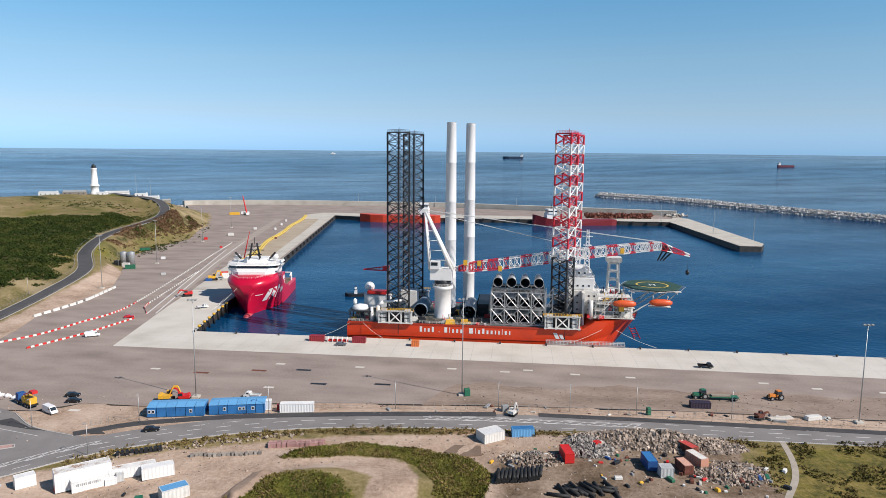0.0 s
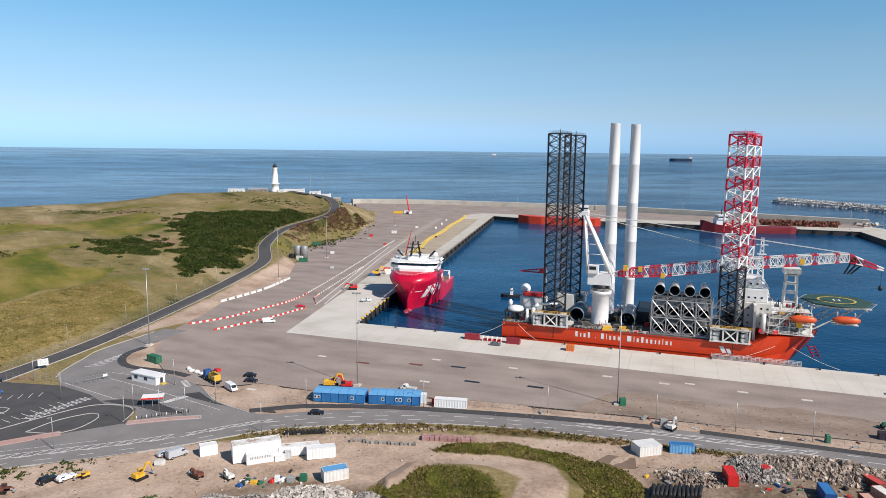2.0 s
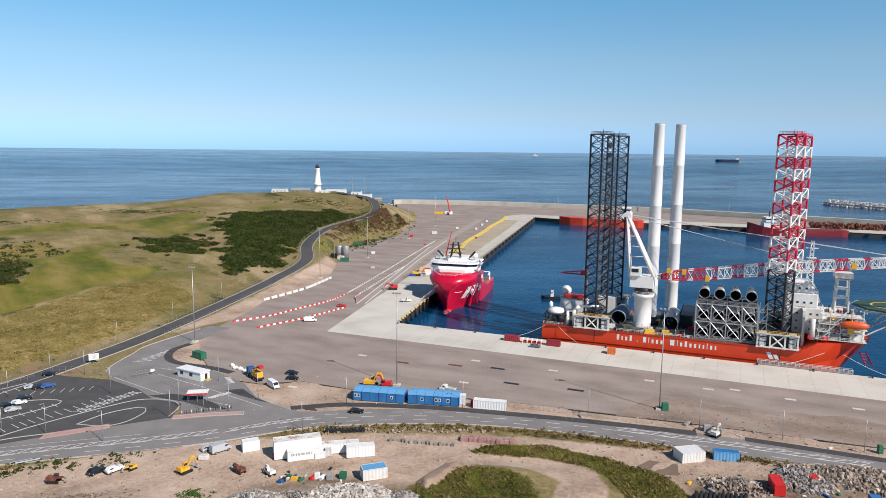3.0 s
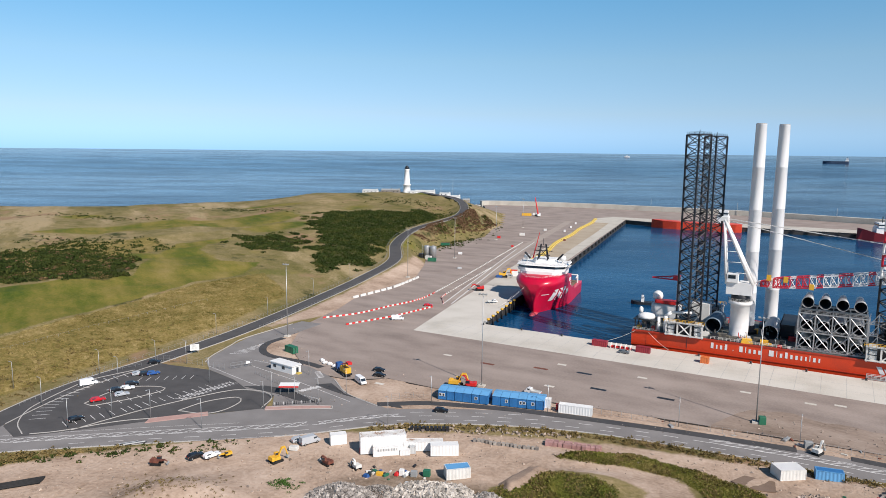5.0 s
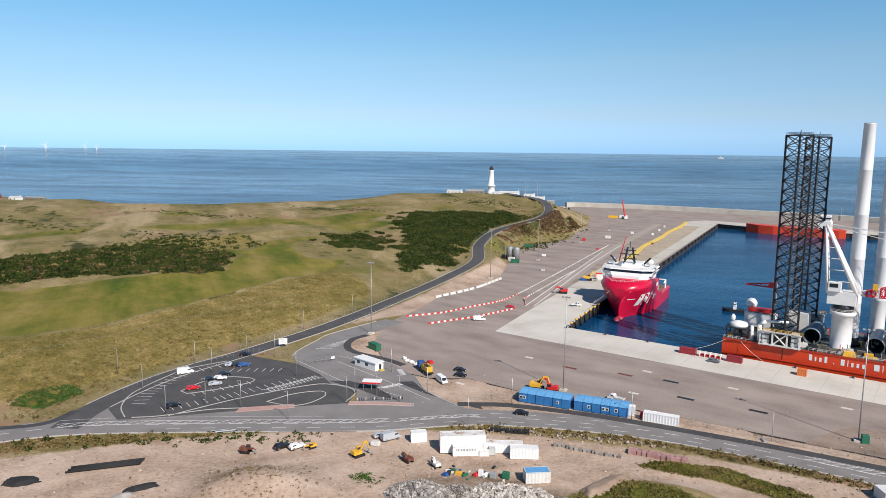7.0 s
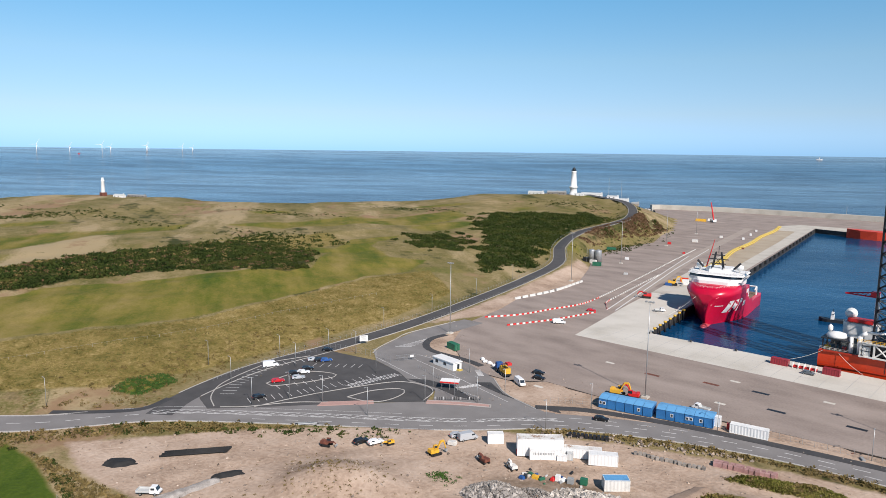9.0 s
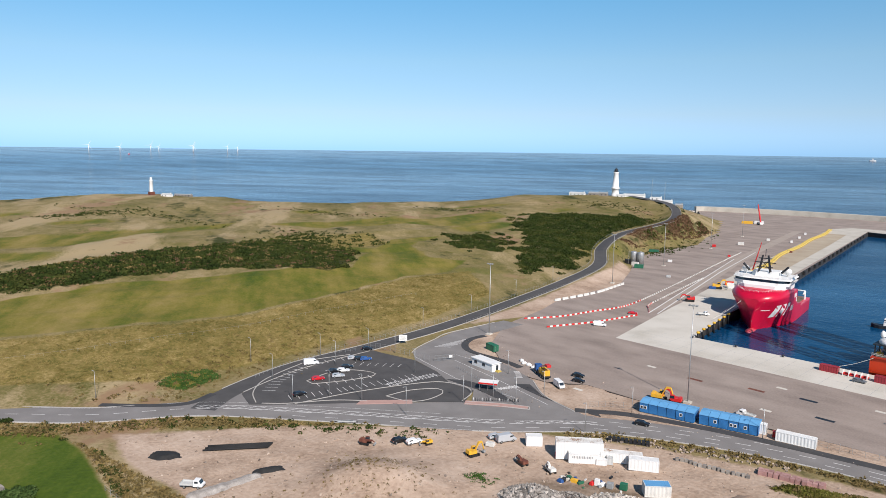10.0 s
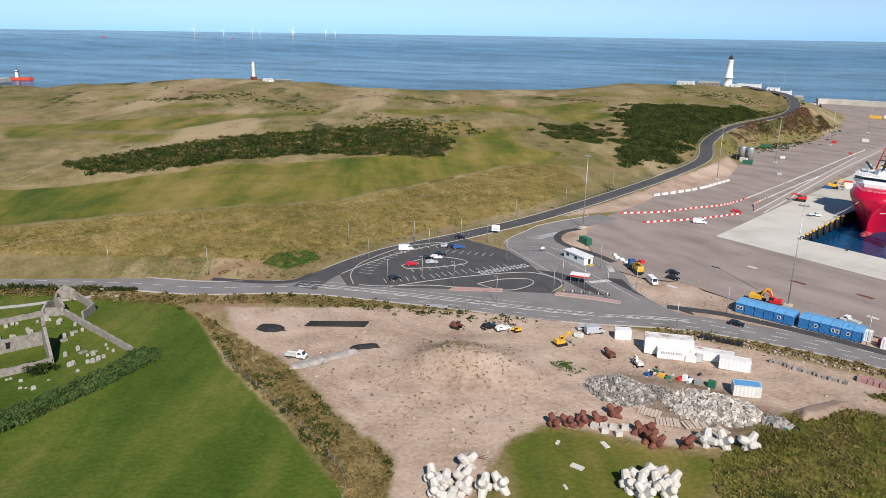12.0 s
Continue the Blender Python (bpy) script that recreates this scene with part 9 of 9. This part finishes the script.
# joints across the concrete apron
jn = bmesh.new()
for k in range(40):
    t = k / 39
    a = np.array([-130, 277]) * (1 - t) + np.array([176, 242]) * t
    d = np.array([0.109, 1.0])
    b_ = a + d * 23.5
    n_ = np.array([1.0, -0.109]) * 0.05
    q = [jn.verts.new((*p, 0.034)) for p in (a - n_, a + n_, b_ + n_, b_ - n_)]
    jn.faces.new(q)
for off_ in (8.0, 16.0):
    a, b_ = np.array([-131.0, 277 + off_]), np.array([176.0, 242 + off_])
    n_ = np.array([0.109, 1.0]) * 0.05
    q = [jn.verts.new((*p, 0.034)) for p in (a - n_, b_ - n_, b_ + n_, a + n_)]
    jn.faces.new(q)
thing("apron_joint", jn, GREY, "dark joints between concrete bays of the apron", "joint", kind="structure")
# cable covers and timber on the verge
for k in range(26):
    x, y = -20 + ra.uniform(0, 150), 0
    y = float(np.interp(x, [-20, 26, 60, 130], [207.5, 207, 205, 198])) + ra.uniform(0, 5)
    s = ra.uniform(0.4, 1.6)
    bm = box(bmesh.new(), (0, 0, s * 0.18), (s * ra.uniform(1, 2.6), s * 0.6, s * 0.36))
    bmesh.ops.bevel(bm, geom=list(bm.edges), offset=0.04, segments=1, affect="EDGES")
    ob = thing("verge_scrap", bm, ra.choice((GREY, CONCRETE, RUST, DARK, OFFWHITE, KERB)), "discarded kerb or timber piece on the verge", "scrap", "scrap on the verge")
    ob.matrix_basis = pose(x, y, max(0.02, ground_z(x, y)), 0, 0, ra.uniform(0, 180))
rock_heap("verge_stones", np.column_stack([scatter(VERGE_EARTH, 900, 91), np.full(900, 0.04)]), rs.uniform(0.06, 0.22, 900), MIX_ROCK, "loose stones on the bare verge", seed=92)
# dark planks stacked at the field gate of the works
for k in range(7):
    bm = box(bmesh.new(), (0, 0, 0.12), (5.5, 0.35, 0.22))
    ob = thing("plank", bm, LIGHT_GREY if k % 3 else DARK, "long grey plank stacked beside the road", "plank", "stacked planks")
    ob.matrix_basis = pose(-150.5 + 0.42 * k, 132.6 + 0.2 * k, ground_z(-150, 132) + 0.22 * (k % 2), 0, 0, 48)
# rebar and timber by the armour units
for k in range(14):
    bm = tube(bmesh.new(), (-2.6, 0, 0.1), (2.6, 0, 0.1), 0.06, seg=4)
    ob = thing("steel_bar", bm, RUST if k % 2 else GREY, "rusty reinforcing bar lying on earth", "steel bar", "reinforcing bars")
    x, y = -84.4 + ra.uniform(-1, 1), 86 + ra.uniform(-1.2, 1.2)
    ob.matrix_basis = pose(x, y, ground_z(x, y) + 0.03 * k, 0, 0, 35 + ra.uniform(-12, 12))
# brown bracken on the cutting
pts = np.vstack([masked(scatter([(-246, 600), (-262, 720), (-242, 706), (-236, 640), (-238, 600)], 900, 95), 30, 4, -0.4), masked(scatter(BANK_LOW, 1800, 195), 26, 4, -0.3)])
leaf_mass("bracken", with_ground(pts), rng.uniform(0.7, 1.6, len(pts)), 12, surface("red_bracken", [(0.06, 0.032, 0.018), (0.13, 0.075, 0.042), (0.21, 0.13, 0.075)], 0.85, 0.3, 2.5, 0.0), "reddish brown bracken on the cutting", "bracken", 0.4, seed=96)
pts = masked(scatter(BUSHES, 900, 97), 26, 14, 0.1)
leaf_mass("heather", with_ground(pts, -0.3), rng.uniform(0.8, 1.8, len(pts)), 14, bpy.data.materials["red_bracken"], "brown patches among the gorse", "gorse", 0.36, seed=98)
